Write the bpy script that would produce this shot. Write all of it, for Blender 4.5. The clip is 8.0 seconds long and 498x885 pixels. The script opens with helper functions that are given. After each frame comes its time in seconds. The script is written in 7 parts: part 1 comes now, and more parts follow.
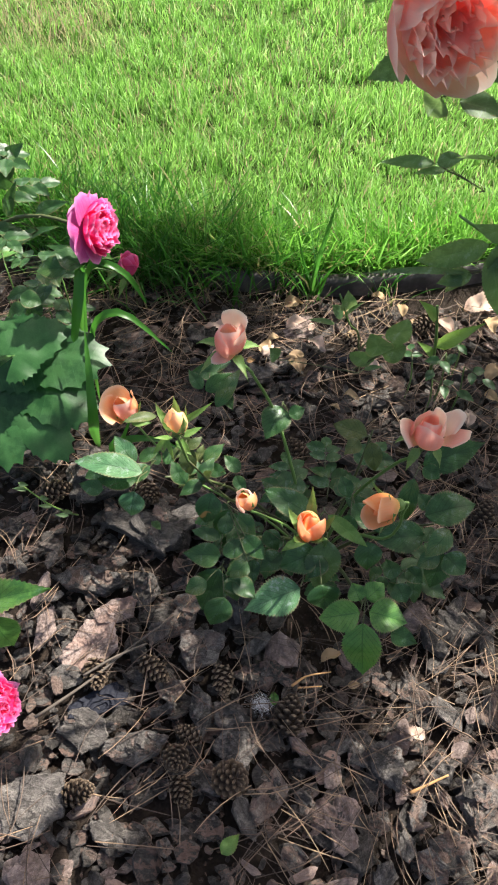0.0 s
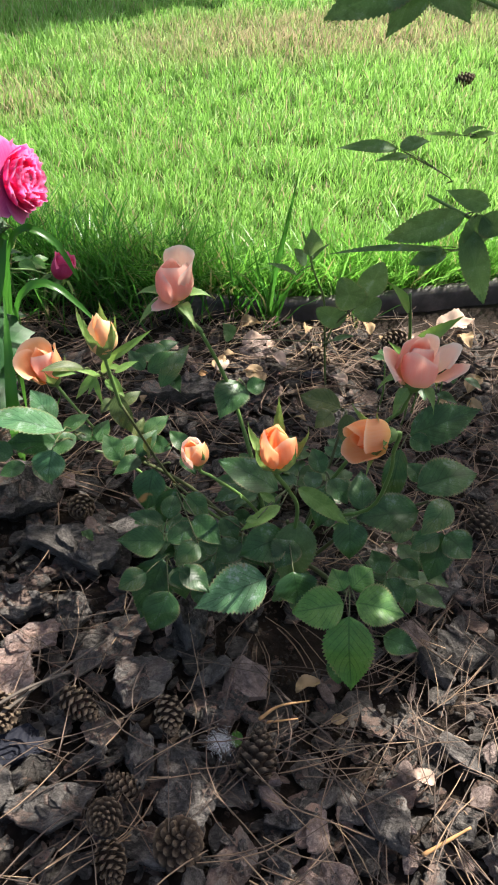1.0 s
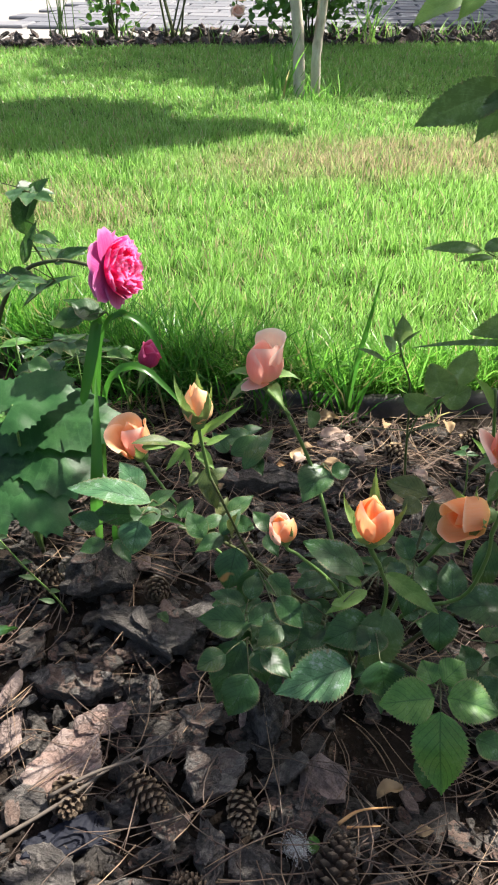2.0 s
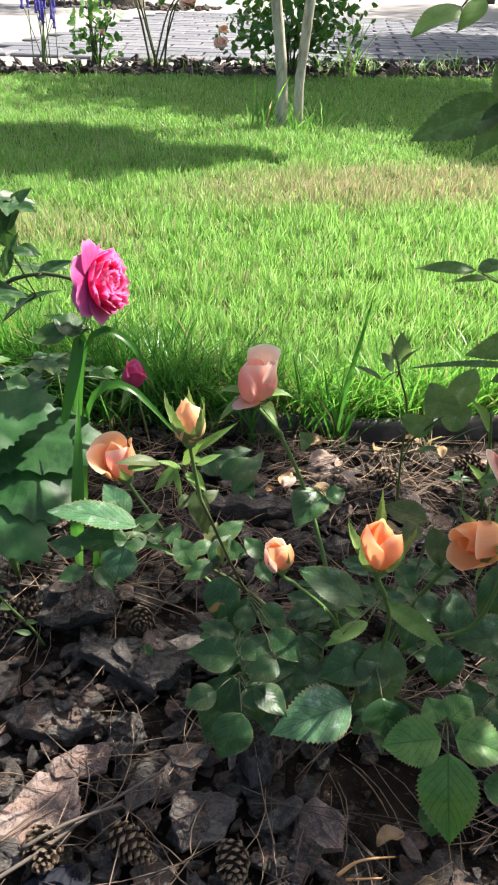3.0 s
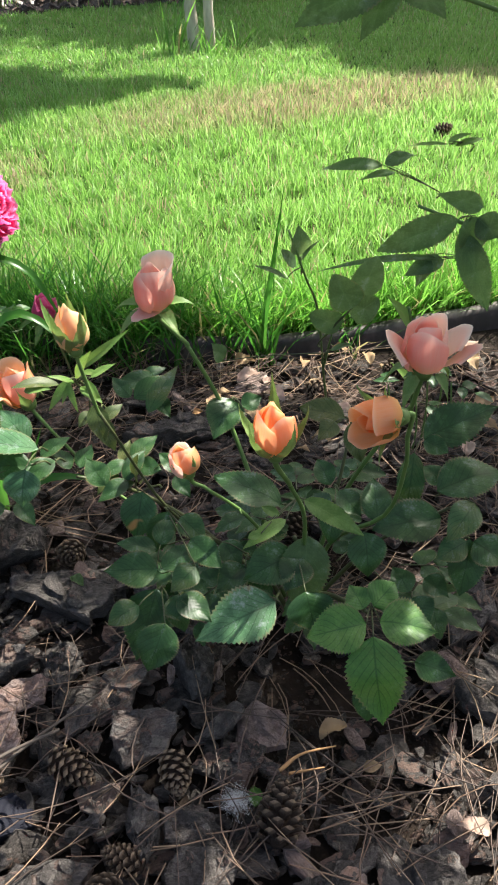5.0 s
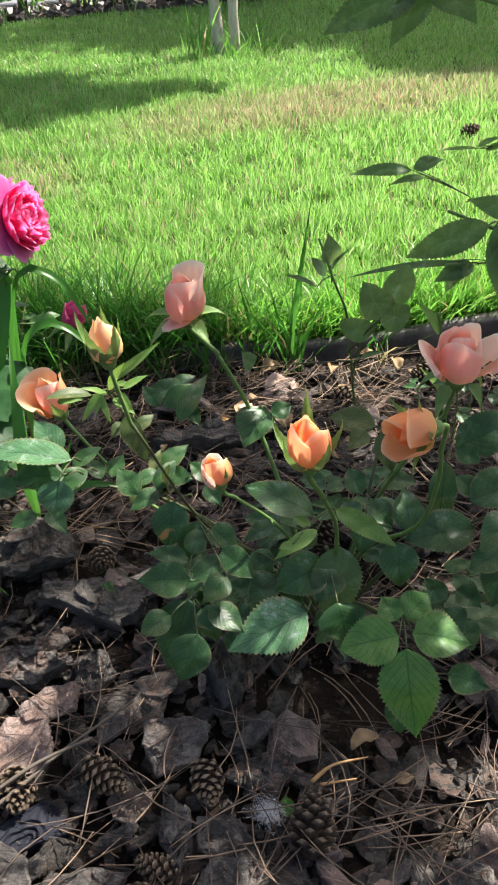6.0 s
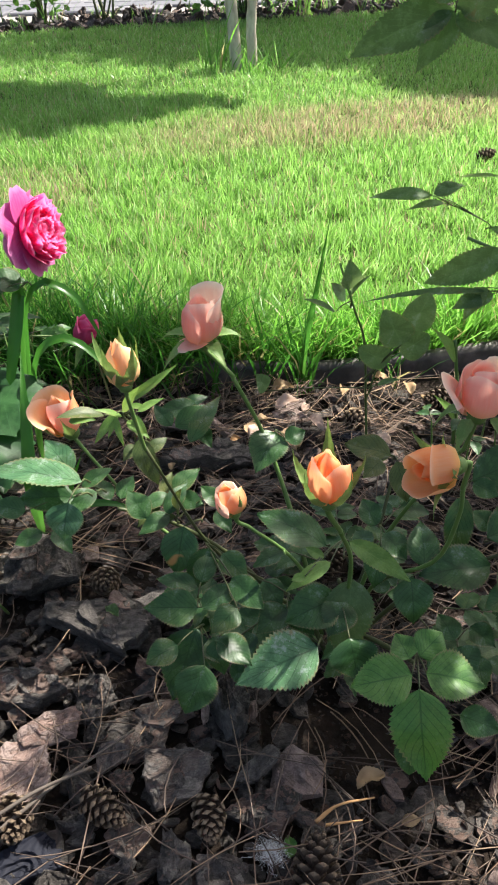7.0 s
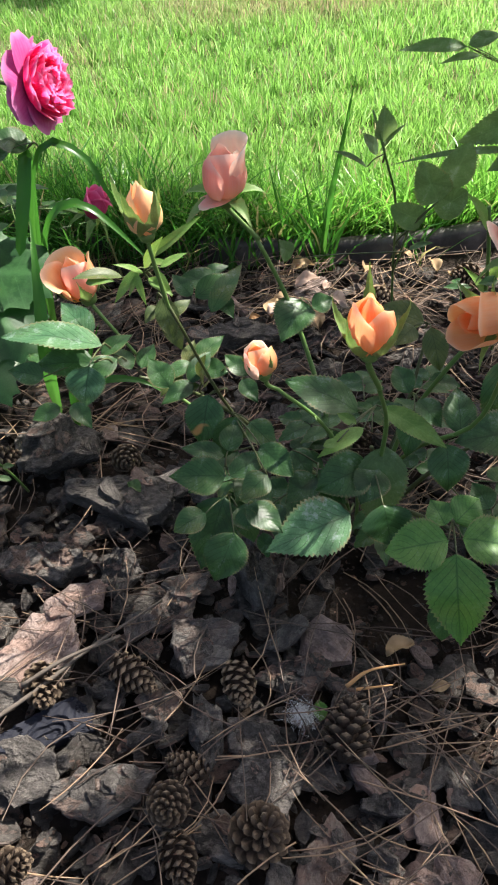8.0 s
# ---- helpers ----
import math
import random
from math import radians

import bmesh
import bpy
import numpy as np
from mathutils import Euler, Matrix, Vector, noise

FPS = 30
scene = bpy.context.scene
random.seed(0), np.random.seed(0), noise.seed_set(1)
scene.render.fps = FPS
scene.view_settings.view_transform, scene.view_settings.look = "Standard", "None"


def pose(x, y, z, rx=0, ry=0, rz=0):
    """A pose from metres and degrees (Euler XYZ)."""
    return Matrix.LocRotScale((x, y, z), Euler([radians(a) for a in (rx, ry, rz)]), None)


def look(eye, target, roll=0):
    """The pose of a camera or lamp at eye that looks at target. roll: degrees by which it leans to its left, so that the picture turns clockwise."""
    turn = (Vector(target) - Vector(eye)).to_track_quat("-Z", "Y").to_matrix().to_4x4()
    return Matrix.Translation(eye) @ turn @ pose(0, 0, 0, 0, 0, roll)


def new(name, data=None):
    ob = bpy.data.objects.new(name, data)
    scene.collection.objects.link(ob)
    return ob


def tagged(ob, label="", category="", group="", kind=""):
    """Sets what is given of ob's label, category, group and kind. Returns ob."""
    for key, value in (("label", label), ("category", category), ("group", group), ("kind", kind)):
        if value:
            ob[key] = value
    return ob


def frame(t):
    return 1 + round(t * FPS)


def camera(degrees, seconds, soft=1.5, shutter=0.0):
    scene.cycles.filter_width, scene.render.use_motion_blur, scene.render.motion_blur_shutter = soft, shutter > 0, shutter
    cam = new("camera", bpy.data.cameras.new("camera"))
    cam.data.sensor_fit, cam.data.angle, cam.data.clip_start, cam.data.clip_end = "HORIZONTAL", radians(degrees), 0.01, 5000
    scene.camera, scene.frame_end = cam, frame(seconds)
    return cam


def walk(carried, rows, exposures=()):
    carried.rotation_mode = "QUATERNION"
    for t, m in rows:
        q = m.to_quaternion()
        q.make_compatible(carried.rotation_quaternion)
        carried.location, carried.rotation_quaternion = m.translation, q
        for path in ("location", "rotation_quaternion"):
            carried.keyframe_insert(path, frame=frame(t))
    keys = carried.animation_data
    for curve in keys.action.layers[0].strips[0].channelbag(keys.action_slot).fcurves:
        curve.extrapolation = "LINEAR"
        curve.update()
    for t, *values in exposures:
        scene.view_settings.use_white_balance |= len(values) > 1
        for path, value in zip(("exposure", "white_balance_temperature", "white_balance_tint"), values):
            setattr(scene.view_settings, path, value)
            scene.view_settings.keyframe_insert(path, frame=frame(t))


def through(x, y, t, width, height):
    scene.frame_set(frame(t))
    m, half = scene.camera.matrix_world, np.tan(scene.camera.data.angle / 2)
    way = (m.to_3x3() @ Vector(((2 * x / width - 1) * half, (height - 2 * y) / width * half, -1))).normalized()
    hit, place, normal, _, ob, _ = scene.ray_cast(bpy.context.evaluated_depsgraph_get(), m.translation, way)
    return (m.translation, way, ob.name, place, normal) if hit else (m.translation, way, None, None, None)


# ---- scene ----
cam = camera(35.0, 8.0, soft=2.0)
PATH = [
    (0, (0.2430, 0.0536, 0.9427), (0.0811, 1.5351, -0.9384), 0.13),
    (0.5, (0.2589, 0.0767, 0.7532), (0.1146, 1.6897, -1.0189), -1.39),
    (1, (0.2534, 0.0348, 0.6971), (0.1803, 1.8436, -0.8785), 1.76),
    (1.5, (0.2444, 0.0143, 0.7156), (0.0007, 1.9631, -0.6637), 2.04),
    (1.7, (0.2382, 0.0148, 0.6988), (-0.0628, 1.9875, -0.6353), 0.24),
    (2.8, (0.2193, 0.0478, 0.6385), (0.0098, 2.0768, -0.6256), 2.27),
    (3, (0.2159, 0.0492, 0.6421), (-0.0068, 2.0952, -0.5915), 1.75),
    (3.5, (0.2257, 0.0564, 0.6383), (0.0377, 2.1076, -0.5943), -0.08),
    (4, (0.2471, 0.0670, 0.6130), (0.1337, 2.0759, -0.6952), -1.49),
    (4.2, (0.2561, 0.0649, 0.5912), (0.1686, 2.0293, -0.7846), -1.85),
    (5.3, (0.2610, 0.0473, 0.6120), (0.1431, 2.0120, -0.7617), -3.13),
    (5.5, (0.2609, 0.0458, 0.6149), (0.1163, 2.0156, -0.7488), -3.24),
    (6, (0.2551, 0.0553, 0.6113), (0.0835, 2.0180, -0.7587), -3.84),
    (6.5, (0.2484, 0.0560, 0.6338), (0.0883, 2.0733, -0.6569), -2.05),
    (7, (0.2437, 0.0720, 0.6133), (0.0681, 2.0568, -0.7258), -1.89),
    (7.5, (0.2449, 0.0788, 0.5956), (0.0676, 1.9920, -0.8437), -2.30),
    (8, (0.2274, 0.0764, 0.5738), (0.0311, 1.8792, -0.9972), -3.00),
]
EXPOSURE = 1.42
walk(cam, [(t, look(eye, target, roll)) for t, eye, target, roll in PATH], exposures=[(0.0, EXPOSURE), (8.0, EXPOSURE)])

# ---- daylight: high sun beyond the lawn to the right ----
SUN = Vector((0.50, 0.42, 0.86)).normalized()
world = bpy.data.worlds.new("world")
scene.world = world
world.use_nodes = True
wn = world.node_tree.nodes
sky = wn.new("ShaderNodeTexSky")
sky.sky_type, sky.sun_disc = "NISHITA", False
sky.dust_density, sky.ozone_density, sky.air_density = 5.0, 0.6, 1.0
sky.sun_elevation = math.asin(SUN.z)
sky.sun_rotation = math.atan2(SUN.x, SUN.y)
world.node_tree.links.new(sky.outputs[0], wn["Background"].inputs[0])
wn["Background"].inputs[1].default_value = 0.088
sun = new("sun", bpy.data.lights.new("sun", "SUN"))
sun.data.energy, sun.data.angle, sun.data.color = 5.0, radians(0.53), (1.0, 0.95, 0.86)
sun.matrix_world = look(SUN * 30, (0, 0, 0))


# ---- materials ----
class Mat:
    """A small builder for node materials."""

    def __init__(self, name):
        self.m = bpy.data.materials.new(name)
        self.m.use_nodes = True
        self.t = self.m.node_tree
        self.bsdf = self.t.nodes["Principled BSDF"]
        self.out = self.t.nodes["Material Output"]

    def node(self, kind, **kw):
        n = self.t.nodes.new("ShaderNode" + kind)
        for k, v in kw.items():
            if k == "operation":
                n.operation = v
            elif k == "data_type":
                n.data_type = v
            elif k == "blend_type":
                n.blend_type = v
            else:
                n.inputs[k].default_value = v
        return n

    def link(self, a, b):
        self.t.links.new(a, b)

    def coords(self, kind="Object", scale=(1, 1, 1)):
        tc = self.t.nodes.new("ShaderNodeTexCoord")
        mp = self.t.nodes.new("ShaderNodeMapping")
        mp.inputs["Scale"].default_value = scale
        self.link(tc.outputs[kind], mp.inputs["Vector"])
        return mp.outputs["Vector"]

    def world(self, scale=(1, 1, 1)):
        g = self.t.nodes.new("ShaderNodeNewGeometry")
        mp = self.t.nodes.new("ShaderNodeMapping")
        mp.inputs["Scale"].default_value = scale
        self.link(g.outputs["Position"], mp.inputs["Vector"])
        return mp.outputs["Vector"]

    def noise(self, vec, scale, detail=4.0, rough=0.6, dist=0.0):
        n = self.node("TexNoise", Scale=scale, Detail=detail, Roughness=rough, Distortion=dist)
        if vec is not None:
            self.link(vec, n.inputs["Vector"])
        return n.outputs["Fac"]

    def ramp(self, fac, stops):
        r = self.t.nodes.new("ShaderNodeValToRGB")
        e = r.color_ramp.elements
        while len(e) < len(stops):
            e.new(0.5)
        for el, (p, c) in zip(e, stops):
            el.position = p
            el.color = (*c, 1) if len(c) == 3 else c
        self.link(fac, r.inputs["Fac"])
        return r.outputs["Color"]

    def step(self, fac, a, b):
        n = self.node("MapRange")
        n.interpolation_type = "SMOOTHSTEP"
        n.inputs["From Min"].default_value, n.inputs["From Max"].default_value = a, b
        self.link(fac, n.inputs["Value"])
        return n.outputs["Result"]

    def math(self, op, a, b=None):
        n = self.node("Math", operation=op)
        for i, v in enumerate((a, b)):
            if v is None:
                continue
            if isinstance(v, (int, float)):
                n.inputs[i].default_value = v
            else:
                self.link(v, n.inputs[i])
        return n.outputs[0]

    def mix(self, fac, a, b, blend="MIX"):
        n = self.t.nodes.new("ShaderNodeMix")
        n.data_type, n.blend_type = "RGBA", blend
        for sock, v in ((n.inputs[0], fac), (n.inputs[6], a), (n.inputs[7], b)):
            if isinstance(v, (int, float)):
                sock.default_value = v
            elif isinstance(v, tuple):
                sock.default_value = (*v, 1)
            else:
                self.link(v, sock)
        return n.outputs[2]

    def random(self):
        return self.t.nodes.new("ShaderNodeObjectInfo").outputs["Random"]

    def island(self):
        return self.t.nodes.new("ShaderNodeNewGeometry").outputs["Random Per Island"]

    def uv(self):
        tc = self.t.nodes.new("ShaderNodeTexCoord")
        s = self.t.nodes.new("ShaderNodeSeparateXYZ")
        self.link(tc.outputs["UV"], s.inputs[0])
        return s.outputs[0], s.outputs[1]

    def bump(self, height, strength, distance):
        b = self.node("Bump", Strength=strength, Distance=distance)
        self.link(height, b.inputs["Height"])
        self.link(b.outputs[0], self.bsdf.inputs["Normal"])
        return b

    def finish(self, color, rough=0.6, spec=0.5, through=0.0, through_color=None):
        if isinstance(color, tuple):
            self.bsdf.inputs["Base Color"].default_value = (*color, 1)
        else:
            self.link(color, self.bsdf.inputs["Base Color"])
        if isinstance(rough, (int, float)):
            self.bsdf.inputs["Roughness"].default_value = rough
        else:
            self.link(rough, self.bsdf.inputs["Roughness"])
        self.bsdf.inputs["Specular IOR Level"].default_value = spec
        if through:
            tr = self.t.nodes.new("ShaderNodeBsdfTranslucent")
            tc = through_color if through_color is not None else color
            if isinstance(tc, tuple):
                tr.inputs[0].default_value = (*tc, 1)
            else:
                self.link(tc, tr.inputs[0])
            ms = self.t.nodes.new("ShaderNodeMixShader")
            ms.inputs[0].default_value = through
            self.link(self.bsdf.outputs[0], ms.inputs[1])
            self.link(tr.outputs[0], ms.inputs[2])
            self.link(ms.outputs[0], self.out.inputs[0])
        return self.m


def leaf_material(name, low, high, glow, mildew=0.25, rough=0.5, through=0.3, vein_color=None, blight=0.7, rust=0.0):
    """A veined, serrated leaf: dark and light patches, pale bloom, browned spots."""
    k = Mat(name)
    u, v = k.uv()
    side = k.math("ABSOLUTE", k.math("SUBTRACT", u, 0.5))
    vec = k.coords("Object")
    big, fine = k.noise(vec, 60, 3), k.noise(vec, 420, 4)
    base = k.mix(k.step(k.math("ADD", k.math("MULTIPLY", big, 0.7), k.math("MULTIPLY", k.noise(vec, 170, 5, 0.7), 0.3)), 0.41, 0.57), low, high)
    base = k.mix(k.math("MULTIPLY", k.random(), 0.50), base, tuple(c * 1.6 for c in high))
    base = k.mix(k.math("MULTIPLY", k.math("MULTIPLY", k.step(k.random(), 0.66, 0.92), k.step(k.noise(vec, 45, 4), 0.42, 0.62)), 0.55 * min(1.0, blight)), base, (0.15, 0.14, 0.035))
    vein = k.math("FRACT", k.math("SUBTRACT", k.math("MULTIPLY", v, 8.0), k.math("MULTIPLY", side, 6.0)))
    line = k.math("ABSOLUTE", k.math("SUBTRACT", vein, 0.5))
    ridge = k.step(k.math("ADD", line, k.math("MULTIPLY", k.math("SUBTRACT", k.noise(vec, 140, 4), 0.5), 0.22)), 0.105 if vein_color else 0.060, 0.0)
    mid = k.step(side, 0.032, 0.0)
    veins = k.math("MAXIMUM", k.math("MULTIPLY", ridge, 0.85), mid)
    base = k.mix(k.math("MULTIPLY", veins, 0.75 if vein_color else 0.32), base, vein_color or tuple(c * 1.7 + 0.008 for c in high))
    net = k.node("TexVoronoi", Scale=430.0)
    net.feature = "DISTANCE_TO_EDGE"
    k.link(vec, net.inputs["Vector"])
    mesh = k.step(net.outputs["Distance"], 0.22, 0.0)
    base = k.mix(k.math("MULTIPLY", mesh, 0.18), base, tuple(c * 0.45 for c in low))
    powder = k.math("MULTIPLY", k.step(k.noise(vec, 75, 6, 0.75), 0.54, 0.70), mildew)
    base = k.mix(powder, base, (0.36, 0.45, 0.40))
    rim = k.math("MULTIPLY", k.step(side, 0.43, 0.5), k.step(k.noise(vec, 50, 3), 0.40, 0.58))
    base = k.mix(k.math("MULTIPLY", rim, min(0.7, blight)), base, (0.26, 0.20, 0.10))
    dots = k.math("MULTIPLY", k.math("MULTIPLY", k.step(fine, 0.56, 0.74), k.step(big, 0.42, 0.62)), mildew * 0.9)
    base = k.mix(dots, base, (0.36, 0.42, 0.35))
    spots = k.math("MULTIPLY", k.step(k.noise(vec, 38, 2), 0.70 - 0.12 * rust, 0.76 - 0.12 * rust), blight)
    base = k.mix(spots, base, (0.50, 0.25, 0.10) if rust else (0.20, 0.12, 0.05))
    h = k.math("ADD", k.math("MULTIPLY", k.math("MAXIMUM", k.math("MULTIPLY", line, 1.3), 0.0), 1.0), k.math("MULTIPLY", fine, 0.5))
    k.bump(k.math("SUBTRACT", h, k.math("MULTIPLY", mesh, 0.25)), 0.17, 0.0006)
    return k.finish(base, rough, 0.35, through, k.mix(0.4, base, glow))


def petal_material(name, base, middle, edge, through=0.35):
    """Petal: from its foot to its rim, with fine lengthwise veins."""
    k = Mat(name)
    u, v = k.uv()
    col = k.ramp(v, [(0.0, base), (0.45, middle), (0.8, middle), (1.0, edge)])
    fan = k.noise(k.coords("UV", (30, 2.5, 1)), 1.0, 3)
    blotch = k.noise(k.coords("Object"), 70, 3)
    col = k.mix(k.math("MULTIPLY", k.step(fan, 0.35, 0.8), 0.35), col, edge)
    col = k.mix(k.math("MULTIPLY", k.step(blotch, 0.5, 0.8), 0.25), col, tuple(min(1, c * 1.12) for c in middle))
    k.bump(k.math("ADD", fan, k.math("MULTIPLY", blotch, 0.7)), 0.25, 0.0008)
    return k.finish(col, 0.55, 0.3, through, col)


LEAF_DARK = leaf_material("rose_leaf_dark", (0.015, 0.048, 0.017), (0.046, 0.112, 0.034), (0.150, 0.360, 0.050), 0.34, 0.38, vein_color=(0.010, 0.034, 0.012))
LEAF_MID = leaf_material("rose_leaf_mid", (0.030, 0.098, 0.024), (0.095, 0.220, 0.045), (0.250, 0.560, 0.060), 0.14, 0.42, vein_color=(0.014, 0.062, 0.018))
# lighter copy: light from the sun behind is put into colour and glow
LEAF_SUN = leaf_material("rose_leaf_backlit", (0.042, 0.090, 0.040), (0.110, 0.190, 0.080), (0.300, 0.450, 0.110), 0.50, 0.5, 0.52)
LEAF_YOUNG = leaf_material("rose_leaf_young", (0.085, 0.180, 0.039), (0.170, 0.290, 0.072), (0.385, 0.605, 0.088), 0.12, 0.45, 0.4)
LEAF_OLIVE = leaf_material("rose_leaf_olive", (0.030, 0.060, 0.018), (0.085, 0.110, 0.034), (0.200, 0.260, 0.050), 0.25, 0.45, vein_color=(0.018, 0.040, 0.012))
LEAF_SPOT = leaf_material("rose_leaf_blighted", (0.018, 0.058, 0.024), (0.044, 0.118, 0.042), (0.130, 0.330, 0.050), 0.25, 0.42, vein_color=(0.008, 0.028, 0.012), blight=1.0, rust=1.0)
# mildewed leaf, its colours raised to put the bright sun spots in
LEAF_MILDEW_LIT = leaf_material("rose_leaf_mildewed_sunlit", (0.032, 0.096, 0.044), (0.086, 0.196, 0.086), (0.200, 0.400, 0.100), 0.80, 0.38, vein_color=(0.010, 0.036, 0.020))
LEAF_BROAD = leaf_material("broad_leaf_green", (0.014, 0.058, 0.016), (0.032, 0.098, 0.028), (0.10, 0.36, 0.04), 0.02, 0.40, 0.30, blight=0.0)
PEACH = petal_material("peach_petal", (0.98, 0.58, 0.16), (0.98, 0.47, 0.22), (0.98, 0.64, 0.42), 0.45)
ORANGE = petal_material("orange_petal", (0.98, 0.50, 0.10), (0.98, 0.38, 0.13), (0.98, 0.58, 0.32), 0.45)
YELLOW = petal_material("yellow_petal", (0.95, 0.62, 0.26), (0.95, 0.54, 0.28), (0.95, 0.66, 0.40))
SALMON = petal_material("salmon_petal", (0.98, 0.66, 0.40), (0.98, 0.46, 0.36), (0.98, 0.72, 0.60), 0.45)
BLUSH = petal_material("blush_petal", (0.97, 0.64, 0.44), (0.98, 0.66, 0.52), (0.98, 0.83, 0.72), 0.45)
MAGENTA = petal_material("magenta_petal", (0.86, 0.015, 0.12), (0.88, 0.026, 0.24), (0.95, 0.34, 0.62), 0.52)
MAUVE = petal_material("mauve_petal", (0.62, 0.06, 0.26), (0.58, 0.08, 0.30), (0.72, 0.26, 0.50), 0.35)
CERISE = petal_material("cerise_petal", (0.54, 0.03, 0.12), (0.66, 0.06, 0.20), (0.76, 0.18, 0.38))
ROSE_PINK = petal_material("rose_pink_petal", (0.98, 0.36, 0.30), (0.99, 0.62, 0.54), (0.99, 0.84, 0.76), 0.78)


def stem_material(name, a, b):
    k = Mat(name)
    vec = k.coords("Object")
    col = k.mix(k.noise(vec, 90, 3), a, b)
    k.bump(k.noise(vec, 500, 3), 0.3, 0.0006)
    return k.finish(col, 0.45, 0.4)


STEM = stem_material("green_stem", (0.075, 0.150, 0.034), (0.140, 0.235, 0.060))
STEM_OLD = stem_material("brownish_stem", (0.050, 0.085, 0.026), (0.090, 0.085, 0.036))
SEPAL = leaf_material("sepal_green", (0.10, 0.20, 0.05), (0.18, 0.28, 0.09), (0.30, 0.45, 0.08), 0.10, 0.5, 0.3)


def bark_material(name, dark, mid, pale, size=1.0, loose=False):
    """Flaky pine bark: thin plates peeling off in steps, each layer with its own tone, fine grain and pale weathering."""
    k = Mat(name)
    vec = k.coords("Object", (size, 1.5 * size, 1.5 * size))
    who = k.island() if loose else k.random()
    n = k.noise(vec, 2.2, 9, 0.66, 0.3)
    level = k.math("MULTIPLY", n, 8.0)
    floor, rest = k.math("FLOOR", level), k.math("FRACT", level)
    terrace = k.math("ADD", floor, k.step(rest, 0.90, 1.0))
    white = k.t.nodes.new("ShaderNodeTexWhiteNoise")
    white.noise_dimensions = "1D"
    k.link(k.math("ADD", floor, k.math("MULTIPLY", who, 17.0)), white.inputs["W"])
    tone = white.outputs["Value"]
    bend = k.node("VectorMath", operation="MULTIPLY_ADD")
    wander = k.node("TexNoise", Scale=3.0, Detail=5.0)
    k.link(vec, wander.inputs["Vector"])
    k.link(wander.outputs["Color"], bend.inputs[0])
    bend.inputs[1].default_value = (0.45, 0.45, 0.45)
    k.link(vec, bend.inputs[2])
    plates = k.node("TexVoronoi", Scale=4.2)
    k.link(bend.outputs[0], plates.inputs["Vector"])
    split = k.t.nodes.new("ShaderNodeSeparateXYZ")
    k.link(plates.outputs["Color"], split.inputs[0])
    plate = split.outputs[0]
    streak = k.noise(k.coords("Object", (3.0 * size, 16 * size, 9 * size)), 1.5, 5, 0.7)
    blotch = k.noise(vec, 5.5, 5, 0.65)
    fine = k.noise(vec, 45, 5, 0.75)
    shade = k.math("ADD", k.math("ADD", k.math("ADD", k.math("MULTIPLY", tone, 0.10), k.math("MULTIPLY", plate, 0.12)), k.math("MULTIPLY", blotch, 0.38)), k.math("ADD", k.math("MULTIPLY", streak, 0.20), k.math("MULTIPLY", fine, 0.26)))
    col = k.ramp(shade, [(0.40, dark), (0.53, mid), (0.69, pale)])
    col = k.mix(k.math("MULTIPLY", who, 0.55 if loose else 0.32), col, k.mix(0.45, dark, mid))
    col = k.mix(k.math("MULTIPLY", k.step(tone, 0.72, 0.90), 0.40), col, (0.25, 0.135, 0.095))
    foot = k.math("MULTIPLY", k.step(rest, 0.70, 0.84), k.step(rest, 0.98, 0.88))
    col = k.mix(k.math("MULTIPLY", foot, 0.22), col, tuple(c * 0.5 for c in dark))
    h = k.math("ADD", k.math("ADD", k.math("MULTIPLY", terrace, 0.40), k.math("MULTIPLY", plate, 0.75)), k.math("ADD", k.math("MULTIPLY", streak, 0.55), k.math("MULTIPLY", fine, 0.45)))
    k.bump(h, 1.0, 0.0045)
    return k.finish(col, 0.82, 0.3)


BARK = bark_material("pine_bark", (0.037, 0.033, 0.030), (0.116, 0.103, 0.094), (0.288, 0.258, 0.232))
BARK_LOOSE = bark_material("loose_bark", (0.023, 0.020, 0.018), (0.092, 0.081, 0.073), (0.232, 0.205, 0.182), 24.0, True)
CRUMB = bark_material("soil_crumb", (0.016, 0.012, 0.010), (0.050, 0.038, 0.030), (0.11, 0.087, 0.068), 60.0, True)
# darker bark; its tone also carries the deep shade at the bed's left-middle
BARK_DARK = bark_material("dark_bark", (0.028, 0.025, 0.022), (0.084, 0.074, 0.066), (0.206, 0.181, 0.161))
BARK_PALE = bark_material("pale_bark", (0.150, 0.112, 0.098), (0.290, 0.217, 0.190), (0.460, 0.360, 0.320))

k = Mat("garden_soil")
vec = k.world()
col = k.ramp(k.noise(vec, 40, 6, 0.7), [(0.3, (0.014, 0.010, 0.008)), (0.7, (0.048, 0.034, 0.025))])
k.bump(k.noise(vec, 220, 6, 0.75), 1.0, 0.008)
SOIL = k.finish(col, 0.95, 0.2)

k = Mat("pine_needle")
col = k.ramp(k.island(), [(0.0, (0.060, 0.042, 0.033)), (0.35, (0.13, 0.092, 0.070)), (0.7, (0.21, 0.135, 0.090)), (1.0, (0.38, 0.26, 0.16))])
NEEDLE = k.finish(col, 0.55, 0.4)

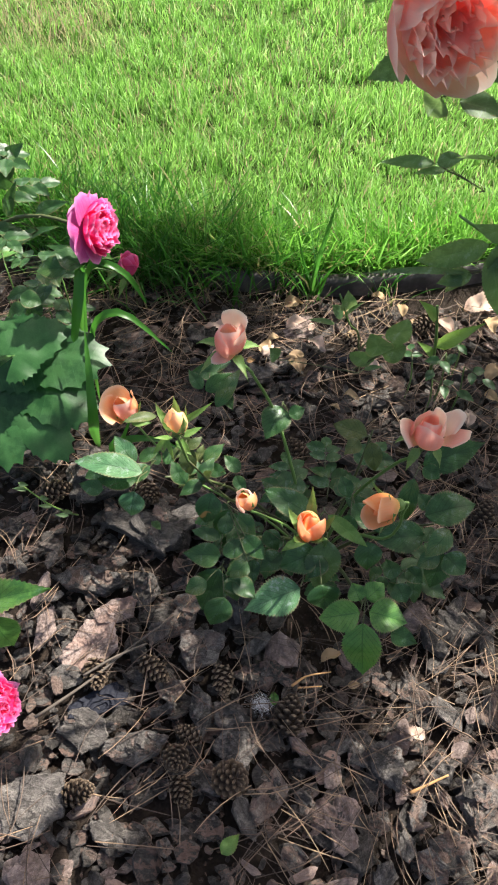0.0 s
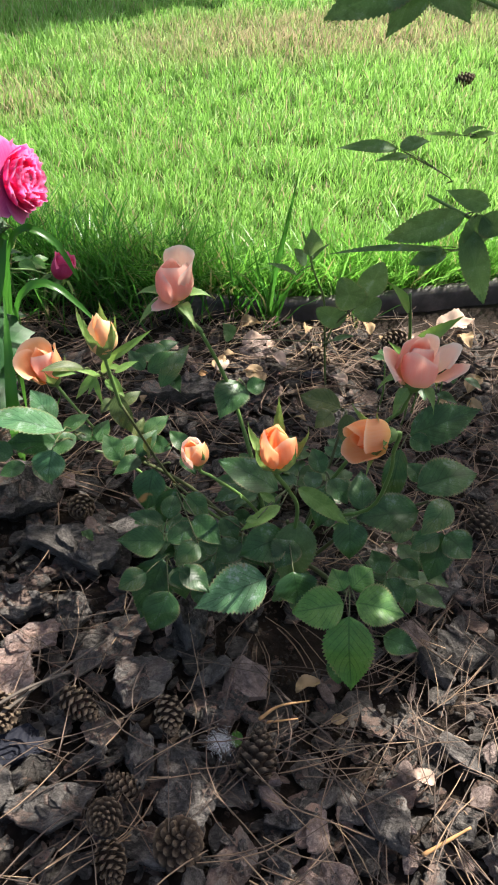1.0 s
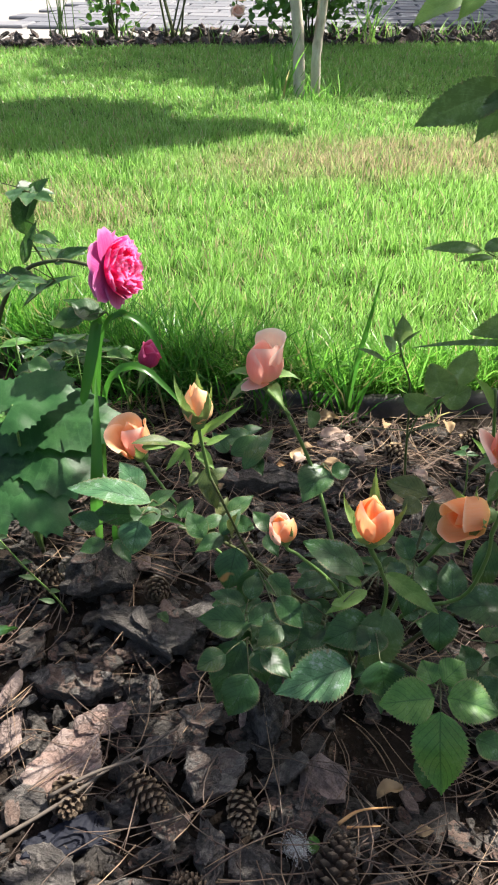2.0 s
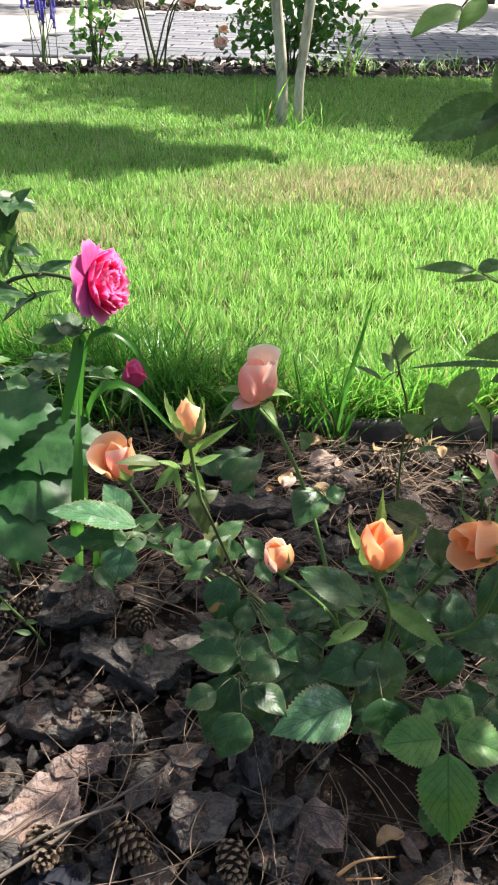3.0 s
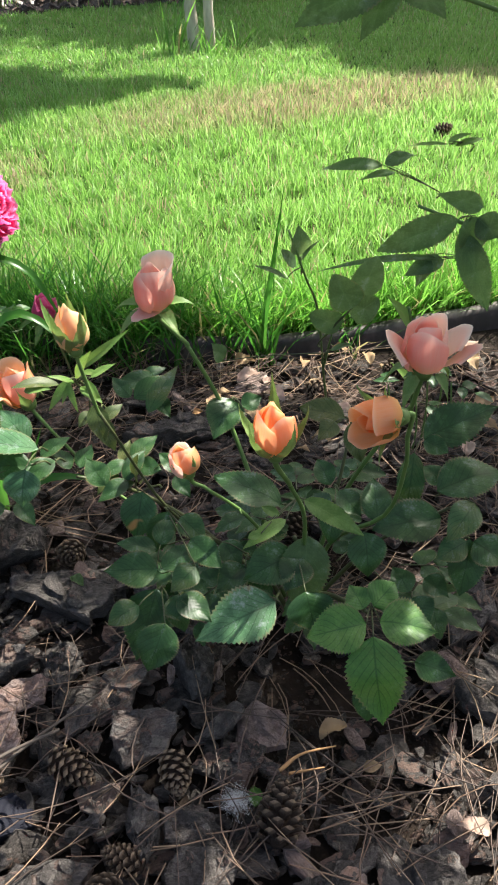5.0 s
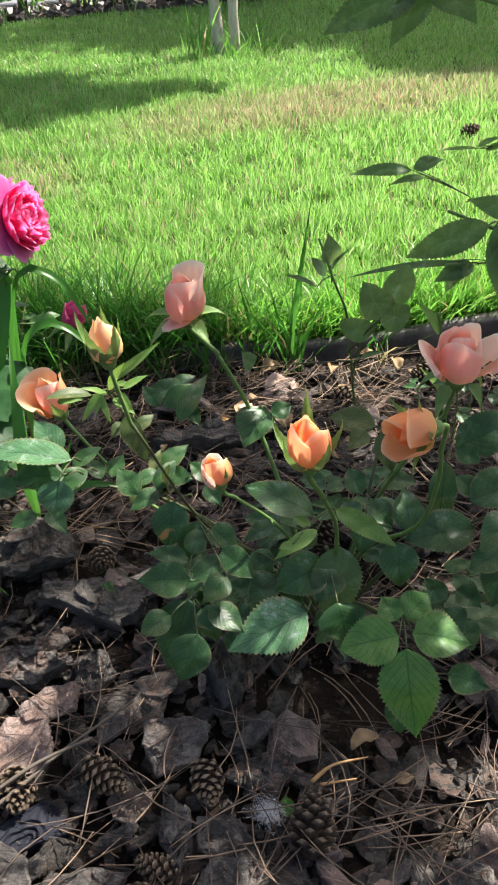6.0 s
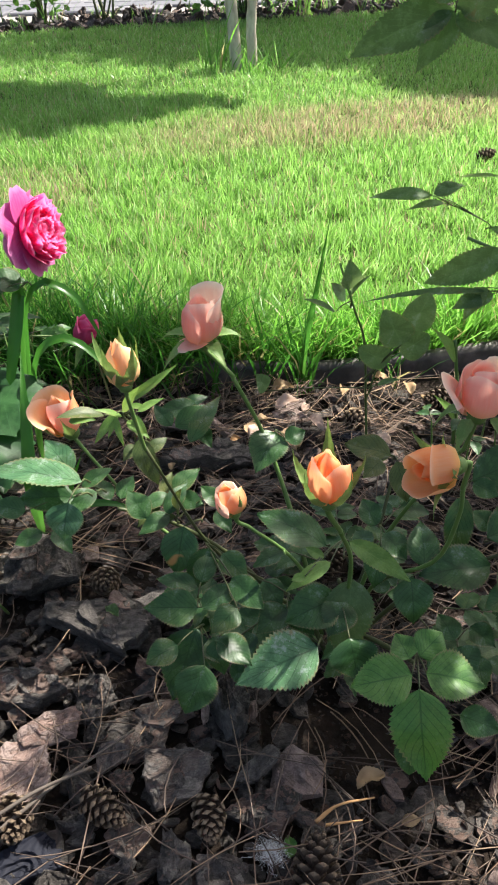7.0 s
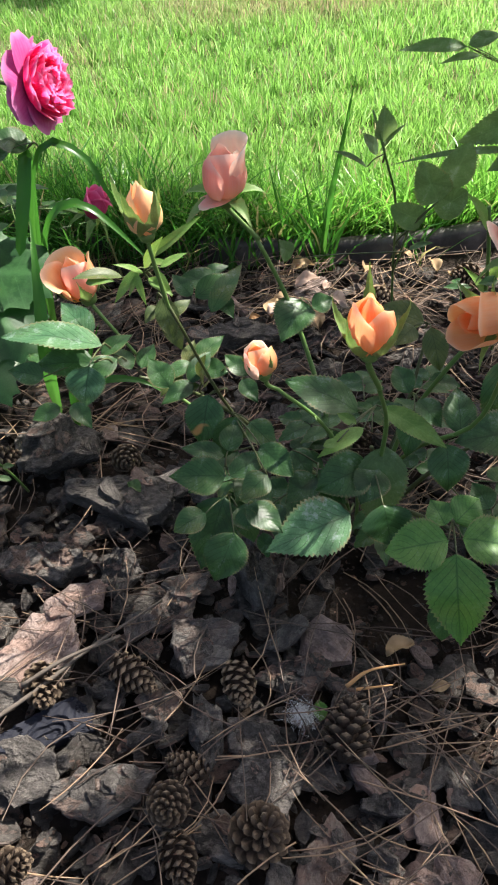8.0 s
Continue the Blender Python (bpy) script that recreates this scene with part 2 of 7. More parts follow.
def cone_material(name, tone):
    """Woody cone scales, dark at the foot and tan at the knob."""
    k = Mat(name)
    u, v = k.uv()
    vec = k.coords("Object")
    col = k.ramp(v, [(0.0, (0.022, 0.014, 0.010)), (0.50, tuple(c * tone for c in (0.060, 0.040, 0.026))), (0.80, tuple(c * tone for c in (0.19, 0.133, 0.084))), (1.0, tuple(c * tone for c in (0.36, 0.27, 0.175)))])
    col = k.mix(k.math("MULTIPLY", k.noise(vec, 160, 4), 0.6), col, (0.07, 0.048, 0.035))
    col = k.mix(k.math("MULTIPLY", k.random(), 0.35), col, (0.045, 0.032, 0.024))
    k.bump(k.noise(vec, 700, 3), 0.4, 0.001)
    return k.finish(col, 0.7, 0.3)


CONE, CONE_DARK = cone_material("cone_scale", 1.15), cone_material("open_cone_scale", 0.70)

k = Mat("cone_core")
CONE_CORE = k.finish(k.mix(k.noise(k.coords("Object"), 200, 3), (0.018, 0.012, 0.009), (0.05, 0.034, 0.024)), 0.9, 0.2)


def grass_material(name, root, low, tip, straw, dry):
    """Blades: dark below, sunlit tip and glints put into the colour, straw ones among them; a dry patch on the lawn
    where dry is set.
    """
    k = Mat(name)
    u, v = k.uv()
    r = k.island()
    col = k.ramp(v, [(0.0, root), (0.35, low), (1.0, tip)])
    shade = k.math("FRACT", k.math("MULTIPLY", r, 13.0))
    # some blades darkened like shaded gaps, others whitened like sun glints
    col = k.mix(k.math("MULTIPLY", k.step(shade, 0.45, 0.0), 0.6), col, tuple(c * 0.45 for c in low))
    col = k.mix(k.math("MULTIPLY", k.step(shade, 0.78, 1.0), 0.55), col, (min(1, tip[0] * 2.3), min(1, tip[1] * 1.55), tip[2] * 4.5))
    strawy = k.step(r, 0.90, 0.94)
    pos = k.world()
    patch = k.noise(pos, 1.1, 3)
    col = k.mix(k.math("MULTIPLY", k.step(patch, 0.45, 0.7), 0.45), col, tuple(c * 0.62 for c in low))
    if dry:
        s = k.t.nodes.new("ShaderNodeSeparateXYZ")
        k.link(pos, s.inputs[0])
        dx = k.math("DIVIDE", k.math("SUBTRACT", s.outputs[0], 0.45), 0.80)
        dy = k.math("DIVIDE", k.math("SUBTRACT", k.math("SUBTRACT", s.outputs[1], k.math("MULTIPLY", s.outputs[0], 0.38)), 2.72), 0.34)
        d = k.math("ADD", k.math("MULTIPLY", dx, dx), k.math("MULTIPLY", dy, dy))
        d = k.math("ADD", d, k.math("MULTIPLY", k.math("SUBTRACT", k.noise(pos, 6, 4), 0.5), 1.6))
        strawy = k.math("MAXIMUM", strawy, k.math("MULTIPLY", k.step(d, 1.6, 0.15), k.step(k.math("FRACT", k.math("MULTIPLY", r, 7.0)), 0.90, 0.35)))
        ex = k.math("DIVIDE", k.math("ADD", s.outputs[0], 0.62), 0.36)
        ey = k.math("DIVIDE", k.math("SUBTRACT", s.outputs[1], 2.10), 0.26)
        e = k.math("ADD", k.math("ADD", k.math("MULTIPLY", ex, ex), k.math("MULTIPLY", ey, ey)), k.math("MULTIPLY", k.math("SUBTRACT", k.noise(pos, 6, 4), 0.5), 1.6))
        strawy = k.math("MAXIMUM", strawy, k.math("MULTIPLY", k.step(e, 1.4, 0.1), k.step(k.math("FRACT", k.math("MULTIPLY", r, 5.0)), 0.55, 0.20)))
    col = k.mix(strawy, col, straw)
    fresh = k.math("MULTIPLY", k.math("SUBTRACT", 1.0, strawy), 0.36)
    return k.finish(col, 0.33, 0.50, 0.56, k.mix(fresh, col, tuple(min(1, c * 1.40) for c in tip)))


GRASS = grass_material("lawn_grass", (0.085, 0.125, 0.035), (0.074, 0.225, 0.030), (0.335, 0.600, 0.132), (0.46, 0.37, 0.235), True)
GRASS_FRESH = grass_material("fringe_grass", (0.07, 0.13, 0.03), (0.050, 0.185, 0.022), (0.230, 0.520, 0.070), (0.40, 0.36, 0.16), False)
GRASS_DEEP = grass_material("tall_grass", (0.08, 0.14, 0.03), (0.04, 0.15, 0.018), (0.07, 0.24, 0.03), (0.3, 0.27, 0.12), False)

k = Mat("lawn_soil")
vec = k.world()
LAWN_SOIL = k.finish(k.mix(k.noise(vec, 30, 5), (0.03, 0.045, 0.012), (0.06, 0.10, 0.02)), 0.95, 0.2)

k = Mat("edging_plastic")
vec = k.world()
col = k.mix(k.step(k.noise(vec, 24, 5), 0.4, 0.75), (0.050, 0.041, 0.040), (0.150, 0.122, 0.115))
k.bump(k.noise(vec, 150, 4), 0.4, 0.002)
EDGING = k.finish(col, 0.55, 0.4)

k = Mat("young_trunk_bark")
vec = k.coords("Object", (1, 1, 0.35))
col = k.ramp(k.noise(vec, 30, 5), [(0.3, (0.30, 0.25, 0.19)), (0.5, (0.56, 0.49, 0.39)), (0.7, (0.74, 0.68, 0.57))])
k.bump(k.noise(vec, 90, 5), 0.6, 0.004)
TRUNK = k.finish(col, 0.8, 0.25)

k = Mat("old_trunk_bark")
vec = k.coords("Object", (1, 1, 0.25))
col = k.ramp(k.noise(vec, 14, 5), [(0.3, (0.07, 0.055, 0.045)), (0.7, (0.24, 0.20, 0.16))])
k.bump(k.noise(vec, 18, 5), 1.0, 0.03)
TRUNK_OLD = k.finish(col, 0.9, 0.2)

k = Mat("grey_paver")
vec = k.world()
col = k.mix(k.random(), (0.120, 0.126, 0.145), (0.205, 0.205, 0.220))
col = k.mix(k.math("MULTIPLY", k.noise(vec, 9, 5), 0.4), col, (0.12, 0.11, 0.12))
k.bump(k.noise(vec, 120, 4), 0.3, 0.003)
PAVER = k.finish(col, 0.8, 0.3)

k = Mat("paving_sand")
PAVE_SAND = k.finish(k.mix(k.noise(k.world(), 5, 5), (0.22, 0.205, 0.195), (0.32, 0.30, 0.28)), 0.9, 0.2)

k = Mat("dry_leaf")
vec = k.coords("Object")
DRY = k.finish(k.mix(k.noise(vec, 80, 4), (0.30, 0.19, 0.10), (0.52, 0.38, 0.22)), 0.7, 0.3, 0.25)
k = Mat("dry_petal")
DRY_PETAL = k.finish(k.mix(k.noise(k.coords("Object"), 60, 4), (0.46, 0.31, 0.24), (0.70, 0.54, 0.43)), 0.7, 0.25, 0.3)
k = Mat("wood_twig")
TWIG = k.finish(k.mix(k.noise(k.coords("Object"), 60, 5), (0.055, 0.045, 0.038), (0.16, 0.13, 0.105)), 0.75, 0.3)
k = Mat("splinter_wood")
SPLINTER = k.finish(k.mix(k.noise(k.coords("Object"), 90, 4), (0.42, 0.22, 0.09), (0.56, 0.33, 0.15)), 0.7, 0.3)
k = Mat("white_fluff")
FLUFF = k.finish((0.88, 0.88, 0.89), 0.9, 0.1, 0.3)
k = Mat("dark_metal")
METAL = k.finish(k.mix(k.noise(k.coords("Object"), 20, 4), (0.05, 0.04, 0.035), (0.12, 0.09, 0.075)), 0.6, 0.4)
k = Mat("slate_stone")
SLATE = k.finish(k.mix(k.noise(k.coords("Object"), 60, 5), (0.004, 0.0045, 0.008), (0.013, 0.015, 0.026)), 0.75, 0.25)
k = Mat("lavender_blue")
LAVENDER = k.finish(k.mix(k.noise(k.coords("Object"), 90, 3), (0.10, 0.08, 0.42), (0.24, 0.20, 0.65)), 0.6, 0.3, 0.2)


# ---- mesh helpers ----
def mesh_of(name, verts, faces, material, uvs=None, smooth=True):
    me = bpy.data.meshes.new(name)
    me.from_pydata([tuple(v) for v in verts], [], faces)
    if uvs is not None:
        layer = me.uv_layers.new(name="UVMap")
        idx = np.empty(len(me.loops), dtype=np.int32)
        me.loops.foreach_get("vertex_index", idx)
        layer.data.foreach_set("uv", np.asarray(uvs, dtype=np.float32)[idx].ravel())
    if smooth:
        me.polygons.foreach_set("use_smooth", np.ones(len(me.polygons), dtype=bool))
    me.materials.append(material)
    me.update()
    return me


def origin(ob):
    o = Vector((0, 0, 0))
    while ob is not None:
        o += ob.location
        ob = ob.parent
    return o


def part(name, verts, faces, material, parent, label="", uvs=None, smooth=True):
    """One mesh under a thing or a part, its points given in the world."""
    o = origin(parent)
    pts = [Vector(v) for v in verts]
    c = sum(pts, Vector((0, 0, 0))) / len(pts)
    ob = new(name, mesh_of(name, [p - c for p in pts], faces, material, uvs, smooth))
    ob.parent = parent
    ob.location = c - o
    if label:
        ob["label"] = label
    return ob


def empty(name, at, label, category, group=""):
    ob = new(name)
    ob.location = at
    ob.empty_display_size = 0.05
    return tagged(ob, label, category, group)


def solid(name, verts, faces, material, label, category, group="", kind="", uvs=None, smooth=True):
    """A top-level thing of one mesh, its points given in the world."""
    pts = [Vector(v) for v in verts]
    c = sum(pts, Vector((0, 0, 0))) / len(pts)
    c.z = min(p.z for p in pts)
    ob = new(name, mesh_of(name, [p - c for p in pts], faces, material, uvs, smooth))
    ob.location = c
    return tagged(ob, label, category, group, kind)


def curve_through(pts, n):
    """Points of a smooth line through pts."""
    p = [Vector(q) for q in pts]
    if len(p) == 2:
        return [p[0].lerp(p[1], i / n) for i in range(n + 1)]
    p = [p[0] * 2 - p[1]] + p + [p[-1] * 2 - p[-2]]
    out = []
    segs = len(p) - 3
    for i in range(n + 1):
        s = min(i / n * segs, segs - 1e-6)
        j, f = int(s), s - int(s)
        a, b, c, d = p[j:j + 4]
        out.append(0.5 * (2 * b + (c - a) * f + (2 * a - 5 * b + 4 * c - d) * f * f + (3 * b - a - 3 * c + d) * f ** 3))
    return out


def tube(pts, r0, r1, sides=7, n=10, knots=0.0):
    """Verts and faces of a tapering round stalk with closed ends."""
    line = curve_through(pts, n)
    verts, faces = [], []
    for i, c in enumerate(line):
        d = (line[min(i + 1, n)] - line[max(i - 1, 0)]).normalized()
        a = d.cross(Vector((0.3, 0.9, 0.2))).normalized()
        b = d.cross(a)
        r = r0 + (r1 - r0) * i / n
        r *= 1 + knots * noise.noise(c * 60)
        verts += [c + (a * math.cos(q) + b * math.sin(q)) * r for q in (2 * math.pi * k / sides for k in range(sides))]
    for i in range(n):
        for k in range(sides):
            k2 = (k + 1) % sides
            faces.append((i * sides + k, i * sides + k2, (i + 1) * sides + k2, (i + 1) * sides + k))
    faces.append(tuple(range(sides))[::-1])
    faces.append(tuple(n * sides + k for k in range(sides)))
    return verts, faces


def blade_sheet(base, tip, width, normal, fold=0.25, droop=0.10, teeth=0.07, lobes=0.0, n=22, wave=0.05, peak=0.47, seed=0.0, mids=None, blunt=1.0):
    """A leaf: toothed outline, folded along its midrib, drooping towards the tip."""
    base, tip, nrm = Vector(base), Vector(tip), Vector(normal)
    axis = tip - base
    length = axis.length
    axis.normalize()
    side = axis.cross(nrm).normalized()
    up = side.cross(axis).normalized()
    spine = curve_through(mids, n) if mids else None
    cols = (-1.0, -0.62, -0.28, 0.0, 0.28, 0.62, 1.0)
    verts, uvs, faces = [], [], []
    pa, pb = peak * 1.45 * blunt, (1 - peak) * (2.15 + 0.30 * math.sin(seed * 5.0)) * blunt
    best = pa / (pa + pb)
    top = best ** pa * (1 - best) ** pb
    for i in range(n + 1):
        t = i / n
        w = width / 2 * max(0.015, max(t, 1e-6) ** pa * max(1 - t, 0.0) ** pb / top)
        w *= 1 - lobes * (0.5 + 0.5 * math.cos(t * math.pi * 2 * 4.5)) * (0.3 + 0.7 * t)
        tooth = teeth if i % 2 else -teeth * 0.35
        if spine:
            c = spine[i]
            d = (spine[min(i + 1, n)] - spine[max(i - 1, 0)]).normalized()
            side_i = d.cross(nrm).normalized()
            up_i = side_i.cross(d)
        else:
            c = base + axis * (length * t) + up * (droop * length * (math.sin(math.pi * t) * 0.6 - 0.15 * t))
            side_i, up_i, d = side, up, axis
        for u in cols:
            edge = abs(u) > 0.9
            ww = w * (1 + (tooth if edge and 0 < i < n else 0))
            fwd = length / n * (0.55 if edge and i % 2 else 0.0)
            lift = fold * abs(u) ** 1.2 * w
            wob = wave * width * noise.noise(Vector((u * 1.4 + seed * 3.1, t * 3 + seed, seed * 7.7)))
            verts.append(c + side_i * (u * ww) + d * fwd + up_i * (lift + wob))
            uvs.append((0.5 + u * 0.5, t))
    m = len(cols)
    for i in range(n):
        for j in range(m - 1):
            faces.append((i * m + j, i * m + j + 1, (i + 1) * m + j + 1, (i + 1) * m + j))
    return verts, faces, uvs


rng = random.Random(7)


def jitter(k=0.18):
    return Vector((rng.uniform(-k, k), rng.uniform(-k, k), rng.uniform(-k, k)))


def leaflet(parent, base, tip, width, material, normal=None, name="leaflet", **kw):
    nrm = Vector(normal) if normal else Vector((0.08, -0.42, 0.9))
    nrm = (nrm + jitter(0.22)).normalized()
    seed = rng.uniform(0, 50)
    v, f, uv = blade_sheet(base, tip, width, nrm, fold=rng.uniform(0.08, 0.26), droop=rng.uniform(0.06, 0.16), seed=seed, n=40, teeth=0.085, wave=0.07, **kw)
    return part(name, v, f, material, parent, uvs=uv)


# the way a leaflet faces: held out at a slant, hanging from its stalk, or laid nearly level
TILT, DROOP, FLAT = (0.05, -0.45, 0.89), (0.0, -0.85, 0.52), (0.05, -0.25, 0.95)


def spray(plant, node, leaves, material, normal=None, blunt=1.0):
    """A compound leaf: its stalk with the leaflets on it. normal: one way for all leaflets, or a list of ways."""
    node = Vector(node)
    first = Vector(leaves[0][0])
    v, f = tube([node + Vector((0, 0.012, -0.012)), node, first.lerp(node, 0.1)], 0.0010, 0.0006, 6, 6)
    stalk = part("leaf", v, f, STEM_OLD, plant)
    for i, (base, tip, width) in enumerate(leaves):
        b = Vector(base)
        if (b - node).length > 0.012:
            v, f = tube([node, node.lerp(b, 0.6) + Vector((0, 0, 0.002)), b], 0.0007, 0.0005, 5, 5)
            part("leaf_stalk", v, f, STEM_OLD, stalk)
        leaflet(stalk, base, tip, width, material, normal[i] if isinstance(normal, list) else normal, blunt=blunt)
    return stalk


def stem(plant, pts, r0, r1, material=None, name="stem", n=14, thorns=0):
    v, f = tube(pts, r0, r1, 8, n, 0.12)
    ob = part(name, v, f, material or STEM, plant)
    line = curve_through(pts, n)
    for i in range(thorns):
        c = line[rng.randrange(2, n - 2)]
        d = Vector((rng.uniform(-1, 1), rng.uniform(-1, 1), -0.2)).normalized()
        tv, tf = tube([c + d * r0 * 0.5, c + d * (r0 + 0.004)], 0.0012, 0.0001, 5, 2)
        part("thorn", tv, tf, material or STEM, ob)
    return ob


# ---- roses ----
def petal_sheet(m, a0, r0, length, width, e0, e1, curl=0.0, ruffle=0.0, nu=8, nv=9, seed=0.0, notch=0.0):
    """A petal rising from a ring of radius r0; e0 and e1 are its slopes at foot and rim, in degrees (90 is upright)."""
    path = [(r0, 0.0)]
    steps = 24
    for s in range(steps):
        v = (s + 0.5) / steps
        e = e0 + (e1 - e0) * v - (curl * max(0.0, (v - 0.72) / 0.28) ** 1.5)
        r, z = path[-1]
        path.append((r + math.cos(radians(e)) * length / steps, z + math.sin(radians(e)) * length / steps))
    verts, uvs, faces = [], [], []
    for i in range(nv + 1):
        v = i / nv
        for j in range(nu + 1):
            u = -1 + 2 * j / nu
            vv = v * (1 - 0.20 * abs(u) ** 2.6 * v - notch * math.exp(-(u / 0.2) ** 2) * v)
            s = vv * steps
            k = min(int(s), steps - 1)
            r = path[k][0] + (path[k + 1][0] - path[k][0]) * (s - k)
            z = path[k][1] + (path[k + 1][1] - path[k][1]) * (s - k)
            shape = 0.30 + 0.70 * math.sin(math.pi * min(1.0, 0.12 + 0.62 * v))
            half = width / 2 * shape
            rr = max(abs(r), 0.35 * width)
            ang = u * half / rr
            x, y = r - rr + rr * math.cos(ang), rr * math.sin(ang)
            x *= 1 + 0.05 * u
            wob = ruffle * width * v * v * noise.noise(Vector((u * 2.2 + seed, v * 2 + seed * 2, a0)))
            p = Vector((x + wob, y, z + wob * 0.6))
            p = Matrix.Rotation(a0, 3, "Z") @ p
            verts.append(m @ p)
            uvs.append((j / nu, v))
    for i in range(nv):
        for j in range(nu):
            q = i * (nu + 1) + j
            faces.append((q, q + 1, q + nu + 2, q + nu + 1))
    return verts, faces, uvs


def axis_frame(at, axis, spin=0.0, up=None):
    if up is not None:
        z = Vector(axis).normalized()
        x = (Vector(up) - z * Vector(up).dot(z)).normalized()
        return Matrix.Translation(at) @ Matrix((x, z.cross(x), z)).transposed().to_4x4() @ Matrix.Rotation(spin, 4, "Z")
    q = Vector((0, 0, 1)).rotation_difference(Vector(axis).normalized())
    return Matrix.Translation(at) @ q.to_matrix().to_4x4() @ Matrix.Rotation(spin, 4, "Z")


def hip(plant, m, r, name, label):
    """The green calyx cup, which carries the petals."""
    verts, faces, sides, rows = [], [], 10, 5
    prof = [(0.25, -1.0), (0.62, -0.75), (0.78, -0.3), (0.72, 0.0), (0.5, 0.15), (0.05, 0.2)]
    for pr, pz in prof:
        for s in range(sides):
            q = 2 * math.pi * s / sides
            verts.append(m @ Vector((math.cos(q) * pr * r, math.sin(q) * pr * r, pz * r)))
    for i in range(rows):
        for s in range(sides):
            s2 = (s + 1) % sides
            faces.append((i * sides + s, i * sides + s2, (i + 1) * sides + s2, (i + 1) * sides + s))
    faces.append(tuple(range(sides))[::-1])
    faces.append(tuple(rows * sides + s for s in range(sides)))
    return part(name, verts, faces, STEM, plant, label)


def sepals(bloom, m, length, width, e0, e1, r, count=5, spin=0.3):
    for i in range(count):
        a = spin + i * 2 * math.pi / count + rng.uniform(-0.15, 0.15)
        k = rng.uniform(0.85, 1.15)
        path = [Vector((r, 0, 0))]
        for s in range(12):
            e = radians(e0 + (e1 - e0) * s / 11 + rng.uniform(-5, 5))
            path.append(path[-1] + Vector((math.cos(e), 0, math.sin(e))) * (length * k / 12))
        rot = Matrix.Rotation(a, 3, "Z")
        mids = [m @ (rot @ p) for p in path]
        nrm = (m.to_3x3() @ (rot @ Vector((-math.sin(radians((e0 + e1) / 2)), 0, math.cos(radians((e0 + e1) / 2))))))
        v, f, uv = blade_sheet(mids[0], mids[-1], width, nrm, fold=0.5, teeth=0.04, n=12, peak=0.22, mids=mids, seed=i + spin)
        part("sepal", v, f, SEPAL, bloom, uvs=uv)


def profile(points, v):
    """Straight-line interpolation through even steps."""
    s = min(max(v, 0.0), 1.0) * (len(points) - 1)
    i = min(int(s), len(points) - 2)
    return points[i] + (points[i + 1] - points[i]) * (s - i)


def bud_petal(m, a0, r, h, half, prof, curl, ruffle, seed, nu=8, nv=10, point=0.0, wrap=0.08, fall=0.26):
    """A petal wrapped round the bud: prof gives its distance from the axis from foot to rim."""
    verts, uvs, faces = [], [], []
    for i in range(nv + 1):
        v = i / nv
        for j in range(nu + 1):
            u = -1 + 2 * j / nu
            vv = v * (1 - fall * abs(u) ** 2.0 * v + point * (1 - abs(u)) * v * v * 0.12)
            w = 0.50 + 0.50 * math.sin(math.pi * (0.10 + 0.60 * v))
            k2 = max(0.0, (v - 0.70) / 0.30) ** 1.6 * curl * (1 + 0.35 * u)
            rad = r * (profile(prof, vv) * (1 + wrap * u) + k2)
            wob = ruffle * r * v * v * noise.noise(Vector((u * 1.8 + seed, v * 2.0, seed * 1.7)))
            ang = a0 + u * half * w
            verts.append(m @ Vector((math.cos(ang) * (rad + wob), math.sin(ang) * (rad + wob), h * vv - r * k2 * 0.75 + wob * 0.5)))
            uvs.append((j / nu, v))
    for i in range(nv):
        for j in range(nu):
            q = i * (nu + 1) + j
            faces.append((q, q + 1, q + nu + 2, q + nu + 1))
    return verts, faces, uvs


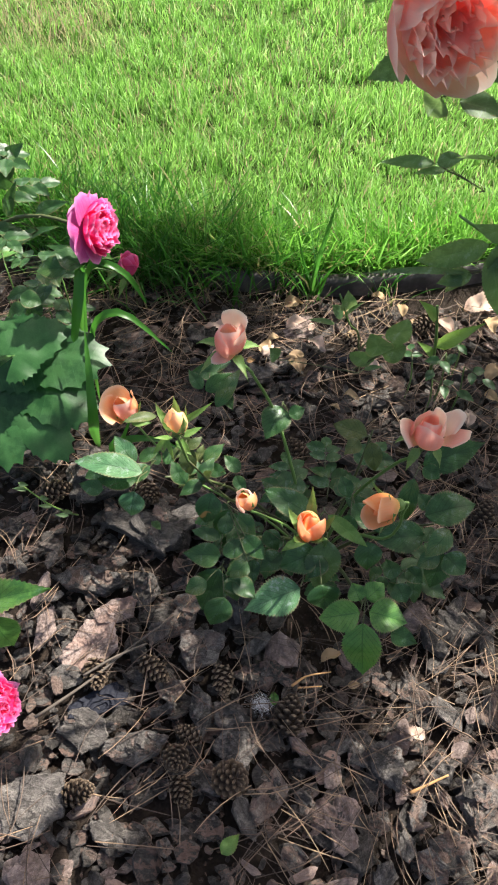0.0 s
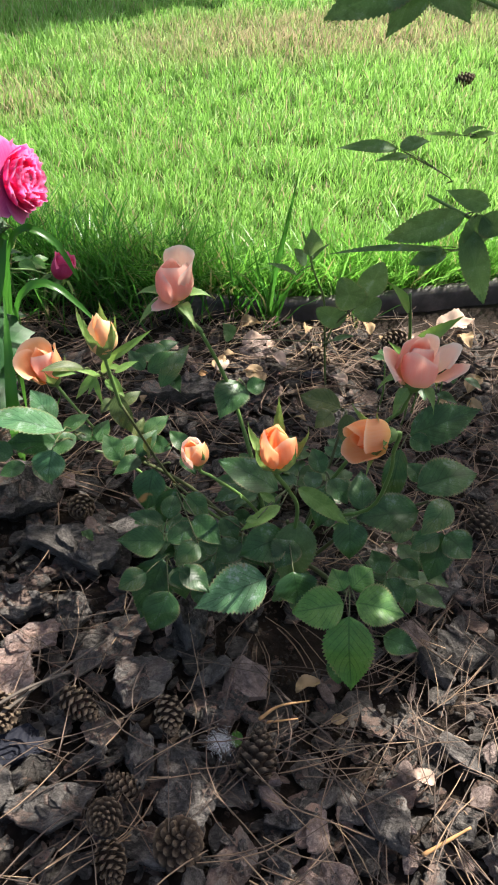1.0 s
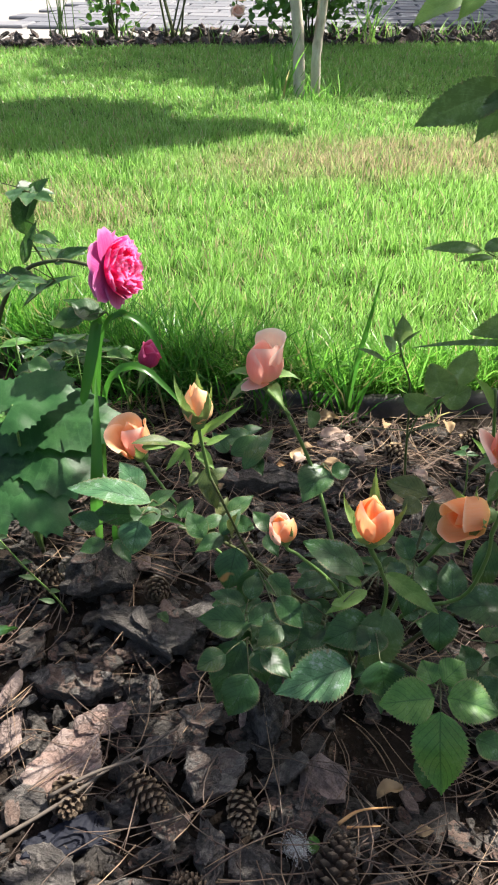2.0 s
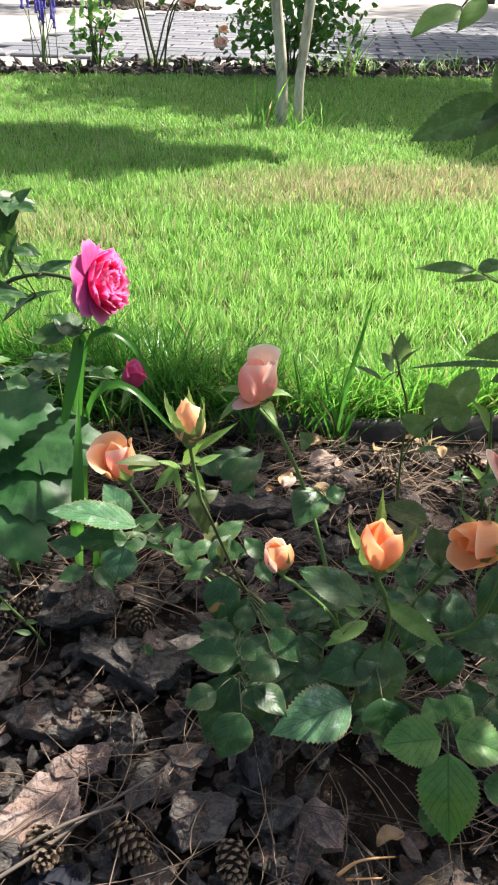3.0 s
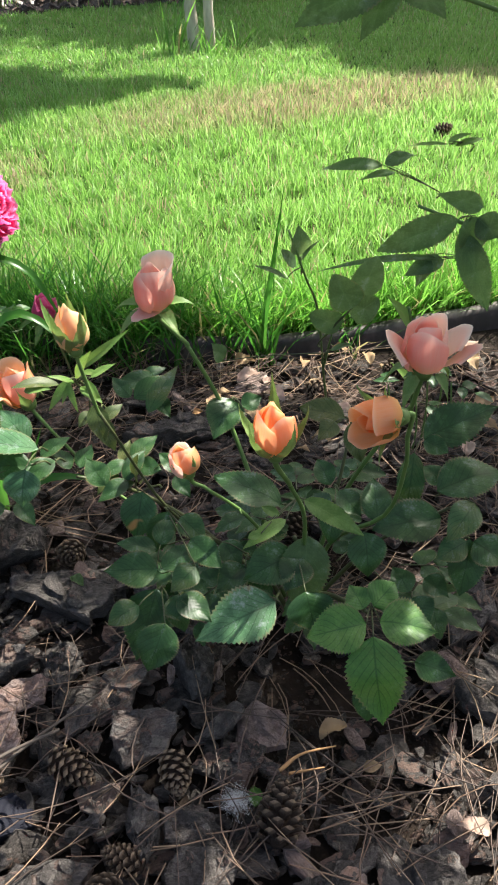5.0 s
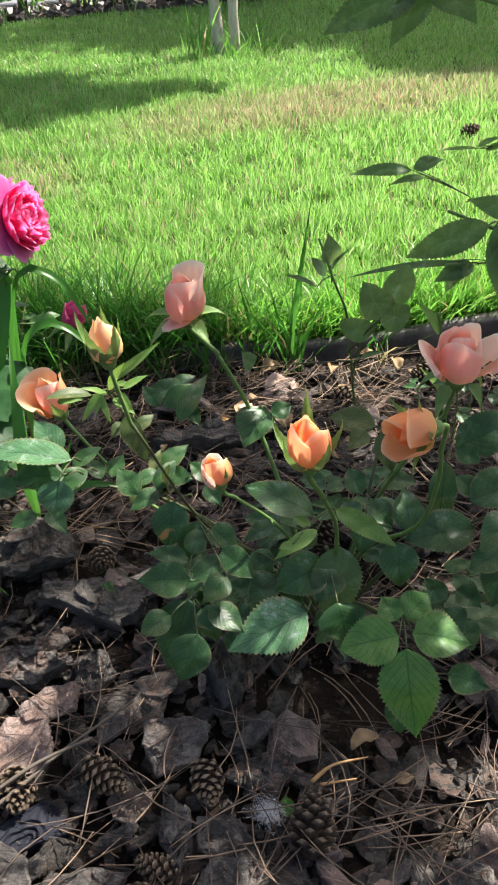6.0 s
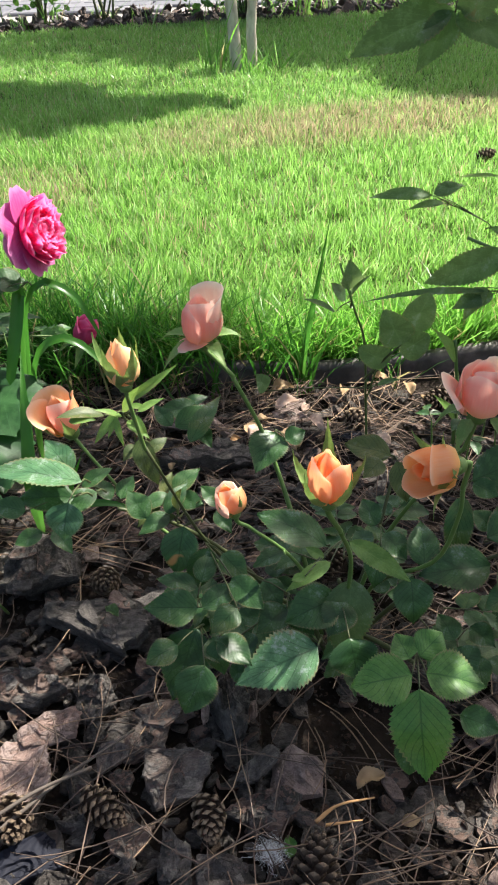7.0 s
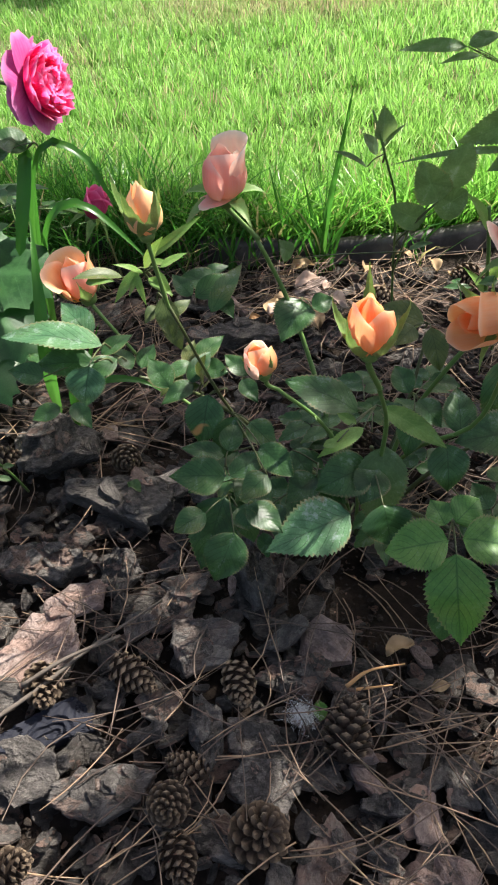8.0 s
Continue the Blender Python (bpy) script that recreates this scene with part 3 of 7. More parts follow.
def rose_bud(plant, at, axis, r, h, material, inner=None, open_=0.0, spin=0.0, sepal=(0.030, 0.009, 55, 95), label="", name="bloom", tight=0, flop=0.0, petals=None, up=None):
    """A bud or half-open bloom: whorls of petals on a calyx, with sepals. flop: how far the outermost petals fall open."""
    m = axis_frame(at, axis, spin, up)
    bloom = hip(plant, m, r * 0.62, name, label)
    inner = inner or material
    o = open_
    whorls = [
        (2, 0.58, 1.06, 2.0, (0.42, 0.85, 1.0, 0.96, 0.80, 0.52, 0.12), 0.0, inner),
        (2, 0.78, 1.04, 1.75, (0.45, 0.82, 0.98, 0.98, 0.84, 0.60 + 0.2 * o, 0.30 + 0.5 * o), 0.03 + 0.25 * o, inner),
        (3, 0.90, 1.00, 1.40, (0.45, 0.82, 0.98, 1.0, 0.90 + 0.15 * o, 0.72 + 0.35 * o, 0.50 + 0.7 * o), 0.16 + 0.5 * o, material),
        (3, 1.0, 0.94, 1.25 - 0.35 * flop, (0.40, 0.80, 0.97, 1.0 + 0.35 * flop, 0.95 + 0.9 * flop, 0.82 + 1.5 * flop, 0.66 + 0.4 * o + 2.1 * flop), 0.30 + 0.5 * o, material)]
    for i, (deg, rr, hh, half, prof, curl, mt) in enumerate(petals or ()):
        v, f, uv = bud_petal(m, radians(deg) - spin, r * rr, h * hh, half, prof, curl, 0.14, i * 3.3 + r * 900, nu=10, nv=12, point=0.6 if prof[-1] < 0.4 else -0.1, wrap=0.17, fall=0.46 if prof[-1] > 1.4 else 0.20)
        part("petal", v, f, mt, bloom, uvs=uv)
    for w, (count, rr, hh, half, prof, curl, mt) in enumerate(whorls[:4 - tight] if not petals else ()):
        for i in range(count):
            a = i * 2 * math.pi / count + w * 0.9 + rng.uniform(-0.12, 0.12)
            drop = 1 - 0.42 * flop if w == 3 else 1.0
            v, f, uv = bud_petal(m, a, r * rr, h * hh * drop * rng.uniform(0.95, 1.03), half, prof, curl * rng.uniform(0.6, 1.4), 0.12 + 0.2 * o, i * 3.3 + w * 7 + spin, point=0.6 if o < 0.3 else 0.1)
            part("petal", v, f, mt, bloom, uvs=uv)
    if sepal:
        sepals(bloom, m, sepal[0], sepal[1], sepal[2], sepal[3], r * 0.66, spin=spin)
    return bloom


def full_rose(plant, at, axis, r, outer, inner, spin=0.0, label="", seed=1, guard=8, globe=False, dome=False):
    """A full old-fashioned bloom, packed with ruffled petals inside spread guard petals."""
    m = axis_frame(at, axis, spin)
    q = random.Random(seed)
    bloom = hip(plant, m, r * 0.22, "bloom", label)
    rings = [(6, 0.05, 0.74, 0.58, 82, 100, 10), (8, 0.14, 0.76, 0.66, 74, 92, 20), (9, 0.22, 0.78, 0.72, 62, 82, 25), (9, 0.26, 0.82, 0.80, 46, 68, 25), (8, 0.26, 0.90, 0.95, 24, 52, 25), (guard, 0.22, 0.98, 1.10, 4, 30, 28)]
    if globe:
        rings = [(5, 0.03, 0.72, 0.40, 66, 92, 4), (7, 0.12, 0.80, 0.46, 62, 96, 12), (8, 0.20, 0.88, 0.52, 54, 98, 14), (9, 0.28, 0.97, 0.60, 42, 104, 14), (9, 0.30, 1.04, 0.74, 36, 106, 8), (guard, 0.30, 1.12, 0.92, 22, 104, 8)]
    if dome:
        rings = [(5, 0.03, 0.46, 0.36, 74, 104, 0), (8, 0.10, 0.54, 0.42, 68, 104, 8), (10, 0.18, 0.60, 0.46, 58, 104, 10), (12, 0.26, 0.64, 0.50, 46, 104, 14), (12, 0.34, 0.66, 0.56, 30, 100, 16), (11, 0.40, 0.66, 0.64, 12, 90, 18), (guard, 0.26, 0.80, 1.12, 8, -8, 14), (5, 0.22, 0.72, 1.06, -4, -38, 10)]
    packed = 6 if dome else 4
    for w, (count, rr, ll, ww, e0, e1, curl) in enumerate(rings):
        for i in range(count):
            a = i * 2 * math.pi / count + w * 0.45 + q.uniform(-0.2, 0.2)
            v, f, uv = petal_sheet(m, a, r * rr, r * ll * q.uniform(0.9, 1.08), r * ww * q.uniform(0.9, 1.15), e0 + q.uniform(-10, 10), e1 + q.uniform(-16, 16) * (1.0 if w < 4 else 0.6), curl * q.uniform(0.3, 1.6), (0.34 if dome else 0.40) if w < 5 else (0.06 if globe else 0.16), 7, 7, seed=q.uniform(0, 60), notch=q.uniform(0, 0.10))
            part("petal", v, f, inner if w < packed else outer, bloom, uvs=uv)
    sepals(bloom, m, r * 0.70, r * 0.2, -10, -35, r * 0.18, spin=spin)
    return bloom


# ---- the large structure: ground, bed, edging, lawn, paving ----
def smooth_step(a, b, x):
    t = min(1.0, max(0.0, (x - a) / (b - a)))
    return t * t * (3 - 2 * t)


def mulch_height(x, y):
    """Height of the mulched bed: piled to one side, a hollow of bare soil under the bush."""
    near = 0.030 - 0.026 * smooth_step(0.22, 0.36, x)
    z = near + (0.010 - near) * smooth_step(0.62, 0.9, y)
    return z - 0.022 * math.exp(-((x - 0.27) / 0.06) ** 2 - ((y - 0.53) / 0.06) ** 2)


def edge_y(x):
    d = x - 0.13
    return 1.150 + (0.45 * d * d if abs(d) < 0.45 else 0.0911 + 0.22 * (abs(d) - 0.45))


def lawn_end(x):
    return 5.97 + 0.30 * x


def paving_start(x):
    return 6.9 + 0.42 * x


def sheet(name, x0, x1, y0, y1, nx, ny, z, material, label, category):
    verts, faces = [], []
    for j in range(ny + 1):
        for i in range(nx + 1):
            x = x0 + (x1 - x0) * i / nx
            lo, hi = y0(x), y1(x)
            y = lo + (hi - lo) * j / ny
            verts.append((x, y, z(x, y)))
    for j in range(ny):
        for i in range(nx):
            q = j * (nx + 1) + i
            faces.append((q, q + 1, q + nx + 2, q + nx + 1))
    ob = new(name, mesh_of(name, verts, faces, material))
    return tagged(ob, label, category, kind="structure")


g = new("ground", mesh_of("ground", [(-600, -600, -0.06), (600, -600, -0.06), (600, 900, -0.06), (-600, 900, -0.06)], [(0, 1, 2, 3)], SOIL))
tagged(g, "bare brown earth under the whole garden", "ground", kind="structure")
sheet("flower_bed", -4.0, 4.4, lambda x: -2.5, edge_y, 320, 150,
      lambda x, y: mulch_height(x, y) - 0.012 + 0.010 * noise.noise(Vector((x * 14, y * 14, 0))) + 0.006 * noise.noise(Vector((x * 45, y * 45, 3))),
      SOIL, "dark crumbly soil of the flower bed", "soil")
sheet("lawn_ground", -9, 9, lambda x: edge_y(x) + 0.012, lawn_end, 90, 60,
      lambda x, y: 0.012 + 0.012 * noise.noise(Vector((x * 1.3, y * 1.3, 0))), LAWN_SOIL, "dark turf soil between the grass blades", "lawn")
sheet("border_strip", -9, 9, lambda x: lawn_end(x), lambda x: paving_start(x), 90, 8,
      lambda x, y: 0.0 + 0.02 * noise.noise(Vector((x * 4, y * 4, 5))), SOIL, "mulched border strip beyond the lawn", "soil")
sheet("paving_bed", -40, 40, lambda x: paving_start(x) + 0.005, lambda x: 70.0, 40, 40, lambda x, y: 0.006, PAVE_SAND, "pale sandy paved yard in the sun", "paving")


def edging_strip():
    """Dark garden edging: a rounded lip that stands above the mulch along the lawn."""
    prof = [(-0.010, -0.05), (-0.012, 0.026), (-0.009, 0.034), (0.0, 0.037), (0.010, 0.033), (0.013, 0.024), (0.012, -0.05)]
    verts, faces, n = [], [], 160
    for i in range(n + 1):
        x = -1.9 + 4.0 * i / n
        wob = 0.006 * noise.noise(Vector((x * 5, 0, 0)))
        for py, pz in prof:
            verts.append((x, edge_y(x) + py + wob, pz + 0.007 * noise.noise(Vector((x * 7, 3, 0)))))
    m = len(prof)
    for i in range(n):
        for j in range(m - 1):
            q = i * m + j
            faces.append((q, q + m, q + m + 1, q + 1))
    ob = new("lawn_edging", mesh_of("lawn_edging", verts, faces, EDGING))
    return tagged(ob, "dark brown plastic lawn edging strip with paler blotches", "edging", kind="structure")


edging_strip()


# ---- grass ----
def grass_object(name, x, y, z, height, width, lean, material, label, seed, fine=True, toward=None):
    """Blades at the given places, each bent over to its own side, as one mesh."""
    q = np.random.default_rng(seed)
    n = len(x)
    face = q.uniform(0, 2 * np.pi, n)
    bend = q.uniform(0, 2 * np.pi, n)
    if toward is not None:
        bend = np.where(q.random(n) < toward[1], toward[0] + q.normal(0, 0.6, n), bend)
    lean = lean * q.uniform(0.2, 1.4, n)
    curve = q.uniform(0.1, 0.8, n)
    levels = (0.0, 0.4, 0.75, 1.0) if fine else (0.0, 0.6, 1.0)
    half = (1.0, 0.9, 0.6) if fine else (1.0, 0.75)
    cols = []
    uv = []
    for i, t in enumerate(levels):
        d = lean * (t * (1 - curve) + curve * t * t) * height
        zz = z + height * t * np.sqrt(np.clip(1 - (lean * t) ** 2 * 0.35, 0.2, 1))
        cx, cy = x + np.cos(bend) * d, y + np.sin(bend) * d
        if i < len(half):
            w = width * half[i] / 2
            cols += [np.stack([cx - np.cos(face) * w, cy - np.sin(face) * w, zz], 1), np.stack([cx + np.cos(face) * w, cy + np.sin(face) * w, zz], 1)]
            uv += [(0.0, t), (1.0, t)]
        else:
            cols.append(np.stack([cx, cy, zz], 1))
            uv.append((0.5, 1.0))
    m = len(cols)
    verts = np.stack(cols, 1).reshape(-1, 3)
    quads = len(half) - 1
    base = (np.arange(n) * m)[:, None]
    quad = np.concatenate([base + np.array([2 * i, 2 * i + 1, 2 * i + 3, 2 * i + 2]) for i in range(quads)], 1)
    tri = base + np.array([2 * quads, 2 * quads + 1, 2 * quads + 2])
    loops = np.concatenate([quad, tri], 1).ravel().astype(np.int32)
    sizes = np.tile(np.array([4] * quads + [3]), n)
    starts = np.concatenate([[0], np.cumsum(sizes)[:-1]]).astype(np.int32)
    me = bpy.data.meshes.new(name)
    me.vertices.add(len(verts))
    me.vertices.foreach_set("co", verts.astype(np.float32).ravel())
    me.loops.add(len(loops))
    me.loops.foreach_set("vertex_index", loops)
    me.polygons.add(len(sizes))
    me.polygons.foreach_set("loop_start", starts)
    layer = me.uv_layers.new(name="UVMap")
    layer.data.foreach_set("uv", np.array(uv, dtype=np.float32)[loops % m].ravel())
    me.polygons.foreach_set("use_smooth", np.ones(len(sizes), dtype=bool))
    me.materials.append(material)
    me.update(calc_edges=True)
    me.validate()
    return tagged(new(name, me), label, "grass", kind="stuff")


def lawn_points(y0, y1, density, seed):
    """Evenly scattered places on the lawn between two depths, within a widening wedge."""
    q = np.random.default_rng(seed)
    w0, w1 = 0.42 * y1 + 0.15, 0.42 * y1 + 0.15
    n = int(density * (y1 - y0) * (w0 + w1))
    y = q.uniform(y0, y1, n)
    x = 0.25 - 0.075 * y + q.uniform(-w0, w1, n)
    d = np.abs(x - 0.13)
    e = 1.150 + np.where(d < 0.45, 0.45 * d * d, 0.0911 + 0.22 * (d - 0.45)) + 0.014
    keep = (y > e) & (y < 5.97 + 0.3 * x) & (np.abs(x - (0.25 - 0.075 * y)) < 0.42 * y + 0.15)
    hole = np.array([noise.noise(Vector((a * 26, b * 26, 7))) for a, b in zip(x, y)])
    keep &= hole + q.uniform(-0.25, 0.35, n) > -0.22
    x, y = x[keep], y[keep]
    clump = np.array([noise.noise(Vector((a * 9, b * 9, 1))) for a, b in zip(x, y)])
    return x, y, clump


LAWN = "fresh green lawn grass, sunlit, with a few straw blades"
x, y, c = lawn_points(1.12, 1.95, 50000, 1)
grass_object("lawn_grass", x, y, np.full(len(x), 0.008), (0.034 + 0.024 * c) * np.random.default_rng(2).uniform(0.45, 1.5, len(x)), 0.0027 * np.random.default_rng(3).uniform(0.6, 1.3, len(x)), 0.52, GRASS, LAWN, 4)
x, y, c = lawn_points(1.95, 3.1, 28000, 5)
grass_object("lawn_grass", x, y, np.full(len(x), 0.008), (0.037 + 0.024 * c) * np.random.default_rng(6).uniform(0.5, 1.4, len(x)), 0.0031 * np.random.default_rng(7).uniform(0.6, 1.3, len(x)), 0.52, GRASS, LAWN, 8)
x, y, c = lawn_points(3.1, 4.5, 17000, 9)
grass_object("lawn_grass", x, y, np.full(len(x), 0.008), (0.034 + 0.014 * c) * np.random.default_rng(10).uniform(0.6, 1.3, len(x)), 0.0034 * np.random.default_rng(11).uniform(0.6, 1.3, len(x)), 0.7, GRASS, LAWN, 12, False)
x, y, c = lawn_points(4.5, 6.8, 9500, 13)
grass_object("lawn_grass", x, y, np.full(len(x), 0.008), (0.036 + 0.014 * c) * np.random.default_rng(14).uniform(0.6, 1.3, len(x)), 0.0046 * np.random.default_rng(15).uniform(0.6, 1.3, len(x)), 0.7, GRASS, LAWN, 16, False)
q = np.random.default_rng(19)
x, y = q.uniform(-5, 5.5, 60000), q.uniform(1.2, 7.0, 60000)
keep = (y > 1.25 + 0.22 * np.abs(x - 0.13)) & (y < 5.95 + 0.3 * x) & (np.abs(x - (0.25 - 0.075 * y)) > 0.42 * y + 0.13)
x, y = x[keep], y[keep]
grass_object("lawn_grass", x, y, np.full(len(x), 0.008), q.uniform(0.03, 0.06, len(x)), 0.014 * q.uniform(0.6, 1.3, len(x)), 0.8, GRASS, LAWN, 20, False)
# the unmown fringe along the edging, hanging over it
q = np.random.default_rng(17)
x = q.uniform(-0.9, 1.1, 9000)
off = np.abs(q.normal(0, 0.05, 9000))
y = np.array([edge_y(a) for a in x]) + 0.018 + off
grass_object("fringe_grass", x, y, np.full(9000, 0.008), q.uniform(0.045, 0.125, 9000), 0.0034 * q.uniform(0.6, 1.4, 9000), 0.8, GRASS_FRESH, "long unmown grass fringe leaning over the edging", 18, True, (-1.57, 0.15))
q = np.random.default_rng(21)
x = np.concatenate([q.normal(-0.12, 0.12, 1500), q.normal(-0.45, 0.25, 1200)])
y = np.array([edge_y(a) for a in x]) + q.normal(0.03, 0.05, 2700)
grass_object("dark_grass_tuft", x, y, np.full(2700, 0.006), q.uniform(0.06, 0.15, 2700), 0.003 * q.uniform(0.7, 1.5, 2700), 0.9, GRASS_DEEP, "coarse dark green grass tufts in the bed corner", 22, True, (-1.2, 0.3))


def tuft(at, count, height, spread, lean, seed, material=None, label="coarse tuft of long green grass", width=0.004):
    q = np.random.default_rng(seed)
    x, y = at[0] + q.normal(0, spread, count), at[1] + q.normal(0, spread, count)
    return grass_object("grass_tuft", x, y, np.full(count, at[2]), height * q.uniform(0.45, 1.1, count), width * q.uniform(0.6, 1.3, count), lean, material or GRASS_DEEP, label, seed, True)


tuft((0.235, 1.13, 0.0), 22, 0.15, 0.010, 0.5, 31)
tuft((0.17, 1.14, 0.0), 18, 0.12, 0.014, 0.6, 32)
tuft((0.36, 1.15, 0.0), 14, 0.09, 0.016, 0.8, 33)
tuft((-0.07, 3.92, 0.0), 50, 0.13, 0.09, 0.7, 34, GRASS_FRESH, width=0.006)
tuft((-0.20, 3.88, 0.0), 8, 0.32, 0.03, 0.6, 35, GRASS_FRESH, width=0.009)
tuft((0.08, 3.93, 0.0), 26, 0.17, 0.06, 0.8, 36, GRASS_FRESH, width=0.006)
for i in range(14):
    tx = -1.6 + i * 0.24 + 0.1 * math.sin(i * 5.1)
    tuft((tx, lawn_end(tx) + 0.12 + 0.2 * (i % 3), 0.0), 14, 0.16 + 0.08 * (i % 2), 0.05, 0.7, 40 + i, GRASS, width=0.008)
tuft((0.16, 6.3, 0.0), 16, 0.36, 0.04, 0.5, 60, GRASS, width=0.014)


# ---- paving ----
def paver_mesh(w, d, h, i):
    q = random.Random(i)
    b = 0.008
    v = [(-w / 2, -d / 2, 0), (w / 2, -d / 2, 0), (w / 2, d / 2, 0), (-w / 2, d / 2, 0)]
    v += [(a, c, h - b) for a, c, _ in v]
    v += [(a - math.copysign(b, a), c - math.copysign(b, c), h + q.uniform(-0.002, 0.002)) for a, c, _ in v[:4]]
    f = [(8, 9, 10, 11)]
    for j in range(4):
        j2 = (j + 1) % 4
        f += [(j, j2, 4 + j2, 4 + j), (4 + j, 4 + j2, 8 + j2, 8 + j)]
    return mesh_of("paver", v, f, PAVER, smooth=False)


def paving():
    root = bpy.data.objects["paving_bed"]
    shapes = [paver_mesh(0.40 * k, 0.33, 0.022, i) for i, k in enumerate((0.95, 0.98, 1.0))]
    for row in range(22):
        for col in range(13):
            u = -2.7 + col * 0.415 + (row % 2) * 0.2
            y = 6.9 + 0.05 * u + row * 0.345
            if y < paving_start(u) + 0.26:
                continue
            ob = new("paver", shapes[(row * 7 + col * 3) % 3])
            ob.parent = root
            ob.location = (u, y, 0.008)
            ob.rotation_euler = (0, 0, 0.05)


# ---- bark mulch ----
def chip_mesh(name, seed, thick, aspect, material, rough=0.2, sides=13, rings=5):
    """A torn plate of bark of unit size: angular outline, stepped layers on top, broken upright rim."""
    q = random.Random(seed)
    count = q.choice((5, 6, 7, 8))
    corners = []
    for s in range(count):
        a = 2 * math.pi * (s + q.uniform(-0.3, 0.3)) / count
        r = 0.5 * q.uniform(0.80 - rough, 1.12)
        corners.append((math.cos(a) * r, math.sin(a) * r * aspect))
    outline = []
    for s in range(sides):
        u = s * count / sides
        i = int(u)
        (x0, y0), (x1, y1) = corners[i], corners[(i + 1) % count]
        a = 6.283 * s / sides
        jag = 1 + 0.10 * noise.noise(Vector((math.cos(a) * 2.2, math.sin(a) * 2.2, seed * 3.7))) + 0.06 * noise.noise(Vector((math.cos(a) * 7, math.sin(a) * 7, seed * 1.7))) + q.uniform(-0.018, 0.018)
        outline.append(((x0 + (x1 - x0) * (u - i)) * jag, (y0 + (y1 - y0) * (u - i)) * jag))
    bow = q.uniform(-0.08, 0.16)
    gx, gy = math.cos(0.3 * seed), math.sin(0.3 * seed)

    def top(x, y):
        along, across = x * gx + y * gy, y * gx - x * gy
        n1 = noise.noise(Vector((along * 1.6 + seed, across * 3.0, seed * 0.7)))
        steps = (noise.noise(Vector((along * 2.2, across * 4.0, seed * 1.3))) + 0.45 * noise.noise(Vector((along * 6.0, across * 9.0, seed * 1.9))) + 0.7) * 3.6
        step = math.floor(steps) + smooth_step(0.80, 1.0, steps - math.floor(steps))
        n3 = noise.noise(Vector((along * 12.0 + seed, across * 24.0, 5.0)))
        return 0.22 * n1 + 0.16 * (step - 2.3) + 0.07 * n3

    verts, faces = [], []
    fade = max(aspect, 0.3)

    def add(x, y, z):
        verts.append((x, y, z - bow * (y / fade) ** 2))

    # underside and broken wall, with vertices of their own so that the rim stays sharp
    for f, lv in ((0.90, -0.5), (1.02, -0.15), (0.985, 0.0), (1.0, 0.42)):
        for x, y in outline:
            add(x * f, y * f, thick * (lv + (top(x, y) if lv > 0.1 else 0.2 * noise.noise(Vector((x * 9, y * 9, seed))))))
    for i in range(3):
        for s in range(sides):
            s2 = (s + 1) % sides
            faces.append((i * sides + s, i * sides + s2, (i + 1) * sides + s2, (i + 1) * sides + s))
    faces.append(tuple(range(sides))[::-1])
    wall = len(faces)
    b0 = len(verts)
    for k in range(rings):
        f = 1.0 - k / rings
        for s, (x, y) in enumerate(outline):
            add(x * f, y * f, thick * ((0.42 if k == 0 else 0.5) + top(x * f, y * f)))
    add(0, 0, thick * (0.5 + top(0, 0)))
    c = len(verts) - 1
    for k in range(rings - 1):
        for s in range(sides):
            s2 = (s + 1) % sides
            o = b0 + k * sides
            faces.append((o + s, o + s2, o + sides + s2, o + sides + s))
    o = b0 + (rings - 1) * sides
    for s in range(sides):
        faces.append((o + s, o + (s + 1) % sides, c))
    me = mesh_of(name, verts, faces, material, smooth=False)
    return me


def place_bark(mesh, x, y, z, size, rx, ry, rz, label, name="bark_piece"):
    ob = new(name, mesh)
    ob.matrix_world = pose(x, y, z, rx, ry, rz) @ Matrix.Diagonal((size, size, size, 1))
    return tagged(ob, label, "bark", "bark mulch")


FLAKES = [chip_mesh("flake", 500 + i, 0.10, (0.55, 0.8, 0.42, 0.7)[i % 4], (BARK, BARK_DARK, BARK)[i % 3], 0.22, 16, 3) for i in range(9)]


def big_bark(x, y, z, length, aspect, thick, rz, rx=0, ry=0, material=None, seed=1, label="large grey-brown flake of pine bark on the mulch", rough=0.14, flakes=6):
    """A large torn piece of bark, with thinner flakes that peel off its upper side."""
    mesh = chip_mesh("bark_piece", seed, thick, aspect, material or BARK, rough, 72, 26)
    ob = place_bark(mesh, x, y, z, length, rx, ry, rz, label)
    q = random.Random(seed + 70)
    top = [v.co for v in mesh.vertices if v.co.z > thick * 0.30 and math.hypot(v.co.x, v.co.y / max(aspect, 0.3)) < 0.38]
    for i in range(flakes if material is not SLATE and top else 0):
        c = q.choice(top)
        k = q.uniform(0.18, 0.36)
        flake = new("flake", FLAKES[q.randrange(9)])
        flake.parent = ob
        flake.matrix_local = pose(c.x, c.y, c.z + 0.006, q.gauss(0, 7), q.gauss(0, 7), q.uniform(0, 360)) @ Matrix.Diagonal((k, k, k * 0.8, 1))
    return ob


CHIPS = [chip_mesh("bark_chip", 100 + i, (0.09, 0.14, 0.20)[i % 3], (0.5, 0.75, 0.9, 0.38)[i % 4], (BARK, BARK, BARK_DARK, BARK, BARK_PALE)[i % 5], 0.16, 24, 8) for i in range(20)]


CRUMBS = [chip_mesh("bark_crumb", 300 + i, (0.10, 0.16, 0.22)[i % 3], (0.5, 0.75, 0.95, 0.35)[i % 4], BARK, 0.16, 9, 3) for i in range(20)]


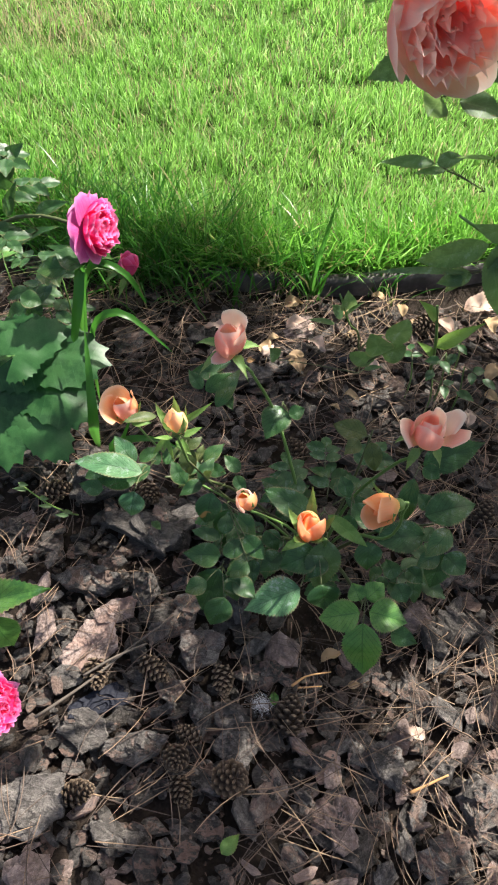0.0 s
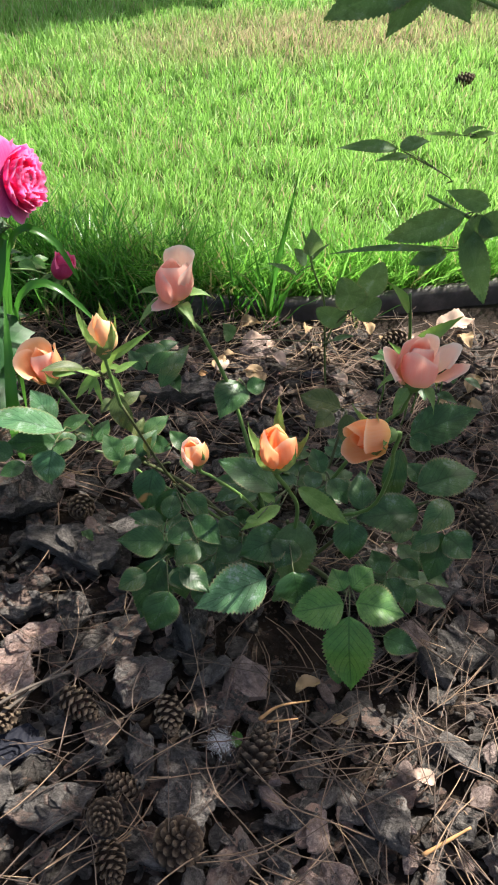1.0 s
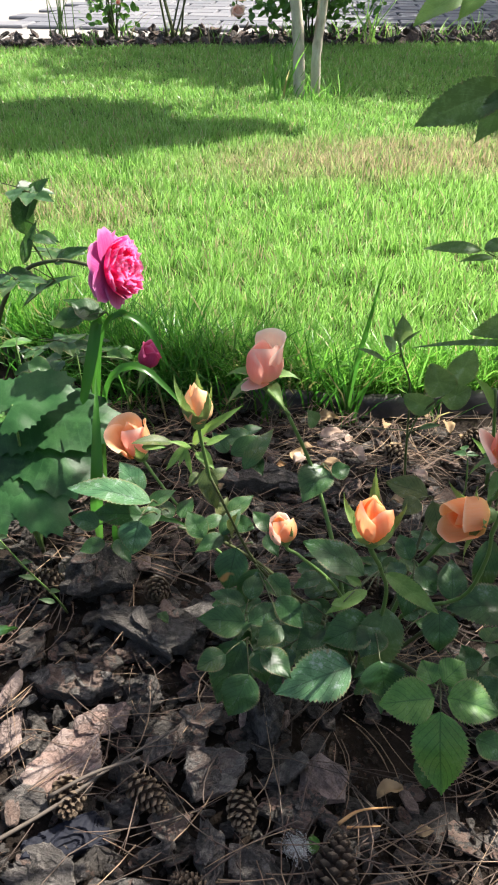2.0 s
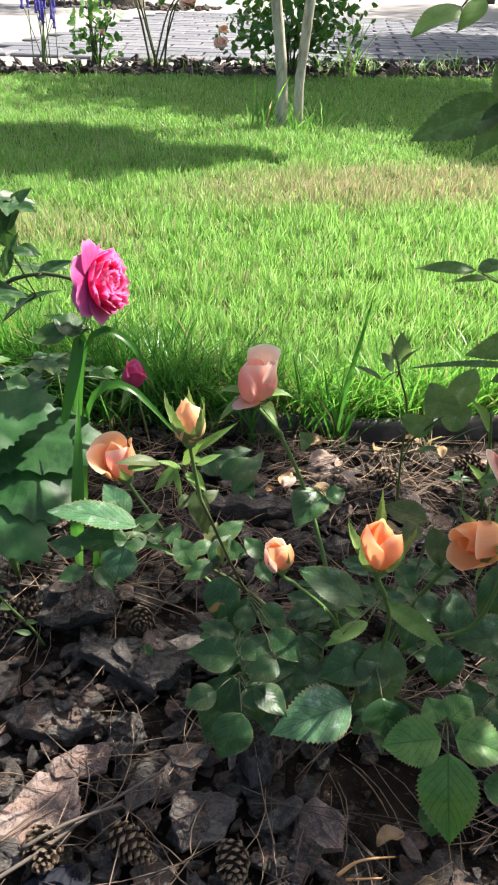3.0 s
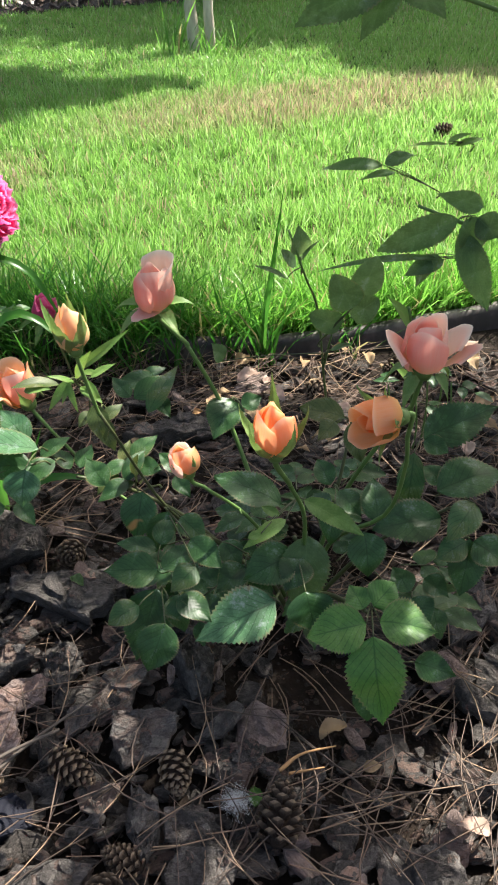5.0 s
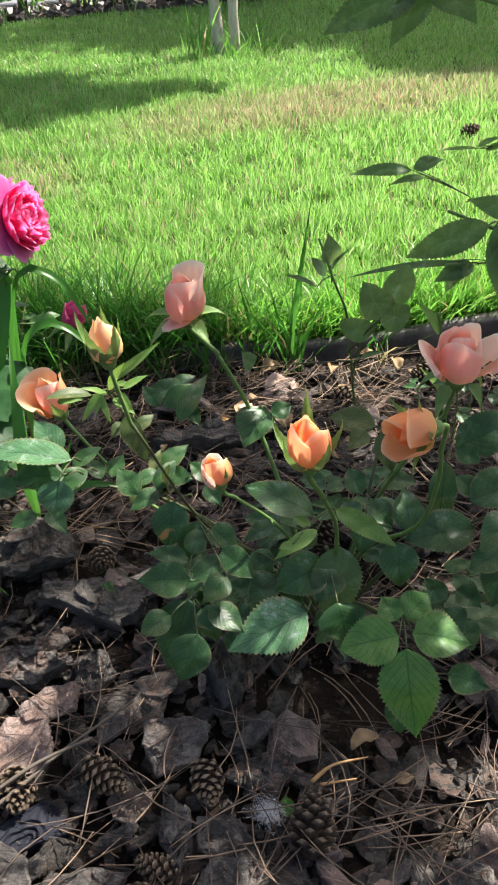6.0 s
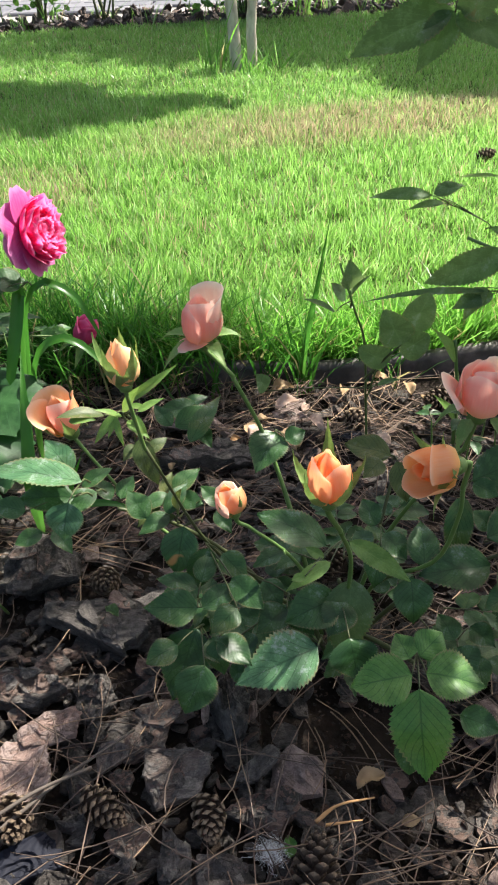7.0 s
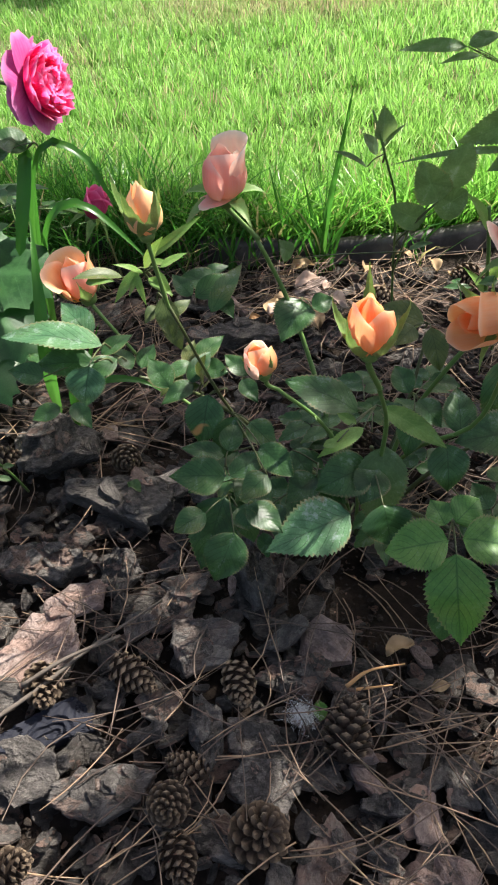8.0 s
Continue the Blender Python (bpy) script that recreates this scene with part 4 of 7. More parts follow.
def mulch():
    """Loose chips over the near bed as things; the rest and the crumbs below as stuff."""
    q = random.Random(11)
    placed = 0
    while placed < 270:
        x, y = q.uniform(-0.16, 0.62), q.uniform(0.16, 1.10)
        if y > 0.62 and q.random() < 0.45:
            continue
        bare = math.exp(-((x - 0.30) / 0.055) ** 2 - ((y - 0.50) / 0.045) ** 2)
        if q.random() < bare * 1.3:
            continue
        size = q.choice((0.024, 0.030, 0.036, 0.044, 0.052)) * q.uniform(0.85, 1.2)
        place_bark(CHIPS[q.randrange(20)], x, y, mulch_height(x, y) + q.uniform(-0.006, 0.012), size, q.gauss(0, 16), q.gauss(0, 16), q.uniform(0, 360), "grey-brown pine bark chip lying in the mulch", "bark_chip")
        placed += 1
    # a paler, thicker layer of flat flakes at the bush's open side
    for i in range(75):
        x, y = q.uniform(0.27, 0.60), q.uniform(0.15, 0.40)
        if math.hypot(x - 0.30, y - 0.47) < 0.10:
            continue
        place_bark(CHIPS[q.choice((0, 1, 3, 4, 5, 9, 14, 19))], x, y, mulch_height(x, y) + q.uniform(0.0, 0.014), q.uniform(0.028, 0.052), q.gauss(0, 14), q.gauss(0, 14), q.uniform(0, 360), "grey-brown pine bark chip lying in the mulch", "bark_chip")
    for group, (count, x0, x1, y0, y1, lo, hi) in enumerate(((3400, -0.3, 0.75, 0.05, 1.13, 0.009, 0.030), (5600, -3.9, 4.3, -2.4, 1.9, 0.04, 0.09), (700, -0.2, 0.7, 0.1, 1.12, 0.03, 0.05), (3600, -0.1, 0.6, 0.18, 1.12, 0.004, 0.010), (1500, 0.18, 0.42, 0.40, 0.62, 0.0025, 0.006))):
        verts, faces = [], []
        for i in range(count):
            x, y = q.uniform(x0, x1), q.uniform(y0, y1)
            if y > edge_y(x) - 0.03 or group == 1 and -0.2 < x < 0.66 and y > 0.1:
                continue
            bare = math.exp(-((x - 0.30) / 0.07) ** 2 - ((y - 0.50) / 0.06) ** 2)
            if group < 3 and q.random() < bare:
                continue
            me = CRUMBS[q.randrange(20)]
            s = q.uniform(lo, hi)
            m = pose(x, y, mulch_height(x, y) + (-0.010, -0.010, -0.014, -0.010, -0.013)[group] + q.random() * (0.014, 0.014, 0.012, 0.010, 0.006)[group], q.gauss(0, 20), q.gauss(0, 20), q.uniform(0, 360)) @ Matrix.Diagonal((s, s, s, 1))
            b = len(verts)
            verts += [m @ v.co for v in me.vertices]
            faces += [tuple(b + k for k in p.vertices) for p in me.polygons]
        ob = new("bark_mulch", mesh_of("bark_mulch", verts, faces, (BARK_LOOSE, BARK_LOOSE, BARK_LOOSE, CRUMB, CRUMB)[group]))
        tagged(ob, "loose small crumbs and chips of pine bark mulch", "mulch", kind="stuff")
    # chips of the far border strip
    verts, faces = [], []
    for i in range(700):
        x = q.uniform(-3.0, 3.0)
        y = q.uniform(lawn_end(x) - 0.05, paving_start(x))
        me = CHIPS[q.randrange(20)]
        s = q.uniform(0.05, 0.12)
        m = pose(x, y, q.uniform(0.01, 0.06), q.gauss(0, 30), q.gauss(0, 30), q.uniform(0, 360)) @ Matrix.Diagonal((s, s, s, 1))
        b = len(verts)
        verts += [m @ v.co for v in me.vertices]
        faces += [tuple(b + k for k in p.vertices) for p in me.polygons]
    tagged(new("bark_mulch", mesh_of("bark_mulch", verts, faces, BARK_LOOSE)), "brown bark mulch along the paved yard", "mulch", kind="stuff")


mulch()

PALE = "broad pale pinkish flake of pine bark, smooth"
big_bark(0.140, 0.447, 0.040, 0.066, 0.95, 0.13, 20, 8, 4, BARK, 1)
# BARK_DARK on the pieces here puts the shade under the plants into colour
big_bark(0.040, 0.602, 0.044, 0.150, 0.40, 0.12, -8, 6, 0, BARK_DARK, 2, "long flat plank of flaky pine bark")
big_bark(-0.028, 0.663, 0.052, 0.112, 0.62, 0.22, 25, 14, -4, BARK_DARK, 3, "thick flaky lump of weathered pine bark")
big_bark(-0.009, 0.518, 0.042, 0.090, 0.5, 0.2, 5, 8, 0, BARK_DARK, 4)
big_bark(0.010, 0.432, 0.040, 0.084, 0.75, 0.09, 55, 12, 2, BARK_PALE, 5, PALE, flakes=0)
big_bark(0.030, 0.478, 0.044, 0.055, 0.6, 0.14, 30, 10, 6, BARK_PALE, 25, PALE, flakes=0)
big_bark(0.061, 0.513, 0.042, 0.055, 0.72, 0.26, 75, 12, -8, BARK_DARK, 6, "knobbly dark lump of bark")
big_bark(0.154, 0.366, 0.042, 0.074, 0.38, 0.2, 98, 0, 10, BARK, 7, "narrow rough strip of bark")
big_bark(0.186, 0.368, 0.038, 0.046, 0.85, 0.14, 40, 6, 0, BARK, 8)
big_bark(0.217, 0.419, 0.036, 0.068, 0.5, 0.22, 5, 10, 0, BARK_DARK, 9, "dark ridged stub of bark")
big_bark(0.181, 0.512, 0.036, 0.070, 0.55, 0.34, 110, 20, 10, BARK_DARK, 10, "dark fibrous rotten stub of wood under the leaves")
big_bark(0.082, 0.318, 0.042, 0.082, 0.5, 0.12, 18, 12, 5, BARK, 11)
big_bark(0.026, 0.331, 0.040, 0.070, 0.8, 0.12, -15, 10, 0, BARK, 12)
big_bark(0.114, 0.473, 0.036, 0.055, 0.7, 0.14, 60, 10, 0, BARK_DARK, 13)
big_bark(0.284, 0.329, 0.026, 0.052, 0.42, 0.16, 10, 10, 0, BARK, 14)
big_bark(0.371, 0.339, 0.016, 0.058, 0.75, 0.2, 110, 14, 0, BARK, 15, "ridged grey lump of bark in patchy sun")
big_bark(0.475, 0.314, 0.016, 0.080, 0.7, 0.2, 60, 14, 0, BARK, 16, "large broken lump of bark in patchy sun")
big_bark(-0.014, 0.248, 0.040, 0.090, 0.9, 0.08, 0, 6, 0, BARK, 18, "round smooth brown bark disc", flakes=1)
big_bark(-0.051, 0.446, 0.040, 0.075, 0.45, 0.10, 80, 8, 0, BARK_PALE, 19, PALE, flakes=0)
big_bark(0.127, 0.908, 0.024, 0.135, 0.42, 0.14, 12, 4, 0, BARK_DARK, 20, "long grey weathered slab of bark")
big_bark(0.30, 0.974, 0.018, 0.045, 0.55, 0.12, 5, 0, 0, SLATE, 21, "small bluish grey stone flake")
big_bark(0.217, 1.020, 0.018, 0.055, 0.7, 0.10, 20, 12, 0, BARK_PALE, 22, "sunlit pale bark flake by the edging")
big_bark(0.036, 0.366, 0.032, 0.100, 0.42, 0.16, 32, 8, 12, SLATE, 23, "bluish black strip of charred bark")
big_bark(0.44, 0.60, 0.018, 0.10, 0.5, 0.14, 60, 8, 0, BARK, 24)
big_bark(0.20, 0.335, 0.036, 0.06, 0.8, 0.1, 0, 14, 0, BARK, 26)
big_bark(0.24, 0.285, 0.034, 0.06, 0.7, 0.1, 80, 10, 5, BARK, 27)
big_bark(0.32, 0.27, 0.02, 0.055, 0.7, 0.12, 30, 10, 5, BARK, 28)


# ---- pine needles ----
def needles(count, seed, x0, x1, y0, y1, lo=0.0, hi=0.02, dense=None):
    q = random.Random(seed)
    verts, faces = [], []
    made = 0
    while made < count:
        x, y = q.uniform(x0, x1), q.uniform(y0, y1)
        if dense and q.random() > dense(x, y):
            continue
        a = q.uniform(0, 6.283)
        for twin in range(q.choice((1, 2, 2))):
            length = q.uniform(0.055, 0.110)
            aa = a + twin * q.uniform(0.05, 0.2)
            c, s = math.cos(aa), math.sin(aa)
            z0 = max(mulch_height(x + c * length * d, y + s * length * d) for d in (-0.5, 0.0, 0.5)) + 0.002 + q.uniform(lo, hi)
            tilt = q.gauss(0, 0.07)
            bow = q.gauss(0, 0.085) * length
            r = q.uniform(0.0004, 0.00075)
            b = len(verts)
            segs = 4
            for i in range(segs + 1):
                t = i / segs
                d = length * (t - 0.5)
                o = bow * (4 * t * (1 - t))
                px, py = x + c * d - s * o, y + s * d + c * o
                pz = z0 + tilt * d
                rr = r * (1 if i < segs else 0.4)
                for k in range(3):
                    w = k * 2.094
                    verts.append((px - s * rr * math.cos(w), py + c * rr * math.cos(w), pz + rr * math.sin(w)))
            for i in range(segs):
                for k in range(3):
                    k2 = (k + 1) % 3
                    faces.append((b + i * 3 + k, b + i * 3 + k2, b + i * 3 + 3 + k2, b + i * 3 + 3 + k))
            made += 1
    ob = new("pine_needles", mesh_of("pine_needles", verts, faces, NEEDLE))
    return tagged(ob, "scattered dry tan pine needles on the mulch", "pine needles", kind="stuff")


needles(950, 5, -0.25, 0.75, 0.08, 0.62, 0.004, 0.024, lambda x, y: 0.35 + 0.65 * smooth_step(0.1, 0.4, x))
needles(1250, 6, -0.3, 0.75, 0.58, 1.13, 0.002, 0.020, lambda x, y: 0.14 + 0.86 * max(smooth_step(0.15, 0.35, x), smooth_step(0.92, 1.04, y)))
needles(190, 7, -0.12, 0.20, 0.62, 0.98, 0.002, 0.018)
needles(500, 8, -1.2, 1.6, -0.7, 1.12, 0.0, 0.02)


# ---- pine cones ----
def scale_mesh(material):
    """One cone scale of unit size: narrow foot, thick rhombic knob at its end."""
    verts, uvs, faces = [], [], []
    for s, ww, tt in ((0.0, 0.5, 0.5), (0.72, 1.1, 1.0), (1.0, 0.85, 1.1)):
        for du, dv in ((-1, 0.1), (0, -1), (1, 0.1), (0, 1)):
            verts.append((s, du * 0.5 * ww, dv * 0.5 * tt))
            uvs.append((0.5 + du * 0.5, s * 0.8))
    verts.append((1.12, 0, 0.25))
    uvs.append((0.5, 1.0))
    for lv in range(2):
        for k2 in range(4):
            k3 = (k2 + 1) % 4
            faces.append((lv * 4 + k2, lv * 4 + k3, lv * 4 + 4 + k3, lv * 4 + 4 + k2))
    for k2 in range(4):
        faces.append((8 + k2, 8 + (k2 + 1) % 4, 12))
    return mesh_of("scale", verts, faces, material, uvs, False)


CONE_SCALE, CONE_SCALE_DARK = scale_mesh(CONE), scale_mesh(CONE_DARK)


def pine_cone(at, axis, length, spread=0.25, seed=0, label="small brown pine cone lying on the bark mulch", spin=0.0):
    """A cone: a dark core, with thick knobbed scales in spirals round it."""
    m = axis_frame(at, axis, spin)
    root = empty("pine_cone", at, label, "pine cone", "pine cones")
    q = random.Random(seed)
    r = length * 0.30
    verts, faces, sides = [], [], 8
    for i in range(7):
        t = i / 6
        rr = r * 0.72 * max(0.05, math.sin(math.pi * (0.10 + 0.86 * t) ** 0.85))
        verts += [m @ Vector((math.cos(a) * rr, math.sin(a) * rr, (t - 0.5) * length * 0.92)) for a in (2 * math.pi * s / sides for s in range(sides))]
    for i in range(6):
        for s in range(sides):
            s2 = (s + 1) % sides
            faces.append((i * sides + s, i * sides + s2, (i + 1) * sides + s2, (i + 1) * sides + s))
    faces += [tuple(range(sides))[::-1], tuple(6 * sides + s for s in range(sides))]
    part("core", verts, faces, CONE_CORE, root)
    n = 56
    for i in range(n):
        t = (i + 0.5) / n
        a = i * 2.39996
        prof = max(0.12, math.sin(math.pi * (0.12 + 0.84 * t) ** 0.8))
        z = (t - 0.5) * length * 0.90
        tilt = radians(20 + 62 * t) * (1 - spread * 0.6)
        out = Vector((math.cos(tilt), 0, math.sin(tilt)))
        nrm = Vector((-math.sin(tilt), 0, math.cos(tilt)))
        ln = r * (0.42 + 0.55 * spread) * (0.55 + 0.6 * prof)
        w = r * 0.58 * (0.4 + 0.75 * prof) * q.uniform(0.9, 1.1)
        th = r * 0.26
        c0 = Vector((r * 0.60 * prof, 0, z))
        ob = new("scale", CONE_SCALE_DARK if spread > 0.32 else CONE_SCALE)
        ob.parent = root
        turn = Matrix((out, Vector((0, 1, 0)), nrm)).transposed().to_4x4()
        ob.matrix_local = Matrix.Translation(-Vector(at)) @ m @ Matrix.Rotation(a, 4, "Z") @ Matrix.Translation(c0) @ turn @ Matrix.Diagonal((ln, w, th, 1))
    return root


TIGHT, WIDE = "closed tan pine cone lying on the bark mulch", "open dark pine cone with spread scales on the mulch"
pine_cone((0.093, 0.406, 0.050), (0.9, -0.5, -0.1), 0.043, 0.10, 1, TIGHT)
pine_cone((0.175, 0.403, 0.048), (0.25, -0.9, 0.2), 0.042, 0.10, 2, TIGHT)
pine_cone((0.255, 0.371, 0.044), (0.1, 0.9, 0.35), 0.046, 0.45, 3, WIDE)
pine_cone((0.026, 0.394, 0.048), (0.3, -0.8, 0.3), 0.042, 0.40, 4, WIDE)
pine_cone((0.146, 0.277, 0.048), (0.5, -0.85, 0.15), 0.036, 0.35, 5, WIDE)
pine_cone((0.136, 0.308, 0.054), (0.1, -0.55, 0.8), 0.036, 0.55, 6, WIDE)
pine_cone((0.197, 0.296, 0.044), (0.4, -0.2, 0.9), 0.042, 0.90, 7, WIDE)
pine_cone((0.145, 0.338, 0.044), (-0.9, 0.3, 0.2), 0.032, 0.30, 8)
pine_cone((0.036, 0.264, 0.046), (0.8, 0.2, 0.4), 0.038, 0.40, 9)
pine_cone((0.312, 1.003, 0.026), (0.6, -0.6, 0.25), 0.046, 0.15, 10, TIGHT)
pine_cone((-0.090, 0.647, 0.045), (0.9, 0.3, 0.2), 0.044, 0.30, 11)
pine_cone((0.039, 0.656, 0.043), (0.3, -0.7, 0.5), 0.042, 0.35, 12)
pine_cone((0.270, 0.707, 0.034), (0.5, 0.6, 0.4), 0.040, 0.35, 13)
pine_cone((0.238, 0.765, 0.032), (-0.6, 0.6, 0.3), 0.040, 0.35, 14)
pine_cone((0.502, 0.689, 0.021), (0.2, 0.7, 0.4), 0.042, 0.35, 15)
pine_cone((0.392, 0.572, 0.020), (0.8, -0.2, 0.4), 0.040, 0.40, 16)
pine_cone((0.43, 1.06, 0.026), (-0.7, -0.5, 0.3), 0.050, 0.40, 17)
pine_cone((0.718, 2.338, 0.045), (0.8, 0.3, 0.2), 0.055, 0.30, 18, "brown pine cone lying in the lawn grass")


# ---- the low peach rose bush ----
peach_bush = empty("rose_bush", (0.270, 0.600, 0.0), "low peach rose bush with buds and mildewed dark leaves", "rose bush", "rose bushes")


def bud_on(plant, centre, axis, r, h, stem_pts, material, r0=0.0020, r1=0.0017, cane=STEM, **kw):
    a = Vector(axis).normalized()
    at = Vector(centre) - a * h * 0.48
    neck = Vector(stem_pts[-1])
    stem(plant, stem_pts, r0 * 0.9, r1 * 0.8, cane, n=16, thorns=2)
    stem(plant, [neck - (neck - Vector(stem_pts[-2])).normalized() * 0.004, neck, at - a * 0.012, at - a * r * 0.45], r1 * 0.8, r1, STEM, n=10)
    return rose_bud(plant, at, a, r, h, material, **kw)


# distance of a petal from the bud's axis, from foot to rim: closed to a point, a cup, a spread petal
POINTED = (0.50, 0.90, 1.0, 0.98, 0.88, 0.66, 0.24)
SHOULDER = (0.50, 0.92, 1.03, 1.04, 0.97, 0.80, 0.48)
CUP = (0.46, 0.86, 1.0, 0.99, 0.92, 0.80, 0.62)
FLARE = (0.46, 0.92, 1.10, 1.20, 1.34, 1.50, 1.70)
SPREAD = (0.46, 1.00, 1.36, 1.64, 1.84, 2.00, 2.12)
bud_on(peach_bush, (0.256, 0.439, 0.342), (-0.05, -0.05, 1), 0.0124, 0.033, [(0.272, 0.585, 0.02), (0.275, 0.54, 0.12), (0.277, 0.50, 0.22), (0.265, 0.455, 0.29)], ORANGE,
       petals=[(-90, 0.62, 1.0, 2.0, POINTED, 0.0, ORANGE), (90, 0.62, 1.0, 2.0, POINTED, 0.0, ORANGE), (205, 0.94, 1.00, 1.30, SHOULDER, 0.16, PEACH), (75, 0.95, 0.98, 1.4, POINTED, 0.08, ORANGE), (-40, 1.0, 0.90, 1.15, SHOULDER, 0.12, PEACH)],
       spin=0.157, sepal=(0.040, 0.0115, 40, 92), label="pointed orange rosebud with long upright sepals", r0=0.0022, r1=0.0019)
bud_on(peach_bush, (0.322, 0.478, 0.322), (-0.88, -0.38, 0.12), 0.0138, 0.033, [(0.276, 0.59, 0.02), (0.30, 0.56, 0.14), (0.338, 0.515, 0.21), (0.346, 0.493, 0.27), (0.345, 0.488, 0.302)], ORANGE, up=(0, 0, 1),
       petals=[(-90, 0.55, 0.80, 2.0, CUP, 0.0, ORANGE), (90, 0.55, 0.84, 2.0, CUP, 0.0, ORANGE), (40, 0.98, 1.05, 1.5, (0.46, 0.86, 1.0, 1.0, 0.94, 0.84, 0.70), 0.05, ORANGE), (188, 1.0, 1.04, 1.25, (0.46, 0.88, 1.04, 1.10, 1.12, 1.08, 1.0), 0.06, PEACH), (-52, 1.08, 0.92, 0.90, (0.46, 0.90, 1.04, 1.05, 1.02, 1.00, 1.02), 0.14, PEACH)],
       sepal=(0.030, 0.010, 70, 10), label="opening orange rosebud tipped to one side", r0=0.0022, r1=0.0019)
bud_on(peach_bush, (0.370, 0.580, 0.320), (0.02, -0.10, 1), 0.0175, 0.041, [(0.28, 0.61, 0.02), (0.31, 0.62, 0.13), (0.350, 0.61, 0.22), (0.366, 0.59, 0.262)], SALMON,
       petals=[(-90, 0.62, 1.0, 2.0, CUP, 0.0, SALMON), (90, 0.62, 1.04, 2.0, CUP, 0.0, SALMON), (130, 0.95, 1.0, 1.3, CUP, 0.08, SALMON), (15, 0.98, 1.14, 1.15, CUP, 0.10, BLUSH), (-110, 1.0, 0.98, 1.10, CUP, 0.06, SALMON), (190, 1.02, 0.94, 0.75, FLARE, 0.20, SALMON), (-8, 1.0, 0.66, 0.44, SPREAD, 0.25, SALMON), (30, 1.0, 0.70, 0.46, SPREAD, 0.30, BLUSH)],
       spin=0.2, sepal=(0.030, 0.011, -30, -80), label="salmon pink rose opening, outer petals spread", r0=0.0026, r1=0.0022)
top_rose = bud_on(peach_bush, (0.152, 0.683, 0.328), (-0.02, -0.18, 0.98), 0.0180, 0.044, [(0.262, 0.61, 0.02), (0.235, 0.655, 0.12), (0.205, 0.69, 0.20), (0.175, 0.69, 0.27)], BLUSH,
       petals=[(-80, 0.86, 0.94, 2.1, SHOULDER, 0.02, SALMON), (100, 0.84, 0.94, 2.1, POINTED, 0.0, SALMON), (215, 0.95, 0.86, 1.1, SHOULDER, 0.08, SALMON), (28, 1.0, 1.10, 1.60, (0.46, 0.84, 1.0, 1.04, 1.06, 1.08, 1.08), 0.12, BLUSH), (5, 0.98, 0.86, 0.95, SHOULDER, 0.05, BLUSH)],
       spin=2.0, sepal=(0.032, 0.012, 10, -50), label="pale peach rose, half open and leaning", r0=0.003, r1=0.0022)
# its lowest petal hangs loose
v, f, uv = petal_sheet(axis_frame((0.158, 0.684, 0.308), (-0.1, -0.1, 1)), radians(215), 0.006, 0.025, 0.027, 22, -12, 40, 0.15, seed=3.0)
part("petal", v, f, SALMON, top_rose, uvs=uv)
bud_on(peach_bush, (0.190, 0.506, 0.272), (-0.22, -0.12, 0.95), 0.0105, 0.024, [(0.268, 0.585, 0.02), (0.262, 0.55, 0.12), (0.235, 0.525, 0.20), (0.202, 0.51, 0.245)], PEACH,
       petals=[(-80, 0.74, 1.0, 2.1, SHOULDER, 0.03, PEACH), (100, 0.72, 1.0, 2.1, POINTED, 0.0, ORANGE), (205, 0.98, 0.95, 1.2, SHOULDER, 0.14, BLUSH), (-25, 1.0, 0.92, 1.15, SHOULDER, 0.12, PEACH), (80, 1.0, 1.0, 1.1, SHOULDER, 0.20, BLUSH)],
       spin=0.9, sepal=(0.020, 0.010, 60, 92), label="small ruffled apricot rosebud")
bud_on(peach_bush, (0.040, 0.617, 0.270), (-0.22, -0.18, 0.95), 0.0150, 0.036, [(0.262, 0.60, 0.02), (0.20, 0.60, 0.10), (0.115, 0.605, 0.16), (0.062, 0.615, 0.225)], PEACH,
       petals=[(-80, 0.80, 0.98, 2.1, SHOULDER, 0.03, SALMON), (100, 0.78, 0.98, 2.1, POINTED, 0.0, PEACH), (120, 1.0, 1.06, 1.2, (0.46, 0.86, 1.0, 1.04, 1.10, 1.16, 1.22), 0.22, PEACH), (198, 1.0, 1.04, 1.15, (0.46, 0.88, 1.04, 1.10, 1.18, 1.26, 1.34), 0.26, PEACH), (20, 0.98, 1.0, 0.85, (0.46, 0.86, 1.0, 1.02, 1.02, 1.02, 1.02), 0.14, PEACH)],
       spin=0.1, sepal=(0.030, 0.010, 48, 85), label="apricot rosebud half open on a thin stem")
bud_on(peach_bush, (0.121, 0.522, 0.370), (-0.08, 0.0, 1), 0.0110, 0.030, [(0.266, 0.60, 0.02), (0.225, 0.61, 0.08), (0.165, 0.58, 0.16), (0.128, 0.53, 0.30)], YELLOW,
       petals=[(-90, 0.62, 1.0, 2.0, POINTED, 0.0, YELLOW), (90, 0.62, 1.0, 2.0, POINTED, 0.0, YELLOW), (190, 0.95, 1.0, 1.4, POINTED, 0.05, YELLOW), (-40, 1.0, 0.97, 1.4, POINTED, 0.05, YELLOW)],
       r0=0.0013, r1=0.0016, cane=STEM_OLD, spin=0.25, sepal=(0.036, 0.0145, 60, 96), label="closed yellow-orange bud in green sepals")
